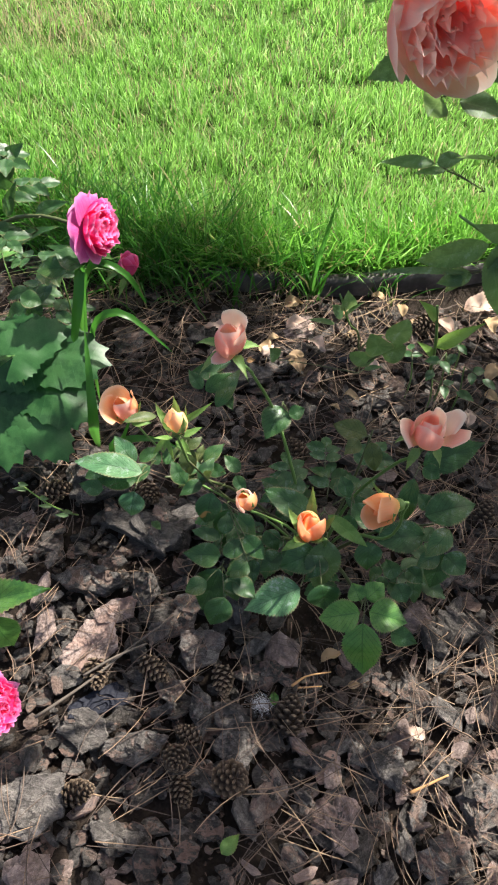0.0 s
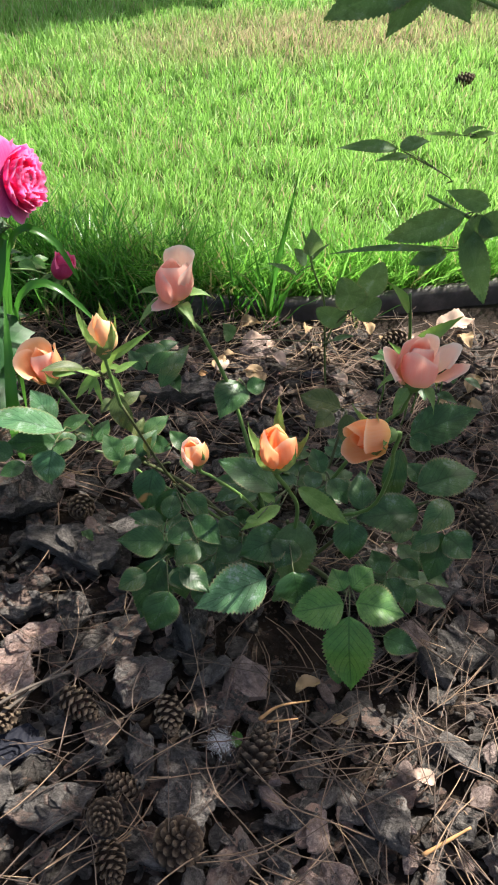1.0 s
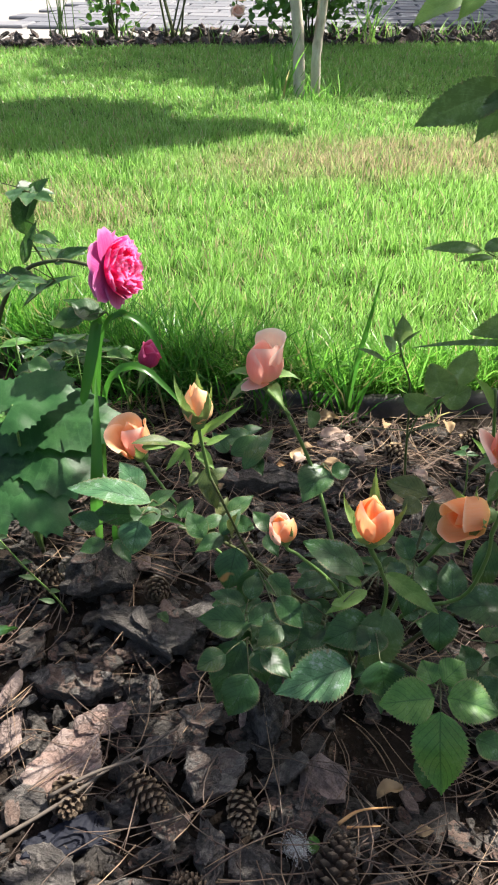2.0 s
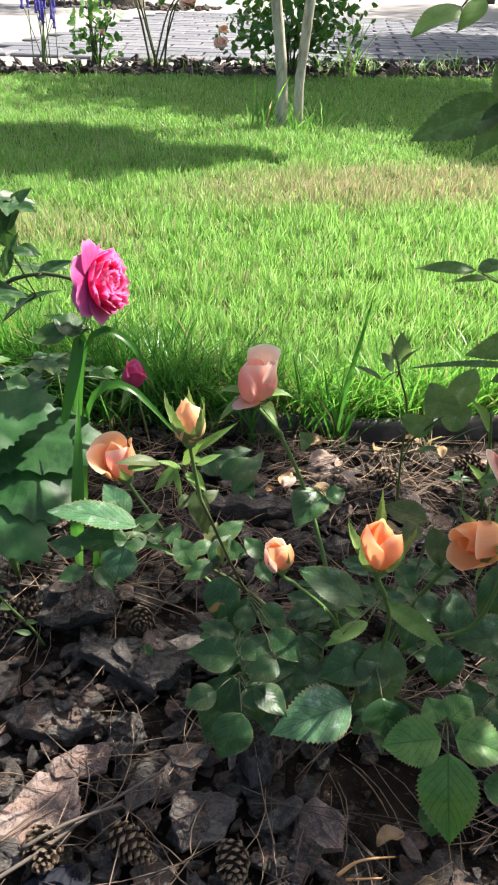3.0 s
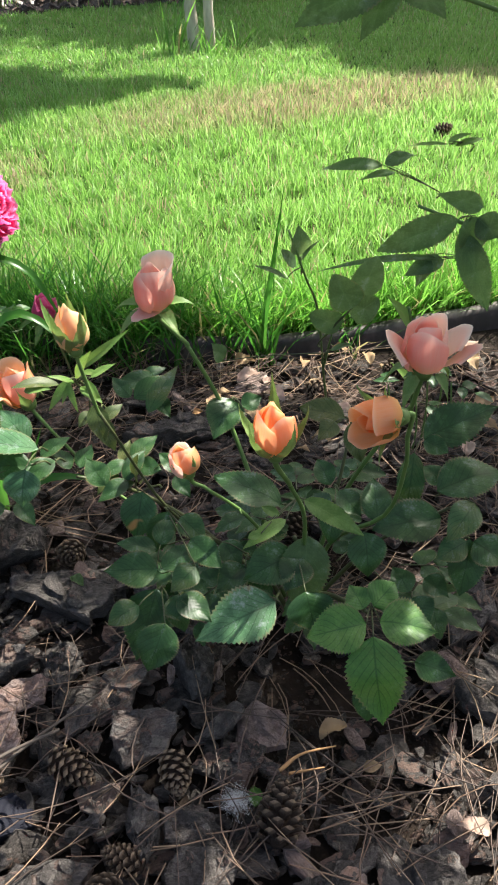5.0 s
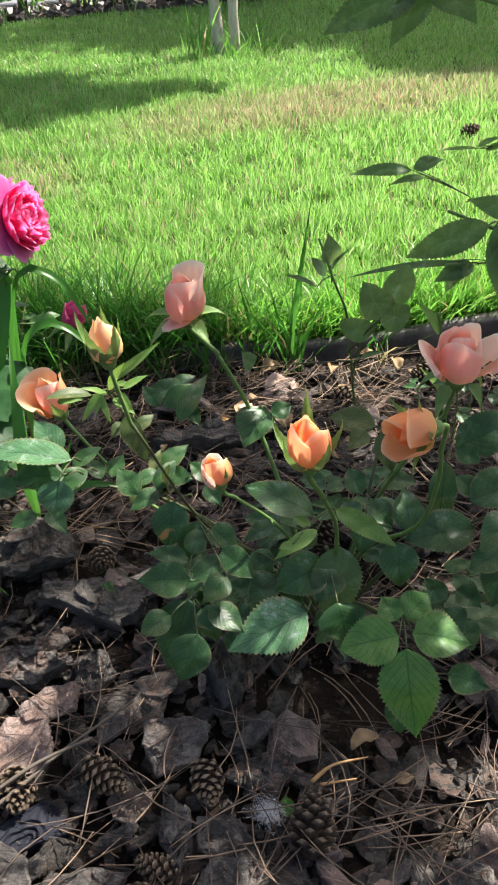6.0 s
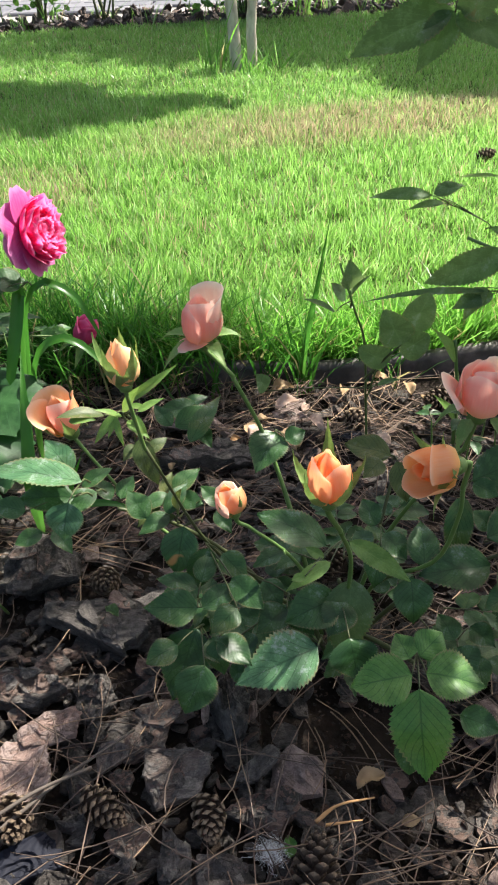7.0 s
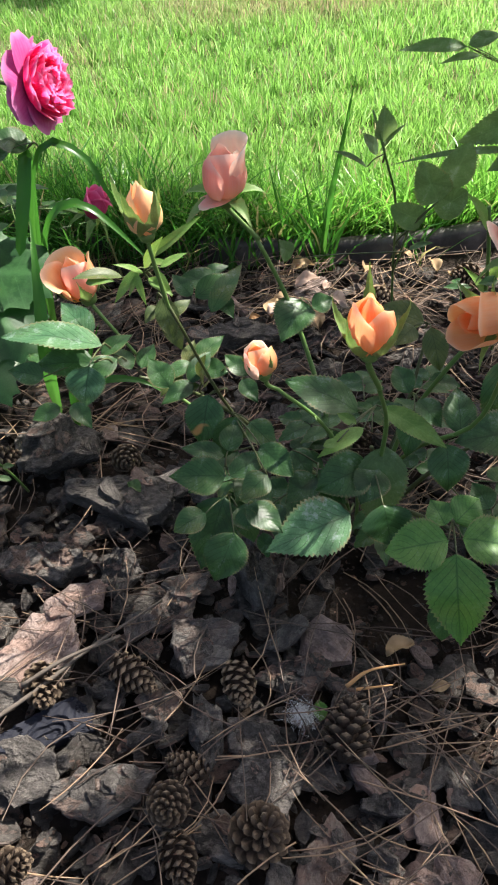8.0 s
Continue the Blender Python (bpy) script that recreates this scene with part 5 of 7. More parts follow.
# woody canes that carry the leaves
stem(peach_bush, [(0.27, 0.60, 0.0), (0.29, 0.56, 0.08), (0.315, 0.49, 0.14), (0.322, 0.46, 0.164)], 0.0028, 0.0016, STEM_OLD)
stem(peach_bush, [(0.27, 0.60, 0.0), (0.24, 0.57, 0.10), (0.19, 0.53, 0.16), (0.165, 0.51, 0.17)], 0.0028, 0.0014, STEM_OLD)
stem(peach_bush, [(0.27, 0.60, 0.0), (0.28, 0.56, 0.10), (0.27, 0.52, 0.185)], 0.0026, 0.0016, STEM_OLD)
stem(peach_bush, [(0.27, 0.60, 0.0), (0.34, 0.58, 0.12), (0.40, 0.56, 0.18)], 0.0026, 0.0014, STEM_OLD)
stem(peach_bush, [(0.27, 0.60, 0.0), (0.19, 0.62, 0.10), (0.13, 0.60, 0.17), (0.09, 0.57, 0.21)], 0.0026, 0.0014, STEM_OLD)
stem(peach_bush, [(0.27, 0.60, 0.0), (0.31, 0.66, 0.10), (0.33, 0.70, 0.17)], 0.0026, 0.0014, STEM_OLD)
spray(peach_bush, (0.326, 0.471, 0.161), [((0.324, 0.435, 0.165), (0.330, 0.401, 0.109), 0.042), ((0.320, 0.448, 0.165), (0.277, 0.438, 0.162), 0.035), ((0.330, 0.450, 0.165), (0.372, 0.444, 0.160), 0.038), ((0.327, 0.465, 0.165), (0.345, 0.482, 0.172), 0.026), ((0.320, 0.462, 0.165), (0.310, 0.478, 0.174), 0.023)], LEAF_MID, [DROOP, TILT, TILT, TILT, TILT])
spray(peach_bush, (0.324, 0.452, 0.111), [((0.321, 0.437, 0.115), (0.322, 0.421, 0.087), 0.021), ((0.360, 0.454, 0.115), (0.391, 0.445, 0.109), 0.023)], LEAF_DARK, [DROOP, TILT])
# pale material here stands in for the sun and dew gloss on this leaf
spray(peach_bush, (0.257, 0.484, 0.161), [((0.254, 0.470, 0.165), (0.195, 0.442, 0.154), 0.042)], LEAF_MILDEW_LIT, [TILT])
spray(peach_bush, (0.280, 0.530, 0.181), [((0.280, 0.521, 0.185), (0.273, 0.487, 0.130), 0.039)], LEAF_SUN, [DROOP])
spray(peach_bush, (0.271, 0.522, 0.168), [((0.269, 0.514, 0.172), (0.229, 0.494, 0.164), 0.036), ((0.277, 0.473, 0.172), (0.284, 0.457, 0.146), 0.036), ((0.275, 0.511, 0.172), (0.262, 0.485, 0.160), 0.028)], LEAF_DARK, [TILT, DROOP, TILT])
spray(peach_bush, (0.274, 0.550, 0.201), [((0.278, 0.542, 0.205), (0.324, 0.516, 0.189), 0.017), ((0.263, 0.518, 0.205), (0.230, 0.496, 0.195), 0.012), ((0.258, 0.522, 0.205), (0.244, 0.529, 0.209), 0.008), ((0.244, 0.502, 0.205), (0.234, 0.498, 0.204), 0.008), ((0.250, 0.515, 0.205), (0.244, 0.504, 0.200), 0.006)], LEAF_YOUNG, [TILT, TILT, TILT, TILT, TILT])
spray(peach_bush, (0.263, 0.548, 0.196), [((0.260, 0.542, 0.200), (0.205, 0.563, 0.214), 0.031)], LEAF_DARK, [TILT])
spray(peach_bush, (0.339, 0.537, 0.181), [((0.337, 0.537, 0.185), (0.336, 0.572, 0.203), 0.026), ((0.325, 0.525, 0.185), (0.328, 0.506, 0.154), 0.031), ((0.388, 0.541, 0.185), (0.332, 0.530, 0.183), 0.037)], LEAF_DARK, [TILT, DROOP, TILT])
spray(peach_bush, (0.389, 0.558, 0.196), [((0.386, 0.557, 0.200), (0.442, 0.575, 0.206), 0.040), ((0.413, 0.541, 0.200), (0.387, 0.511, 0.186), 0.026), ((0.393, 0.566, 0.200), (0.378, 0.580, 0.208), 0.020)], LEAF_DARK, [TILT, TILT, TILT])
spray(peach_bush, (0.410, 0.533, 0.171), [((0.409, 0.526, 0.175), (0.401, 0.502, 0.136), 0.032), ((0.412, 0.524, 0.175), (0.434, 0.507, 0.165), 0.030), ((0.406, 0.524, 0.175), (0.381, 0.510, 0.169), 0.022)], LEAF_DARK, [DROOP, TILT, TILT])
spray(peach_bush, (0.383, 0.627, 0.201), [((0.385, 0.625, 0.205), (0.456, 0.656, 0.217), 0.038), ((0.374, 0.603, 0.205), (0.366, 0.573, 0.155), 0.023), ((0.385, 0.621, 0.205), (0.405, 0.611, 0.199), 0.019)], LEAF_DARK, [TILT, DROOP, TILT])
spray(peach_bush, (0.323, 0.664, 0.201), [((0.319, 0.661, 0.205), (0.278, 0.669, 0.211), 0.027), ((0.310, 0.653, 0.205), (0.293, 0.635, 0.197), 0.019), ((0.324, 0.651, 0.205), (0.333, 0.632, 0.174), 0.022)], LEAF_OLIVE, [TILT, TILT, DROOP])
spray(peach_bush, (0.214, 0.706, 0.201), [((0.214, 0.695, 0.205), (0.197, 0.656, 0.186), 0.037), ((0.224, 0.682, 0.205), (0.242, 0.692, 0.209), 0.019)], LEAF_DARK, [TILT, TILT])
spray(peach_bush, (0.156, 0.575, 0.196), [((0.145, 0.561, 0.200), (0.139, 0.541, 0.166), 0.030)], LEAF_SPOT, [DROOP])
spray(peach_bush, (0.161, 0.509, 0.171), [((0.163, 0.496, 0.175), (0.121, 0.493, 0.176), 0.028), ((0.160, 0.518, 0.175), (0.127, 0.522, 0.179), 0.016), ((0.166, 0.496, 0.175), (0.195, 0.514, 0.182), 0.021), ((0.162, 0.523, 0.175), (0.167, 0.545, 0.186), 0.018)], LEAF_DARK, [TILT, TILT, TILT, TILT])
spray(peach_bush, (0.165, 0.491, 0.161), [((0.163, 0.484, 0.165), (0.145, 0.455, 0.117), 0.040), ((0.173, 0.449, 0.165), (0.159, 0.430, 0.135), 0.031), ((0.151, 0.467, 0.165), (0.129, 0.454, 0.159), 0.021), ((0.173, 0.474, 0.165), (0.190, 0.457, 0.156), 0.020)], LEAF_DARK, [DROOP, DROOP, TILT, TILT])
spray(peach_bush, (0.182, 0.477, 0.168), [((0.182, 0.470, 0.172), (0.207, 0.453, 0.162), 0.023), ((0.179, 0.467, 0.172), (0.186, 0.454, 0.150), 0.020)], LEAF_DARK, [TILT, DROOP])
spray(peach_bush, (0.163, 0.557, 0.186), [((0.167, 0.547, 0.190), (0.153, 0.529, 0.161), 0.023), ((0.178, 0.541, 0.190), (0.200, 0.522, 0.179), 0.021), ((0.188, 0.514, 0.190), (0.213, 0.494, 0.178), 0.022), ((0.195, 0.482, 0.190), (0.177, 0.464, 0.182), 0.020)], LEAF_DARK, [DROOP, TILT, TILT, TILT])
spray(peach_bush, (0.231, 0.532, 0.156), [((0.230, 0.513, 0.160), (0.207, 0.493, 0.151), 0.026), ((0.231, 0.520, 0.160), (0.252, 0.497, 0.147), 0.024), ((0.210, 0.543, 0.160), (0.226, 0.524, 0.149), 0.022)], LEAF_DARK, [TILT, TILT, TILT])
spray(peach_bush, (0.306, 0.585, 0.186), [((0.308, 0.571, 0.190), (0.325, 0.551, 0.179), 0.022), ((0.302, 0.580, 0.190), (0.291, 0.601, 0.201), 0.019), ((0.304, 0.555, 0.190), (0.299, 0.537, 0.161), 0.023)], LEAF_DARK, [TILT, TILT, DROOP])
spray(peach_bush, (0.366, 0.517, 0.126), [((0.364, 0.506, 0.130), (0.377, 0.489, 0.120), 0.025), ((0.363, 0.513, 0.130), (0.351, 0.532, 0.140), 0.022), ((0.377, 0.528, 0.130), (0.396, 0.514, 0.122), 0.022)], LEAF_DARK, [TILT, TILT, TILT])
spray(peach_bush, (0.133, 0.760, 0.186), [((0.131, 0.761, 0.190), (0.088, 0.754, 0.189), 0.025), ((0.131, 0.698, 0.190), (0.157, 0.748, 0.214), 0.020), ((0.136, 0.726, 0.190), (0.151, 0.705, 0.179), 0.017)], LEAF_DARK, [TILT, TILT, TILT])
spray(peach_bush, (0.115, 0.575, 0.196), [((0.113, 0.570, 0.200), (0.094, 0.592, 0.212), 0.021), ((0.131, 0.576, 0.200), (0.107, 0.558, 0.192), 0.016), ((0.128, 0.576, 0.200), (0.143, 0.603, 0.213), 0.016)], LEAF_DARK, [TILT, TILT, TILT])
spray(peach_bush, (0.112, 0.605, 0.258), [((0.114, 0.594, 0.262), (0.117, 0.580, 0.240), 0.012)], LEAF_OLIVE, [DROOP])
spray(peach_bush, (0.075, 0.581, 0.221), [((0.074, 0.572, 0.225), (0.042, 0.552, 0.216), 0.020), ((0.060, 0.578, 0.225), (0.083, 0.595, 0.233), 0.015)], LEAF_DARK, [TILT, TILT])
spray(peach_bush, (0.167, 0.607, 0.186), [((0.172, 0.601, 0.190), (0.152, 0.617, 0.199), 0.017), ((0.168, 0.595, 0.190), (0.182, 0.577, 0.180), 0.015)], LEAF_DARK, [TILT, TILT])
spray(peach_bush, (0.000, 0.635, 0.126), [((-0.005, 0.630, 0.130), (-0.029, 0.617, 0.125), 0.018), ((0.005, 0.636, 0.130), (0.026, 0.615, 0.118), 0.018)], LEAF_DARK, [TILT, TILT])
spray(peach_bush, (0.075, 0.545, 0.258), [((0.076, 0.536, 0.262), (0.002, 0.540, 0.267), 0.030), ((0.072, 0.511, 0.262), (0.069, 0.496, 0.238), 0.028), ((0.066, 0.547, 0.262), (0.039, 0.572, 0.276), 0.022)], LEAF_MILDEW_LIT, [FLAT, DROOP, TILT])
spray(peach_bush, (0.073, 0.550, 0.241), [((0.067, 0.539, 0.245), (0.023, 0.534, 0.245), 0.025), ((0.034, 0.521, 0.245), (0.007, 0.524, 0.248), 0.018)], LEAF_DARK, [TILT, TILT])
spray(peach_bush, (0.111, 0.553, 0.314), [((0.111, 0.559, 0.318), (0.150, 0.574, 0.343), 0.007), ((0.109, 0.561, 0.318), (0.132, 0.568, 0.329), 0.005), ((0.107, 0.546, 0.318), (0.091, 0.534, 0.298), 0.007), ((0.121, 0.543, 0.318), (0.131, 0.534, 0.303), 0.005), ((0.107, 0.541, 0.318), (0.114, 0.529, 0.299), 0.005), ((0.115, 0.555, 0.318), (0.129, 0.553, 0.317), 0.005)], LEAF_YOUNG, [DROOP, DROOP, DROOP, DROOP, DROOP, TILT])
spray(peach_bush, (0.115, 0.585, 0.261), [((0.116, 0.577, 0.265), (0.128, 0.562, 0.241), 0.015), ((0.120, 0.571, 0.265), (0.134, 0.585, 0.271), 0.011)], LEAF_OLIVE, [DROOP, TILT])
spray(peach_bush, (0.065, 0.591, 0.281), [((0.057, 0.584, 0.285), (0.078, 0.587, 0.285), 0.011)], LEAF_YOUNG, [TILT])
spray(peach_bush, (0.115, 0.734, 0.186), [((0.113, 0.725, 0.190), (0.150, 0.750, 0.201), 0.022), ((0.109, 0.727, 0.190), (0.088, 0.748, 0.202), 0.017), ((0.115, 0.761, 0.190), (0.141, 0.776, 0.196), 0.016)], LEAF_DARK, [TILT, TILT, TILT])
spray(peach_bush, (0.131, 0.609, 0.201), [((0.131, 0.601, 0.205), (0.152, 0.622, 0.215), 0.018), ((0.127, 0.597, 0.205), (0.106, 0.582, 0.199), 0.015), ((0.137, 0.592, 0.205), (0.158, 0.588, 0.202), 0.017)], LEAF_DARK, [TILT, TILT, TILT])
spray(peach_bush, (0.118, 0.600, 0.196), [((0.118, 0.592, 0.200), (0.104, 0.570, 0.190), 0.015), ((0.122, 0.602, 0.200), (0.127, 0.623, 0.210), 0.013)], LEAF_OLIVE, [TILT, TILT])
spray(peach_bush, (0.081, 0.599, 0.196), [((0.086, 0.595, 0.200), (0.094, 0.617, 0.210), 0.017), ((0.078, 0.594, 0.200), (0.061, 0.611, 0.210), 0.015)], LEAF_DARK, [TILT, TILT])


spray(peach_bush, (0.111, 0.548, 0.313), [((0.112, 0.545, 0.319), (0.130, 0.533, 0.348), 0.008), ((0.123, 0.545, 0.319), (0.141, 0.555, 0.325), 0.007), ((0.108, 0.545, 0.315), (0.102, 0.533, 0.304), 0.004), ((0.114, 0.545, 0.311), (0.132, 0.533, 0.305), 0.008), ((0.111, 0.545, 0.315), (0.094, 0.533, 0.328), 0.005)], LEAF_YOUNG)
spray(peach_bush, (0.118, 0.550, 0.297), [((0.122, 0.545, 0.296), (0.129, 0.533, 0.270), 0.016), ((0.114, 0.560, 0.280), (0.106, 0.548, 0.273), 0.010)], LEAF_OLIVE)
spray(peach_bush, (0.083, 0.605, 0.278), [((0.081, 0.600, 0.281), (0.049, 0.580, 0.291), 0.012)], LEAF_OLIVE)
spray(peach_bush, (0.133, 0.590, 0.182), [((0.137, 0.580, 0.197), (0.144, 0.568, 0.233), 0.014), ((0.135, 0.580, 0.195), (0.107, 0.568, 0.192), 0.012), ((0.136, 0.600, 0.178), (0.158, 0.588, 0.209), 0.015)], LEAF_OLIVE)


# leaves that stand clear in a shaft of sun, and how wide the gap above them is
SUNLIT = [(Vector(p), r) for p, r in (((0.054, 0.531, 0.265), -0.010), ((0.230, 0.453, 0.165), -0.004), ((0.306, 0.490, 0.225), 0.0), ((0.015, 0.578, 0.055), -0.008), ((0.304, 0.60, 0.70), 0.085), ((-0.03, 0.82, 0.35), 0.060))]


def in_shaft(c, reach):
    for b, r in SUNLIT:
        w = c - b
        along = w.dot(SUN)
        if along > 0.12 and (w - SUN * along).length < r + reach:
            return True
    return False


def random_spray(plant, at, heading, size, q, material, count=5, lift=0.0):
    """A compound rose leaf that hangs out from its stem."""
    at = Vector(at)
    d = Vector((math.cos(heading), math.sin(heading), lift)).normalized()
    s = Vector((-d.y, d.x, 0))
    end = at + d * size * 1.4 + Vector((0, 0, -0.25 * size))
    v, f = tube([at, at.lerp(end, 0.5) + Vector((0, 0, 0.05 * size)), end], 0.0008, 0.0005, 5, 5)
    stalk = part("leaf", v, f, STEM_OLD, plant)
    places = [(end, d)] + [(at.lerp(end, 0.45 + 0.38 * (i // 2)), (s if i % 2 else -s) + d * 0.55) for i in range(count - 1)]
    for p, way in places:
        k = size * q.uniform(0.8, 1.1)
        way = way.normalized()
        nrm = Vector((q.uniform(-0.4, 0.4), q.uniform(-0.5, 0.2), 1))
        sv, sf, suv = blade_sheet(p, p + way * k + Vector((0, 0, -0.2 * k)), k * q.uniform(0.56, 0.68), nrm, fold=q.uniform(0.1, 0.3), droop=0.1, n=12, seed=q.uniform(0, 40))
        # leaflets on the SUNLIT rays are left out so those spots stay lit
        if not in_shaft(p + way * k * 0.5, k * 0.42):
            part("leaflet", sv, sf, material, stalk, uvs=suv)


# inner leaves that fill the bush
q = random.Random(3)
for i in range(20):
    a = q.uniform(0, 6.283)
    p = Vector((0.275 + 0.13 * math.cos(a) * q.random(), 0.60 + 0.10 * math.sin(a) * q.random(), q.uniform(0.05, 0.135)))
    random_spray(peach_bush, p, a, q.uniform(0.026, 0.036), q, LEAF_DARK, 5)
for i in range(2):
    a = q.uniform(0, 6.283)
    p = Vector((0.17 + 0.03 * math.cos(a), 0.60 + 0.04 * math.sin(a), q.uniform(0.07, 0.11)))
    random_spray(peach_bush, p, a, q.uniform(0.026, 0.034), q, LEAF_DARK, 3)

# ---- the rose shoot beside it ----
rose_seedling = empty("rose_shoot", (0.325, 0.96, 0.0), "thin rose shoot with round mildewed leaves and a green bud", "rose shoot")
stem(rose_seedling, [(0.325, 0.96, 0.0), (0.312, 0.88, 0.13), (0.30, 0.79, 0.25), (0.285, 0.74, 0.31), (0.270, 0.738, 0.355)], 0.0016, 0.0009)
stem(rose_seedling, [(0.312, 0.88, 0.13), (0.318, 0.80, 0.23), (0.325, 0.735, 0.30)], 0.0012, 0.0008)
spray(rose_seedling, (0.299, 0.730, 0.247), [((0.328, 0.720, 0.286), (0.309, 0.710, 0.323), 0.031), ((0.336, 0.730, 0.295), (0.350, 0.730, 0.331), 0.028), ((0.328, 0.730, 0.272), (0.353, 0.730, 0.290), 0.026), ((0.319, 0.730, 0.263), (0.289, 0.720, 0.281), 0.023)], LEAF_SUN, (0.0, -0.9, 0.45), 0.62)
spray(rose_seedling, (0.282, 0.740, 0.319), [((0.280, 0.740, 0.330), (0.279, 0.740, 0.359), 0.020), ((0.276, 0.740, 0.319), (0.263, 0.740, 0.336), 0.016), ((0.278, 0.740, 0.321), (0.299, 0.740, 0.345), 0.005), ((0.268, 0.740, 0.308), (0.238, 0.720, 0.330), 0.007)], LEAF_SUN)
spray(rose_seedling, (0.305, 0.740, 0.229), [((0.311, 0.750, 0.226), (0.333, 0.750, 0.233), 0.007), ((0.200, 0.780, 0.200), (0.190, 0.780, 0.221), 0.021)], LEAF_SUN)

# ---- the magenta rose bush ----
magenta_bush = empty("rose_bush", (-0.24, 0.88, 0.0), "magenta rose bush with one full bloom on an arching stem", "rose bush", "rose bushes")
full_rose(magenta_bush, (-0.035, 0.828, 0.353), (0.95, -0.20, 0.20), 0.042, MAUVE, MAGENTA, 0.3, "full magenta rose lit from one side", 5, guard=7, dome=True)
stem(magenta_bush, [(-0.24, 0.88, 0.0), (-0.225, 0.87, 0.18), (-0.175, 0.86, 0.31), (-0.11, 0.845, 0.352), (-0.040, 0.830, 0.350)], 0.0034, 0.0020, STEM_OLD, thorns=5)
stem(magenta_bush, [(-0.24, 0.88, 0.0), (-0.24, 0.87, 0.20), (-0.21, 0.87, 0.36), (-0.19, 0.88, 0.46)], 0.0030, 0.0016, STEM, thorns=4)
stem(magenta_bush, [(-0.22, 0.88, 0.08), (-0.16, 0.93, 0.17), (-0.10, 0.975, 0.165), (-0.058, 0.985, 0.150)], 0.0016, 0.0013)
rose_bud(magenta_bush, (-0.054, 0.985, 0.150), (0.40, 0.10, 0.85), 0.0150, 0.038, CERISE, CERISE, 0.06, 0.6, (0.034, 0.010, -35, -80), "dark cerise rosebud half open")
spray(magenta_bush, (-0.049, 0.830, 0.299), [((-0.059, 0.830, 0.292), (-0.089, 0.830, 0.309), 0.033), ((-0.072, 0.820, 0.295), (-0.117, 0.820, 0.285), 0.030), ((-0.059, 0.850, 0.290), (-0.109, 0.850, 0.303), 0.013)], LEAF_DARK)
spray(magenta_bush, (-0.114, 0.850, 0.326), [((-0.159, 0.850, 0.289), (-0.082, 0.850, 0.336), 0.019), ((-0.150, 0.850, 0.344), (-0.125, 0.850, 0.397), 0.017), ((-0.138, 0.850, 0.376), (-0.105, 0.850, 0.369), 0.015), ((-0.146, 0.860, 0.375), (-0.145, 0.860, 0.434), 0.025)], LEAF_DARK)
spray(magenta_bush, (-0.134, 0.860, 0.386), [((-0.143, 0.860, 0.393), (-0.110, 0.860, 0.440), 0.032), ((-0.133, 0.860, 0.374), (-0.106, 0.860, 0.368), 0.018), ((-0.116, 0.860, 0.343), (-0.069, 0.860, 0.365), 0.020)], LEAF_DARK)
spray(magenta_bush, (-0.153, 0.840, 0.204), [((-0.153, 0.840, 0.200), (-0.187, 0.840, 0.175), 0.030), ((-0.158, 0.840, 0.220), (-0.129, 0.840, 0.211), 0.025)], LEAF_DARK)
q = random.Random(9)
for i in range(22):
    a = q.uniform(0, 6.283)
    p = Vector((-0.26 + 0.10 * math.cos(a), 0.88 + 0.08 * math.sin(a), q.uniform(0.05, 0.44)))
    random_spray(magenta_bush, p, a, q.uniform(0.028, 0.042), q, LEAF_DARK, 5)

# leafy seedlings that fill the bed's corner
corner_weeds = empty("leafy_weeds", (-0.08, 0.80, 0.0), "dense low leafy weeds in the shaded bed corner", "weeds")
for i in range(16):
    p = Vector((q.uniform(-0.28, -0.11), q.uniform(0.80, 1.06), q.uniform(0.03, 0.20)))
    random_spray(corner_weeds, p, q.uniform(0, 6.283), q.uniform(0.022, 0.034), q, LEAF_MID if i % 2 else LEAF_DARK, 5)
    stem(corner_weeds, [(p.x, p.y, 0.0), (p.x + 0.004, p.y, p.z * 0.5), p], 0.0014, 0.0010, STEM, n=6)
for i in range(5):
    p = Vector((q.uniform(0.36, 0.50), q.uniform(0.78, 1.0), q.uniform(0.05, 0.14)))
    random_spray(corner_weeds, p, q.uniform(0, 6.283), q.uniform(0.020, 0.030), q, LEAF_DARK, 3)
    stem(corner_weeds, [(p.x, p.y, 0.0), (p.x + 0.004, p.y, p.z * 0.5), p], 0.0014, 0.0010, STEM, n=6)

low_bush = empty("rose_bush", (-0.14, 0.30, 0.03), "low magenta rose bush at the bed's near side", "rose bush", "rose bushes")
full_rose(low_bush, (-0.031, 0.293, 0.205), (0.75, -0.25, 0.55), 0.034, MAUVE, MAGENTA, 1.0, "full magenta rose", 9, guard=6, dome=True)
stem(low_bush, [(-0.14, 0.30, 0.03), (-0.13, 0.30, 0.12), (-0.08, 0.295, 0.185), (-0.045, 0.293, 0.203)], 0.003, 0.002)
stem(low_bush, [(-0.14, 0.30, 0.03), (-0.12, 0.36, 0.12), (-0.08, 0.39, 0.19)], 0.003, 0.0015)
spray(low_bush, (-0.042, 0.380, 0.255), [((-0.095, 0.400, 0.175), (0.007, 0.400, 0.245), 0.041), ((-0.075, 0.400, 0.159), (-0.064, 0.400, 0.090), 0.040)], LEAF_MID)

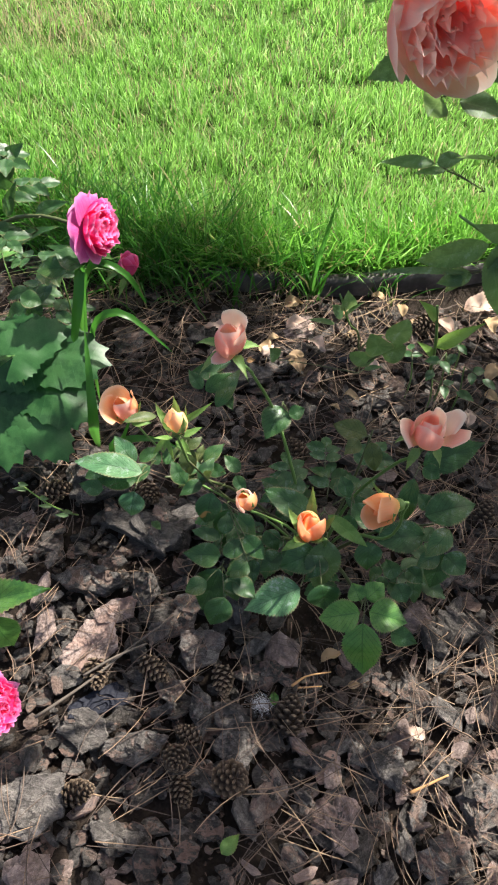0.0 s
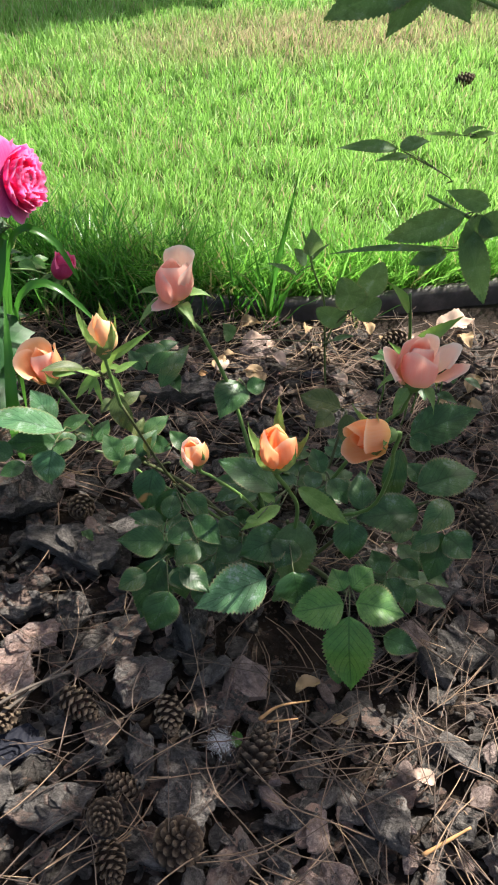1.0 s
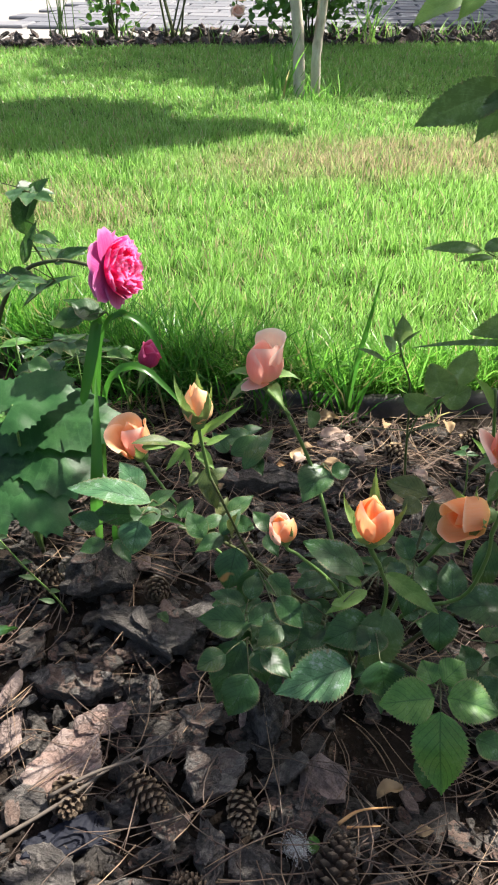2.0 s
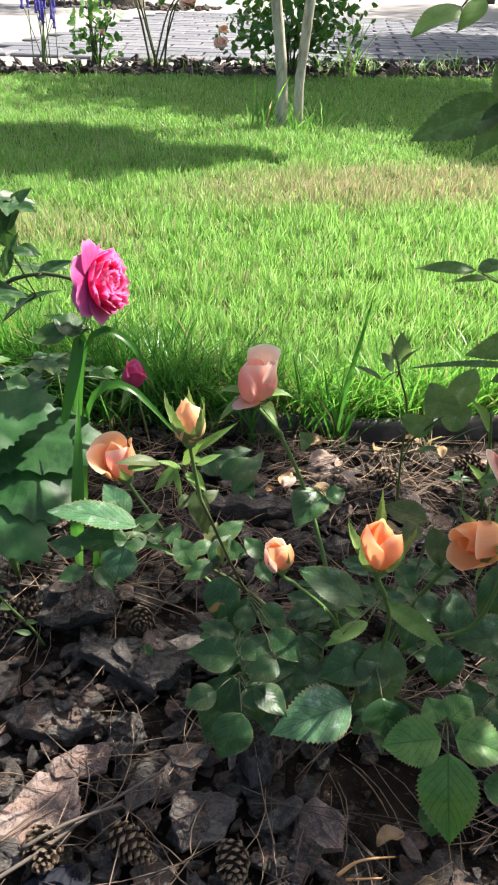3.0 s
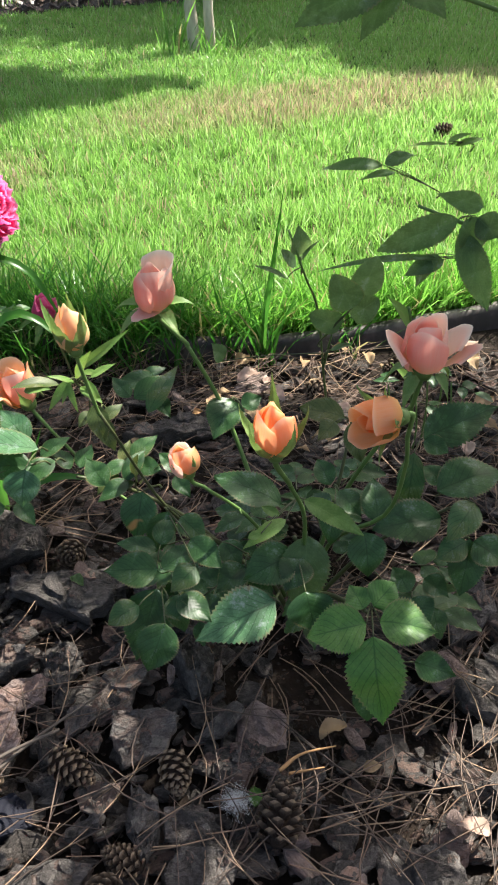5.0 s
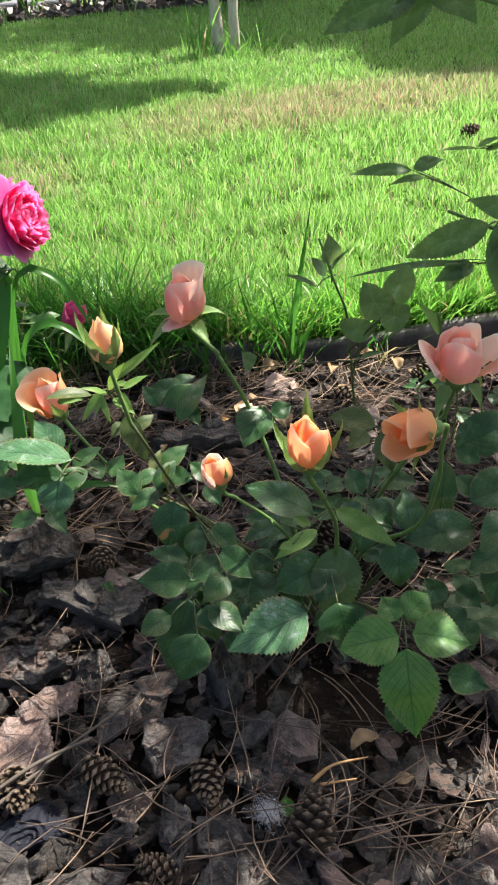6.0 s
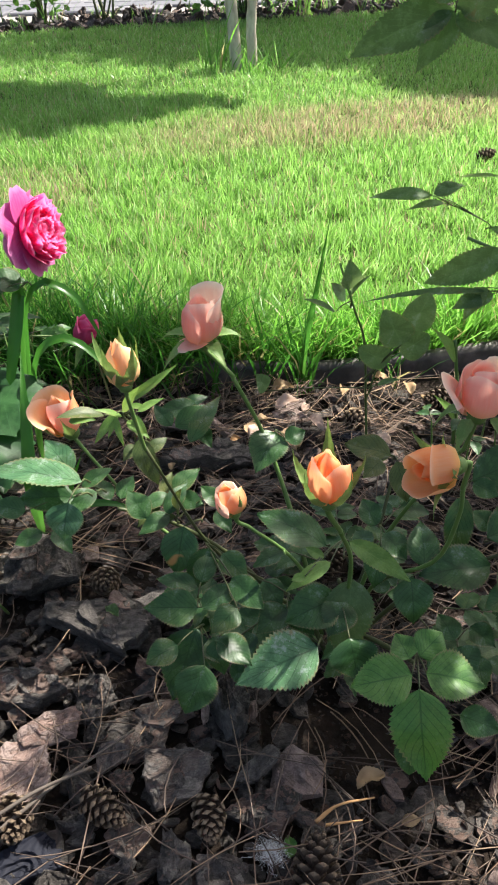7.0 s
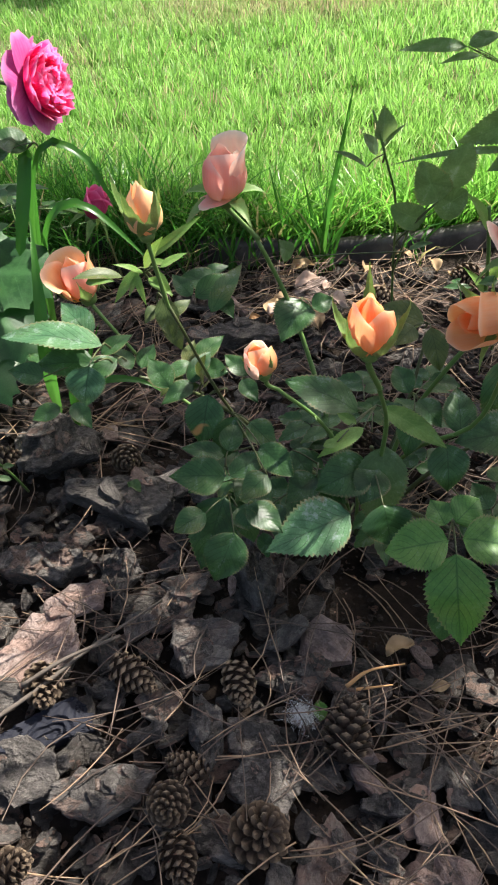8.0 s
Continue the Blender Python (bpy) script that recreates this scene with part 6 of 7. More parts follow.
# ---- the tall pink rose bush ----
tall_bush = empty("rose_bush", (0.80, 0.86, 0.0), "tall leafy rose bush with large salmon pink bloom", "rose bush", "rose bushes")
full_rose(tall_bush, (0.304, 0.630, 0.708), (0.42, -0.86, 0.10), 0.055, ROSE_PINK, ROSE_PINK, 0.7, "large nodding salmon pink rose", 12, globe=True)
stem(tall_bush, [(0.80, 0.86, 0.0), (0.72, 0.80, 0.35), (0.58, 0.70, 0.62), (0.46, 0.68, 0.745), (0.312, 0.638, 0.704)], 0.006, 0.0026, STEM, thorns=6)
stem(tall_bush, [(0.80, 0.86, 0.0), (0.74, 0.84, 0.20), (0.62, 0.90, 0.24), (0.50, 0.95, 0.27), (0.43, 1.0, 0.285)], 0.005, 0.0018, STEM, thorns=5)
stem(tall_bush, [(0.80, 0.86, 0.0), (0.72, 0.86, 0.30), (0.56, 0.95, 0.46), (0.387, 0.990, 0.528)], 0.005, 0.0018, STEM, thorns=5)
stem(tall_bush, [(0.80, 0.86, 0.0), (0.84, 0.88, 0.6), (0.82, 0.95, 1.1), (0.90, 1.05, 1.5)], 0.007, 0.003, STEM_OLD, thorns=6)
stem(tall_bush, [(0.80, 0.86, 0.0), (0.95, 0.80, 0.6), (1.05, 0.85, 1.0), (1.10, 0.80, 1.4)], 0.007, 0.003, STEM_OLD, thorns=6)
stem(tall_bush, [(0.80, 0.86, 0.0), (0.82, 0.70, 0.5), (0.85, 0.60, 0.9), (0.95, 0.55, 1.2)], 0.007, 0.003, STEM_OLD, thorns=6)
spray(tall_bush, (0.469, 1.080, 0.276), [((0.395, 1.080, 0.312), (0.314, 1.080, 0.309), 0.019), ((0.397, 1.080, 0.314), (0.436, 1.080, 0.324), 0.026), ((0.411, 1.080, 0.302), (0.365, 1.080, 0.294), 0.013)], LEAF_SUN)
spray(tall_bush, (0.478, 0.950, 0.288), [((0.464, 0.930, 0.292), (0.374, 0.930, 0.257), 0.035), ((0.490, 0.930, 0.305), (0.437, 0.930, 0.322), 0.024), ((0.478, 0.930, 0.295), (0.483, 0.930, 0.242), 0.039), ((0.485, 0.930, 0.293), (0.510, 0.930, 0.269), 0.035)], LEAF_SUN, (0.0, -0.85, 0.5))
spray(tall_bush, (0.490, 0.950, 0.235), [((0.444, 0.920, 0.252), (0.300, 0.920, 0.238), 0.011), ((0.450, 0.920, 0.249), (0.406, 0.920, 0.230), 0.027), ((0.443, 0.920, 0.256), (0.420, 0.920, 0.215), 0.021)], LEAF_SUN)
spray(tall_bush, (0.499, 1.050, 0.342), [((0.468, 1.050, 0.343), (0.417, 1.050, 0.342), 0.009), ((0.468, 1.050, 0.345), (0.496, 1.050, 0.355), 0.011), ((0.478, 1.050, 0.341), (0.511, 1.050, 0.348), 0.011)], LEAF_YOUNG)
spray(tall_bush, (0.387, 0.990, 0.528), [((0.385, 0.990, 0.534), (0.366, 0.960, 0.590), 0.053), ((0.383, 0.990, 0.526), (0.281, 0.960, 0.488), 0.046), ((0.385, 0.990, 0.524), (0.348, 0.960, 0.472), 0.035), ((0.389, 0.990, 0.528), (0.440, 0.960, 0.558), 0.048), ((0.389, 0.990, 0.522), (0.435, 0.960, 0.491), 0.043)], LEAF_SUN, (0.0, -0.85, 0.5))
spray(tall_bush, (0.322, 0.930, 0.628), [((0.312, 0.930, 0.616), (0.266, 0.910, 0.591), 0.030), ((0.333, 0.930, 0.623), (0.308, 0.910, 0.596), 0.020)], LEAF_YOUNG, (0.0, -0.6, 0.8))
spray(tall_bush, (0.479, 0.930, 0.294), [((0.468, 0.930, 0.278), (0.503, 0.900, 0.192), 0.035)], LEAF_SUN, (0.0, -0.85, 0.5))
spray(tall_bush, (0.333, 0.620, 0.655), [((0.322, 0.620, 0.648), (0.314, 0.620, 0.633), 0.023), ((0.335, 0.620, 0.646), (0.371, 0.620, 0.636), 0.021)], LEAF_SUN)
q = random.Random(21)
made = 0
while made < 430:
    # unseen sprays added to shade the bed; gx, gy is where each shadow falls
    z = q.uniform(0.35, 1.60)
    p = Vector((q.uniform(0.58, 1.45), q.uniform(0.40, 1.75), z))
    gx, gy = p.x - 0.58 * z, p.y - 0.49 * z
    # none towards the lawn or at the foot, so that both stay sunlit
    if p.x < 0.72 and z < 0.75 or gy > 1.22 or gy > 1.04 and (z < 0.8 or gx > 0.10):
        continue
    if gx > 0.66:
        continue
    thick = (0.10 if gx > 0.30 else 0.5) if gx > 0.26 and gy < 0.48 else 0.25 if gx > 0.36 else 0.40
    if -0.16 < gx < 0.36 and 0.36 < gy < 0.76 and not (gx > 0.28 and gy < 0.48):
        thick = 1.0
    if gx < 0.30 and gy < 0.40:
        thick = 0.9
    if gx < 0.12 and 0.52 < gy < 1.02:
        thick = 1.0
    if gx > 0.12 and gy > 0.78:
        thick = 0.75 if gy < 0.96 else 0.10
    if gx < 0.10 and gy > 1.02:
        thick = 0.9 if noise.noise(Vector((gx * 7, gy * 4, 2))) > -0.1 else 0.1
    # gaps kept open where sun patches should land on the bed
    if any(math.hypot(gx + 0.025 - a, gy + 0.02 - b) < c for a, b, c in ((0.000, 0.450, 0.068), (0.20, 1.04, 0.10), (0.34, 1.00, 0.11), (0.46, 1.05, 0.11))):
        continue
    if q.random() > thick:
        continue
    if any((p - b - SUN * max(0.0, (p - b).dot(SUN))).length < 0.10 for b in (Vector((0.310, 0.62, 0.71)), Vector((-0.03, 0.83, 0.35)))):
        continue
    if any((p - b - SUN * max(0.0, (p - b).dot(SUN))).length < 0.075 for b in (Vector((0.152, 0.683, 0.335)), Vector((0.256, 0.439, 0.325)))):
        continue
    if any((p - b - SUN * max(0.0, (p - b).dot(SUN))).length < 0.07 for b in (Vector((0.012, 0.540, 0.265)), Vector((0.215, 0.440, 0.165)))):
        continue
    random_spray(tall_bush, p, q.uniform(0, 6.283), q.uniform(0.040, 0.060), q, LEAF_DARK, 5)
    made += 1

# unseen cane and sprays, added to cast the shadow on the grass fringe
stem(tall_bush, [(0.80, 0.86, 0.0), (0.90, 1.20, 0.7), (0.74, 1.60, 1.10), (0.50, 1.74, 1.08), (0.34, 1.78, 1.00)], 0.006, 0.002, STEM_OLD, thorns=5)
for i in range(46):
    z = q.uniform(0.86, 1.20)
    gx = q.uniform(-0.36, 0.10)
    gy = 1.11 + 0.05 * math.sin(gx * 19) + q.uniform(-0.06, 0.08)
    random_spray(tall_bush, (gx + 0.58 * z, gy + 0.49 * z, z), q.uniform(0, 6.283), q.uniform(0.036, 0.052), q, LEAF_DARK, 5)

# ---- broad-leaved weeds and strap leaves in the bed's corner ----
weed = empty("broad_leaf_weed", (-0.12, 0.72, 0.02), "broad-leaved weed with large toothed bright green leaves", "weed")


def lobed_sheet(base, tip, nrm, seed):
    """A broad ovate leaf with coarse teeth and faint lobes, spread from the end of its stalk."""
    base, tip = Vector(base), Vector(tip)
    d = tip - base
    length = d.length
    d.normalize()
    side = d.cross(Vector(nrm)).normalized()
    up = side.cross(d)
    lobes = ((0.0, 1.0, 0.90), (0.50, 0.66, 0.70), (-0.50, 0.64, 0.70), (1.1, 0.42, 0.90), (-1.1, 0.40, 0.90))
    count, rings = 96, 7
    verts, uvs, faces = [base], [(0.5, 0.0)], []
    for k in range(1, rings + 1):
        for i in range(count + 1):
            a = -2.5 + 5.0 * i / count
            r = 0.22
            for at, reach, wide in lobes:
                x = min(1.0, abs(a - at) / wide)
                r = max(r, reach * (1 - 0.52 * x ** 1.25))
            r *= 1 + (0.07 if i % 4 == 1 else -0.03 if i % 4 == 3 else 0.0)
            r *= length * k / rings
            p = base + d * (math.cos(a) * r) + side * (math.sin(a) * r)
            sag = -0.22 * (r / length) ** 2 + 0.10 * noise.noise(Vector((math.cos(a) * r / length * 3 + seed, math.sin(a) * r / length * 3, seed)))
            verts.append(p + up * (sag * length * 0.6))
            uvs.append((0.5 + 0.5 * math.sin(a) * r / length, math.cos(a) * r / length))
    m = count + 1
    for i in range(count):
        faces.append((0, 1 + i, 2 + i))
        for k in range(rings - 1):
            q = 1 + k * m + i
            faces.append((q, q + m, q + m + 1, q + 1))
    return verts, faces, uvs


def broad_leaf(base, tip):
    nrm = Vector((0.05, -0.45, 0.89)) + jitter(0.1)
    v, f, uv = lobed_sheet(base, tip, nrm, rng.uniform(0, 30))
    part("leaf", v, f, LEAF_BROAD, weed, uvs=uv)
    b = Vector(base)
    v, f = tube([(-0.12, 0.72, 0.02), Vector((-0.12, 0.71, 0.1)).lerp(b, 0.5), b], 0.002, 0.0013, 6, 8)
    part("leaf_stalk", v, f, STEM, weed)


broad_leaf((-0.126, 0.717, 0.235), (-0.073, 0.762, 0.255))
broad_leaf((-0.135, 0.750, 0.205), (-0.022, 0.758, 0.203))
broad_leaf((-0.124, 0.727, 0.185), (-0.031, 0.691, 0.162))
broad_leaf((-0.112, 0.681, 0.155), (-0.057, 0.642, 0.132))
broad_leaf((-0.163, 0.702, 0.175), (-0.128, 0.620, 0.131))
broad_leaf((-0.190, 0.760, 0.215), (-0.130, 0.768, 0.222))

strap = empty("strap_leaf_plant", (-0.03, 0.72, 0.02), "clump of long bright green strap-like grass leaves", "grass plant")


def strap_leaf(pts, width, nrm=(0.3, -1, 0.2), peak=0.35):
    v, f, uv = blade_sheet(pts[0], pts[-1], width, Vector(nrm), fold=0.25, teeth=0.0, n=20, peak=peak, mids=pts, wave=0.02, seed=rng.uniform(0, 30))
    part("leaf", v, f, GRASS_DEEP, strap, uvs=uv)


strap_leaf([(-0.055, 0.745, 0.015), (-0.046, 0.720, 0.09), (-0.028, 0.684, 0.162), (-0.033, 0.716, 0.215), (-0.044, 0.761, 0.254)], 0.0140, peak=0.5)
strap_leaf([(-0.095, 0.87, 0.02), (-0.082, 0.86, 0.16), (-0.062, 0.835, 0.284), (-0.060, 0.802, 0.262), (-0.069, 0.775, 0.206)], 0.0135, peak=0.78)
strap_leaf([(-0.095, 0.85, 0.02), (-0.075, 0.84, 0.20), (-0.044, 0.83, 0.292), (-0.004, 0.83, 0.285), (0.021, 0.83, 0.235)], 0.010, (0, -0.5, 1), 0.6)
strap_leaf([(-0.070, 0.82, 0.02), (-0.055, 0.80, 0.17), (-0.032, 0.785, 0.242), (0.006, 0.785, 0.253), (0.062, 0.780, 0.198)], 0.012, (0, -0.5, 1), 0.6)
strap_leaf([(-0.04, 0.72, 0.02), (0.0, 0.70, 0.10), (0.05, 0.70, 0.11), (0.09, 0.70, 0.085)], 0.012, (0, -0.5, 1))
strap_leaf([(-0.03, 0.735, 0.015), (-0.015, 0.69, 0.10), (0.005, 0.66, 0.16)], 0.007)
strap_leaf([(-0.03, 0.70, 0.02), (0.01, 0.68, 0.14), (0.03, 0.68, 0.19)], 0.007)

tall_blade = empty("tall_grass_stalk", (0.233, 1.12, 0.0), "single tall dark green grass stalk at the lawn edge", "grass stalk")
v, f, uv = blade_sheet((0.233, 1.12, 0.0), (0.270, 1.05, 0.305), 0.009, (0.2, -1, 0.1), fold=0.4, teeth=0.0, n=16, peak=0.4, mids=[(0.233, 1.12, 0.0), (0.240, 1.10, 0.10), (0.255, 1.075, 0.2), (0.270, 1.05, 0.305)])
part("leaf", v, f, GRASS_DEEP, tall_blade, uvs=uv)
for a, b in (((0.10, 1.13, 0.17), 0.005), ((0.16, 1.12, 0.16), 0.005), ((0.205, 1.12, 0.15), 0.005)):
    p = Vector((a[0] + 0.03, a[1] + 0.02, 0.0))
    v, f, uv = blade_sheet(p, a, b, (0.2, -1, 0.1), fold=0.4, teeth=0.0, n=10, mids=[p, p.lerp(Vector(a), 0.5), a])
    part("leaf", v, f, GRASS_DEEP, tall_blade, uvs=uv)

green_shoot = empty("green_shoot", (0.44, 0.97, 0.0), "bright green young shoot with two broad blades", "weed")
stem(green_shoot, [(0.44, 0.97, 0.0), (0.43, 0.94, 0.10), (0.415, 0.92, 0.19)], 0.003, 0.002)
for base, tip, w in (((0.432, 0.94, 0.09), (0.49, 0.93, 0.155), 0.022), ((0.42, 0.925, 0.16), (0.385, 0.90, 0.215), 0.018), ((0.436, 0.95, 0.06), (0.40, 0.93, 0.11), 0.014)):
    v, f, uv = blade_sheet(base, tip, w, (0, -0.6, 0.8), fold=0.2, teeth=0.0, n=14, peak=0.4)
    part("leaf", v, f, LEAF_YOUNG, green_shoot, uvs=uv)


bed_shoot = empty("weed_seedling", (-0.055, 0.62, 0.03), "thin straggling weed seedling with tiny leaves", "weed")
stem(bed_shoot, [(-0.055, 0.620, 0.03), (-0.050, 0.585, 0.09), (-0.062, 0.565, 0.14), (-0.085, 0.560, 0.185)], 0.0014, 0.0008)
for i, (bx, by, bz) in enumerate(((-0.052, 0.590, 0.075), (-0.052, 0.580, 0.10), (-0.058, 0.570, 0.125), (-0.068, 0.565, 0.150), (-0.078, 0.562, 0.170), (-0.085, 0.560, 0.183))):
    w = 1 if i % 2 else -1
    v, f, uv = blade_sheet((bx, by, bz), (bx + w * 0.015, by - 0.006, bz + 0.008), 0.006, (0, -0.5, 0.85), teeth=0.05, n=12, seed=i)
    part("leaf", v, f, LEAF_SUN, bed_shoot, uvs=uv)


# ---- litter on the mulch ----
def twig(pts, r0, r1, label, material=TWIG):
    v, f = tube(pts, r0, r1, 7, 14, 0.25)
    return solid("twig", v, f, material, label, "twig")


twig([(-0.03, 0.335, 0.052), (0.02, 0.38, 0.056), (0.060, 0.425, 0.058), (0.105, 0.475, 0.052)], 0.0019, 0.0012, "long thin grey-brown twig lying across the bark")
twig([(0.015, 0.385, 0.062), (0.045, 0.408, 0.066), (0.080, 0.432, 0.062)], 0.0016, 0.0015, "short pale stripped twig")
twig([(0.255, 0.405, 0.048), (0.272, 0.418, 0.050), (0.300, 0.428, 0.046)], 0.0017, 0.0006, "orange splinter of pine wood", SPLINTER)
twig([(0.262, 0.404, 0.046), (0.290, 0.410, 0.045)], 0.0012, 0.0005, "orange splinter of pine wood", SPLINTER)
twig([(0.395, 0.310, 0.020), (0.435, 0.330, 0.032)], 0.0018, 0.0012, "pale broken straw stalk", SPLINTER)


def dry_leaf(at, size, heading, material, label, name="dry_leaf", curl=0.5):
    p = Vector(at)
    d = Vector((math.cos(heading), math.sin(heading), 0.1))
    nrm = Vector((rng.uniform(-0.4, 0.4), rng.uniform(-0.4, 0.4), 1))
    v, f, uv = blade_sheet(p - d * size / 2, p + d * size / 2, size * 0.6, nrm, fold=curl * 1.1, droop=0.22, teeth=0.10, n=20, wave=0.36, seed=rng.uniform(0, 50))
    return solid(name, v, f, material, label, "leaf litter", uvs=uv)


dry_leaf((0.330, 0.425, 0.022), 0.016, 0.2, DRY, "small curled dry brown leaf")
dry_leaf((0.300, 0.455, 0.026), 0.026, 0.5, DRY, "shrivelled brown leaf under the bush")
dry_leaf((0.205, 0.232, 0.045), 0.026, 0.9, LEAF_YOUNG, "fallen yellow-green leaf on the bark")
dry_leaf((0.235, 0.395, 0.030), 0.018, 1.6, LEAF_MID, "tiny green leaf sprout in the mulch", curl=0.3)
dry_leaf((0.062, 0.592, 0.068), 0.017, 2.6, LEAF_SUN, "narrow pale green fallen leaf")
dry_leaf((0.53, 1.12, 0.024), 0.066, 0.3, DRY_PETAL, "large crumpled cream dead leaf by the edging", curl=0.15)
dry_leaf((0.46, 1.06, 0.026), 0.040, 2.4, DRY_PETAL, "crumpled pinkish dead leaf by the edging")
dry_leaf((0.215, 1.03, 0.034), 0.036, 0.4, DRY_PETAL, "crumpled pinkish dead leaf by the edging")
dry_leaf((0.175, 0.965, 0.030), 0.029, 1.0, DRY_PETAL, "pink faded petal on the mulch", "fallen_petal")
dry_leaf((0.39, 1.09, 0.028), 0.029, 1.9, DRY, "curled tan dead leaf")
dry_leaf((0.15, 0.93, 0.040), 0.014, 0.2, SPLINTER, "tiny orange petal scrap", "fallen_petal")
dry_leaf((0.40, 0.375, 0.020), 0.026, 2.9, DRY_PETAL, "pale pinkish bark flake curl")
for i in range(24):
    x, y = rng.uniform(0.02, 0.55), rng.uniform(0.85, 1.12)
    dry_leaf((x, y, mulch_height(x, y) + 0.018), rng.uniform(0.015, 0.042), rng.uniform(0, 6), rng.choice((DRY, DRY, DRY_PETAL, DRY)), "curled tan dead leaf scrap on the mulch")

q = random.Random(2)
verts, faces = [], []
for i in range(330):
    a, b = q.uniform(0, 6.28), q.uniform(0, 6.28)
    c = Vector((0.222 + q.gauss(0, 0.005), 0.380 + q.gauss(0, 0.005), 0.047 + abs(q.gauss(0, 0.003))))
    pts = [c, c + Vector((math.cos(a), math.sin(a), 0.2)) * 0.003, c + Vector((math.cos(b), math.sin(b), 0.1)) * 0.005]
    v, f = tube(pts, 0.00008, 0.00005, 3, 4)
    k0 = len(verts)
    verts += v
    faces += [tuple(k0 + j for j in p) for p in f]
solid("plant_fluff", verts, faces, FLUFF, "tuft of white plant fluff caught on bark", "fluff")


# ---- beyond the lawn ----
def leaf_cloud(count, centre, radii, size, seed, shell=0.5):
    """Many small folded leaves round a centre, uneven and open."""
    q = np.random.default_rng(seed)
    d = q.normal(size=(count, 3))
    d /= np.linalg.norm(d, axis=1)[:, None]
    lump = np.array([noise.noise(Vector(v * 2.3) + Vector((seed, 0, 0))) for v in d])
    r = q.uniform(shell, 1.0, count) ** 0.6 * (1 + 0.45 * lump)
    p = np.array(centre) + d * r[:, None] * np.array(radii)
    ax = q.normal(size=(count, 3)) + np.array([0, 0, -0.3])
    ax /= np.linalg.norm(ax, axis=1)[:, None]
    sd = np.cross(ax, q.normal(size=(count, 3)))
    sd /= np.linalg.norm(sd, axis=1)[:, None]
    up = np.cross(sd, ax)
    s = size * q.uniform(0.6, 1.25, count)[:, None]
    pts = [p, p + ax * s * 0.35 + sd * s * 0.30 + up * s * 0.06, p + ax * s * 0.75 + sd * s * 0.24 + up * s * 0.05, p + ax * s, p + ax * s * 0.75 - sd * s * 0.24 + up * s * 0.05, p + ax * s * 0.35 - sd * s * 0.30 + up * s * 0.06, p + ax * s * 0.5]
    verts = np.stack(pts, 1).reshape(-1, 3)
    faces = []
    for i in range(count):
        b = i * 7
        faces += [(b, b + 1, b + 6), (b + 1, b + 2, b + 6), (b + 2, b + 3, b + 6), (b + 3, b + 4, b + 6), (b + 4, b + 5, b + 6), (b + 5, b, b + 6)]
    uv = np.tile(np.array([(0.5, 0), (1, 0.35), (0.9, 0.75), (0.5, 1), (0.1, 0.75), (0, 0.35), (0.5, 0.5)]), (count, 1))
    return verts, faces, uv


young_tree = empty("young_tree", (-0.07, 3.96, 0.0), "young tree with two slender pale grey trunks", "tree")
stem(young_tree, [(-0.098, 3.96, -0.02), (-0.105, 3.96, 0.12), (-0.118, 3.96, 0.30), (-0.150, 3.96, 0.54), (-0.20, 3.97, 1.0), (-0.22, 4.0, 1.7)], 0.029, 0.024, TRUNK, "trunk", 30)
stem(young_tree, [(-0.030, 3.97, -0.02), (-0.028, 3.965, 0.08), (-0.030, 3.96, 0.2), (-0.014, 3.96, 0.38), (0.000, 3.96, 0.54), (0.05, 3.97, 1.0), (0.10, 4.0, 1.7)], 0.023, 0.024, TRUNK, "trunk", 30)
for i in range(7):
    a = i * 0.9
    stem(young_tree, [(-0.2 + 0.02 * i, 3.98, 0.95 + 0.1 * i), (-0.1 + 0.3 * math.cos(a), 3.98 + 0.3 * math.sin(a), 1.25 + 0.12 * i)], 0.012, 0.004, TRUNK, "limb", 8)
# invented crown above the view, its clouds shaped to throw the lobed lawn shadow
for count, at, radii, k in ((8500, (-0.02, 3.70, 1.45), (0.50, 0.34, 0.30), 3), (2200, (0.46, 3.88, 1.45), (0.30, 0.14, 0.16), 4), (3600, (-0.24, 4.10, 1.45), (0.36, 0.26, 0.22), 5)):
    v, f, uv = leaf_cloud(count, at, radii, 0.07, k, 0.1)
    part("crown", v, f, LEAF_MID, young_tree, uvs=uv)

# out of view; added so its crowns shade the far lawn and paving
far_tree = empty("unseen_shade_tree", (3.4, 7.6, 0.0), "unseen tree added to shade the far lawn and yard", "tree")
stem(far_tree, [(3.4, 7.6, -0.1), (3.4, 7.6, 1.2), (3.3, 7.5, 2.6)], 0.14, 0.09, TRUNK_OLD, "trunk", 14)
for i in range(6):
    a = i * 1.05
    stem(far_tree, [(3.35, 7.55, 2.0 + 0.1 * i), (3.2 + 0.9 * math.cos(a), 7.3 + 0.9 * math.sin(a), 3.0)], 0.05, 0.02, TRUNK_OLD, "limb", 8)
v, f, uv = leaf_cloud(13000, (2.3, 6.72, 3.4), (2.0, 1.10, 0.6), 0.13, 8, 0.1)
part("crown", v, f, LEAF_MID, far_tree, uvs=uv)
v, f, uv = leaf_cloud(5500, (3.12, 5.35, 3.2), (0.80, 0.62, 0.4), 0.12, 9, 0.1)
part("crown", v, f, LEAF_MID, far_tree, uvs=uv)
v, f, uv = leaf_cloud(9000, (3.9, 10.8, 3.8), (1.9, 2.3, 0.7), 0.16, 18, 0.1)
part("crown", v, f, LEAF_MID, far_tree, uvs=uv)


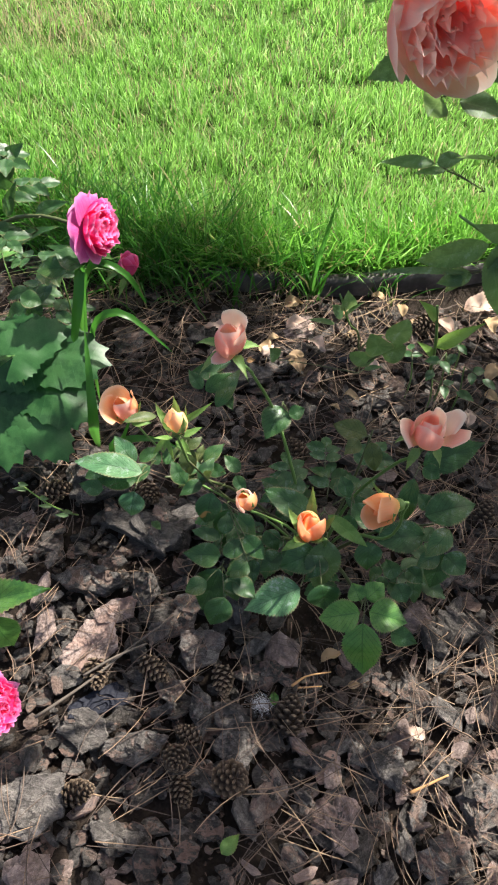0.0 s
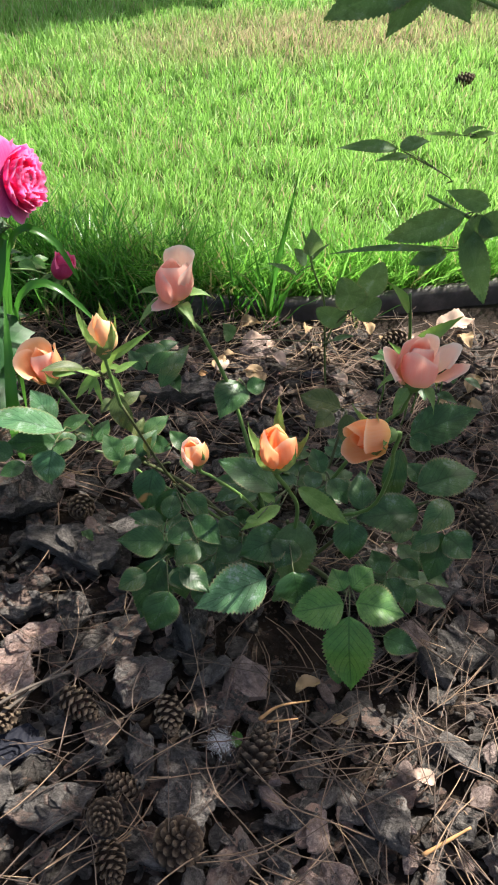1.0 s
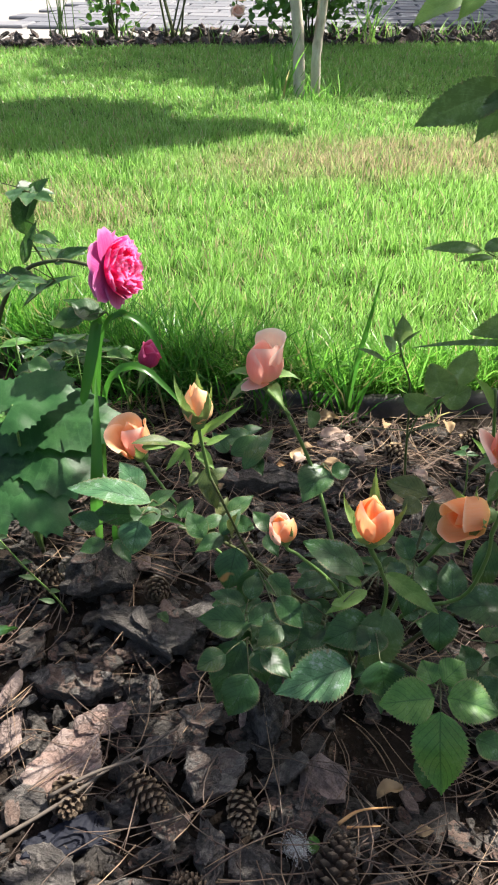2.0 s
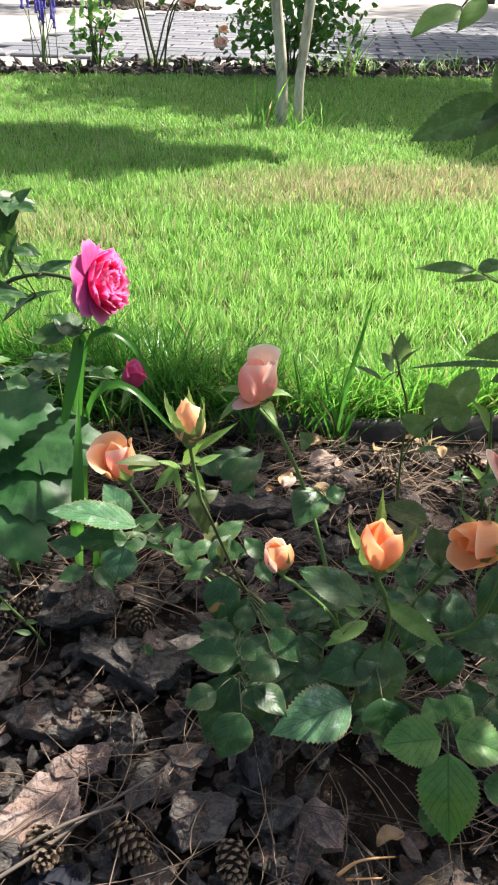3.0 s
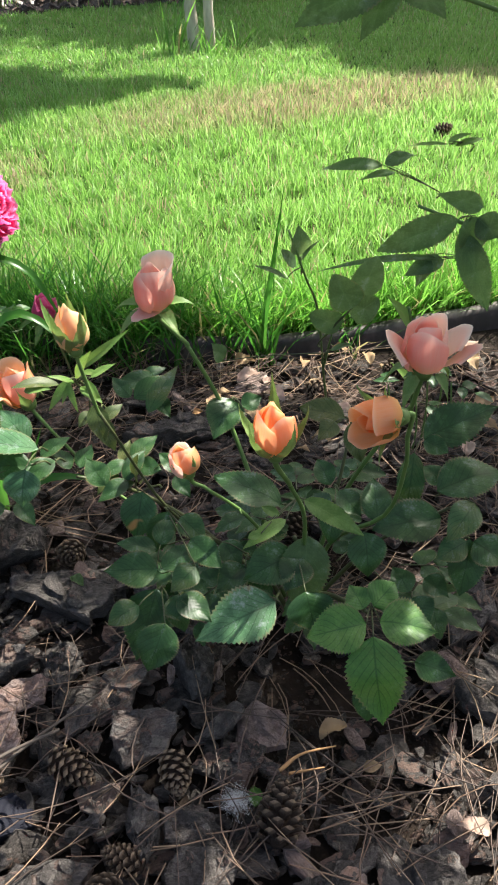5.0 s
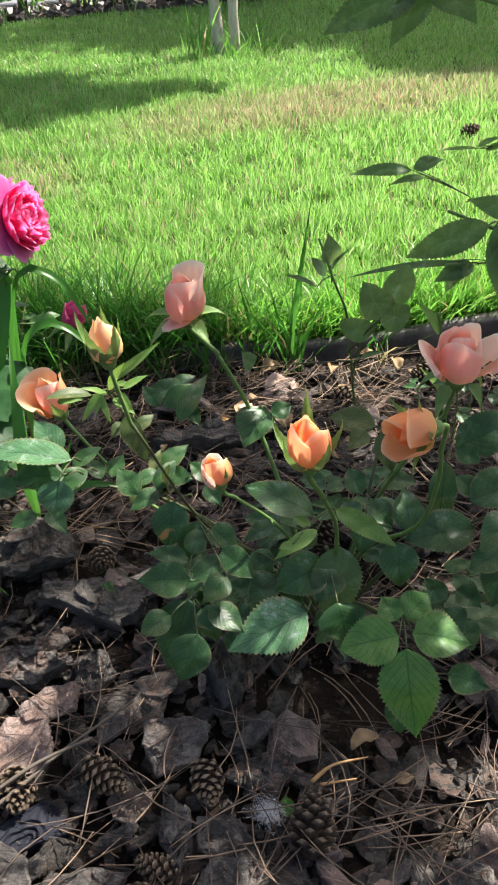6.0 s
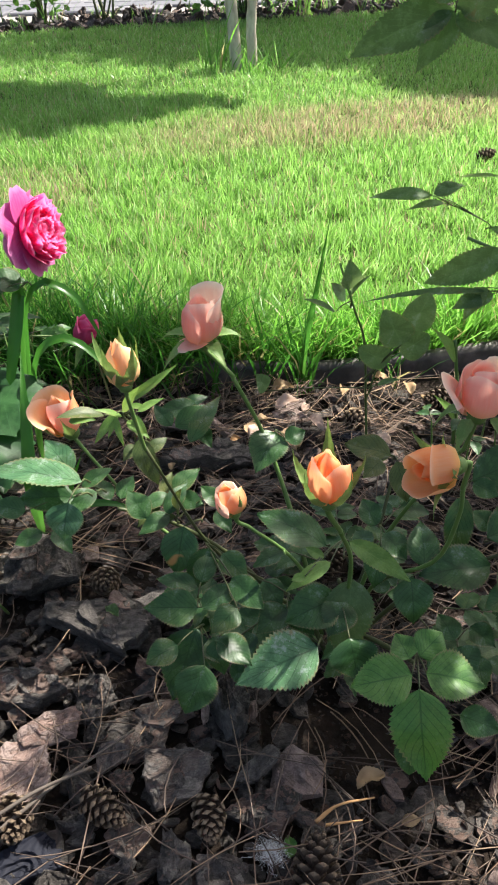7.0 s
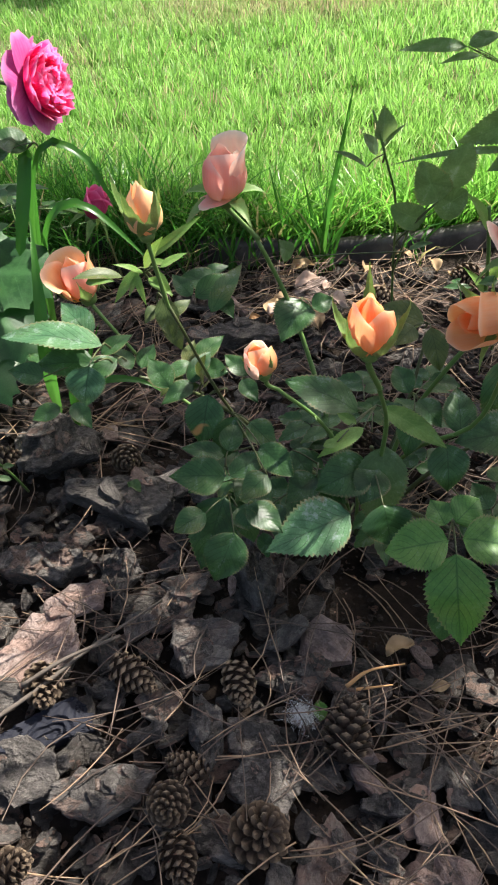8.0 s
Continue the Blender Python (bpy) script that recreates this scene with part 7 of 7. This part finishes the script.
# second tree out of view, added only for its shade on the yard
yard_tree = empty("unseen_shade_tree", (8.0, 19.5, 0.0), "unseen tree added to shade the paved yard", "tree")
stem(yard_tree, [(8.0, 19.5, -0.1), (8.0, 19.5, 1.6), (7.6, 19.5, 3.6)], 0.22, 0.14, TRUNK_OLD, "trunk", 14)
for i in range(6):
    a = i * 1.05
    stem(yard_tree, [(7.8, 19.5, 2.6 + 0.1 * i), (6.6 + 1.8 * math.cos(a), 19.4 + 2.6 * math.sin(a), 4.3)], 0.09, 0.03, TRUNK_OLD, "limb", 8)
v, f, uv = leaf_cloud(8000, (6.2, 19.2, 4.6), (3.2, 6.2, 0.9), 0.26, 28, 0.1)
part("crown", v, f, LEAF_MID, yard_tree, uvs=uv)


def far_rose(at, radii, count, size, seed, blooms, label):
    root = empty("rose_bush", (at[0], at[1], 0.0), label, "rose bush", "rose bushes")
    q = random.Random(seed)
    for i in range(7):
        a = q.uniform(0, 6.28)
        top = Vector((at[0] + radii[0] * 0.7 * math.cos(a), at[1] + radii[1] * 0.7 * math.sin(a), at[2] + radii[2] * q.uniform(-0.2, 0.6)))
        stem(root, [(at[0] + q.uniform(-0.05, 0.05), at[1], -0.02), Vector((at[0], at[1], 0.1)).lerp(top, 0.5) + Vector((q.uniform(-0.05, 0.05), 0, 0.05)), top], 0.008, 0.003, STEM_OLD, n=8)
    v, f, uv = leaf_cloud(count, at, radii, size, seed, 0.15)
    part("crown", v, f, LEAF_MID, root, uvs=uv)
    for p, r, mt in blooms:
        rose_bud(root, p, (q.uniform(-0.3, 0.3), -0.5, 0.6), r, r * 2.0, mt, open_=0.6, sepal=None)
    return root


far_rose((-0.24, 6.05, 0.38), (0.52, 0.32, 0.34), 860, 0.066, 4, [((-0.66, 5.72, 0.20), 0.032, BLUSH), ((-0.86, 5.75, 0.44), 0.04, SALMON), ((-0.64, 5.70, 0.29), 0.02, YELLOW)], "leafy rose bush with pink blooms beyond the lawn")
far_rose((-1.60, 6.0, 0.26), (0.20, 0.15, 0.22), 130, 0.06, 6, [((-1.50, 5.9, 0.24), 0.014, SALMON)], "sparse young rose bush beyond the lawn")
far_rose((-1.15, 6.0, 0.55), (0.35, 0.2, 0.12), 160, 0.06, 7, [((-1.0, 5.9, 0.50), 0.02, YELLOW)], "arching rose branches beyond the lawn")

lavender = empty("lavender_plant", (-1.95, 5.95, 0.0), "blue flowering lavender by the paved yard", "lavender")
q = random.Random(5)
for i in range(14):
    b = Vector((-1.95 + q.gauss(0, 0.05), 5.95 + q.gauss(0, 0.04), 0.0))
    tp = b + Vector((q.gauss(0, 0.06), q.gauss(0, 0.05), q.uniform(0.30, 0.48)))
    stem(lavender, [b, b.lerp(tp, 0.5), tp], 0.004, 0.002, STEM, n=6)
    v, f = tube([tp - Vector((0, 0, 0.05)), tp, tp + Vector((0, 0, 0.08))], 0.014, 0.004, 6, 8, 0.8)
    part("flower_spike", v, f, LAVENDER, lavender)

old_tree = empty("old_tree", (-3.95, 15.6, 0.0), "thick old tree trunk standing in a mulched ring", "tree")
stem(old_tree, [(-3.95, 15.6, -0.1), (-3.95, 15.6, 0.2), (-3.92, 15.62, 1.5), (-3.9, 15.65, 4.0)], 0.42, 0.30, TRUNK_OLD, "trunk", 24)
v, f, uv = leaf_cloud(1500, (-3.9, 15.6, 5.2), (2.4, 2.4, 1.5), 0.3, 12, 0.2)
part("crown", v, f, LEAF_MID, old_tree, uvs=uv)
verts, faces = [], []
q = random.Random(15)
for i in range(220):
    a, r = q.uniform(0, 6.28), q.uniform(0.4, 1.3) ** 0.8
    me = CHIPS[q.randrange(20)]
    m = pose(-3.95 + math.cos(a) * r * 1.4, 15.6 + math.sin(a) * r, 0.03, q.gauss(0, 25), q.gauss(0, 25), q.uniform(0, 360)) @ Matrix.Diagonal((0.16, 0.16, 0.16, 1))
    k0 = len(verts)
    verts += [m @ p.co for p in me.vertices]
    faces += [tuple(k0 + j for j in p.vertices) for p in me.polygons]
tagged(new("bark_mulch", mesh_of("bark_mulch", verts, faces, BARK_LOOSE)), "brown mulch ring round the old tree", "mulch", kind="stuff")


def box(name, x0, x1, y0, y1, z0, z1, material, parent, b=0.012, label=""):
    v = []
    for z, k in ((z0, b), (z0 + b, 0), (z1 - b, 0), (z1, b)):
        v += [(x0 + k, y0 + k, z), (x1 - k, y0 + k, z), (x1 - k, y1 - k, z), (x0 + k, y1 - k, z)]
    f = [(3, 2, 1, 0), (12, 13, 14, 15)]
    for i in range(3):
        for j in range(4):
            j2 = (j + 1) % 4
            f.append((i * 4 + j, i * 4 + j2, i * 4 + 4 + j2, i * 4 + 4 + j))
    return part(name, v, f, material, parent, label, smooth=False)


bench = empty("garden_bench", (4.6, 25.0, 0.0), "dark garden bench on the paved yard", "bench")
for bx in (3.6, 5.5):
    box("leg", bx - 0.16, bx + 0.16, 24.8, 25.2, 0.006, 0.40, METAL, bench)
for i in range(3):
    box("seat_plank", 3.2, 6.0, 24.78 + i * 0.16, 24.90 + i * 0.16, 0.40, 0.45, METAL, bench)
paving()
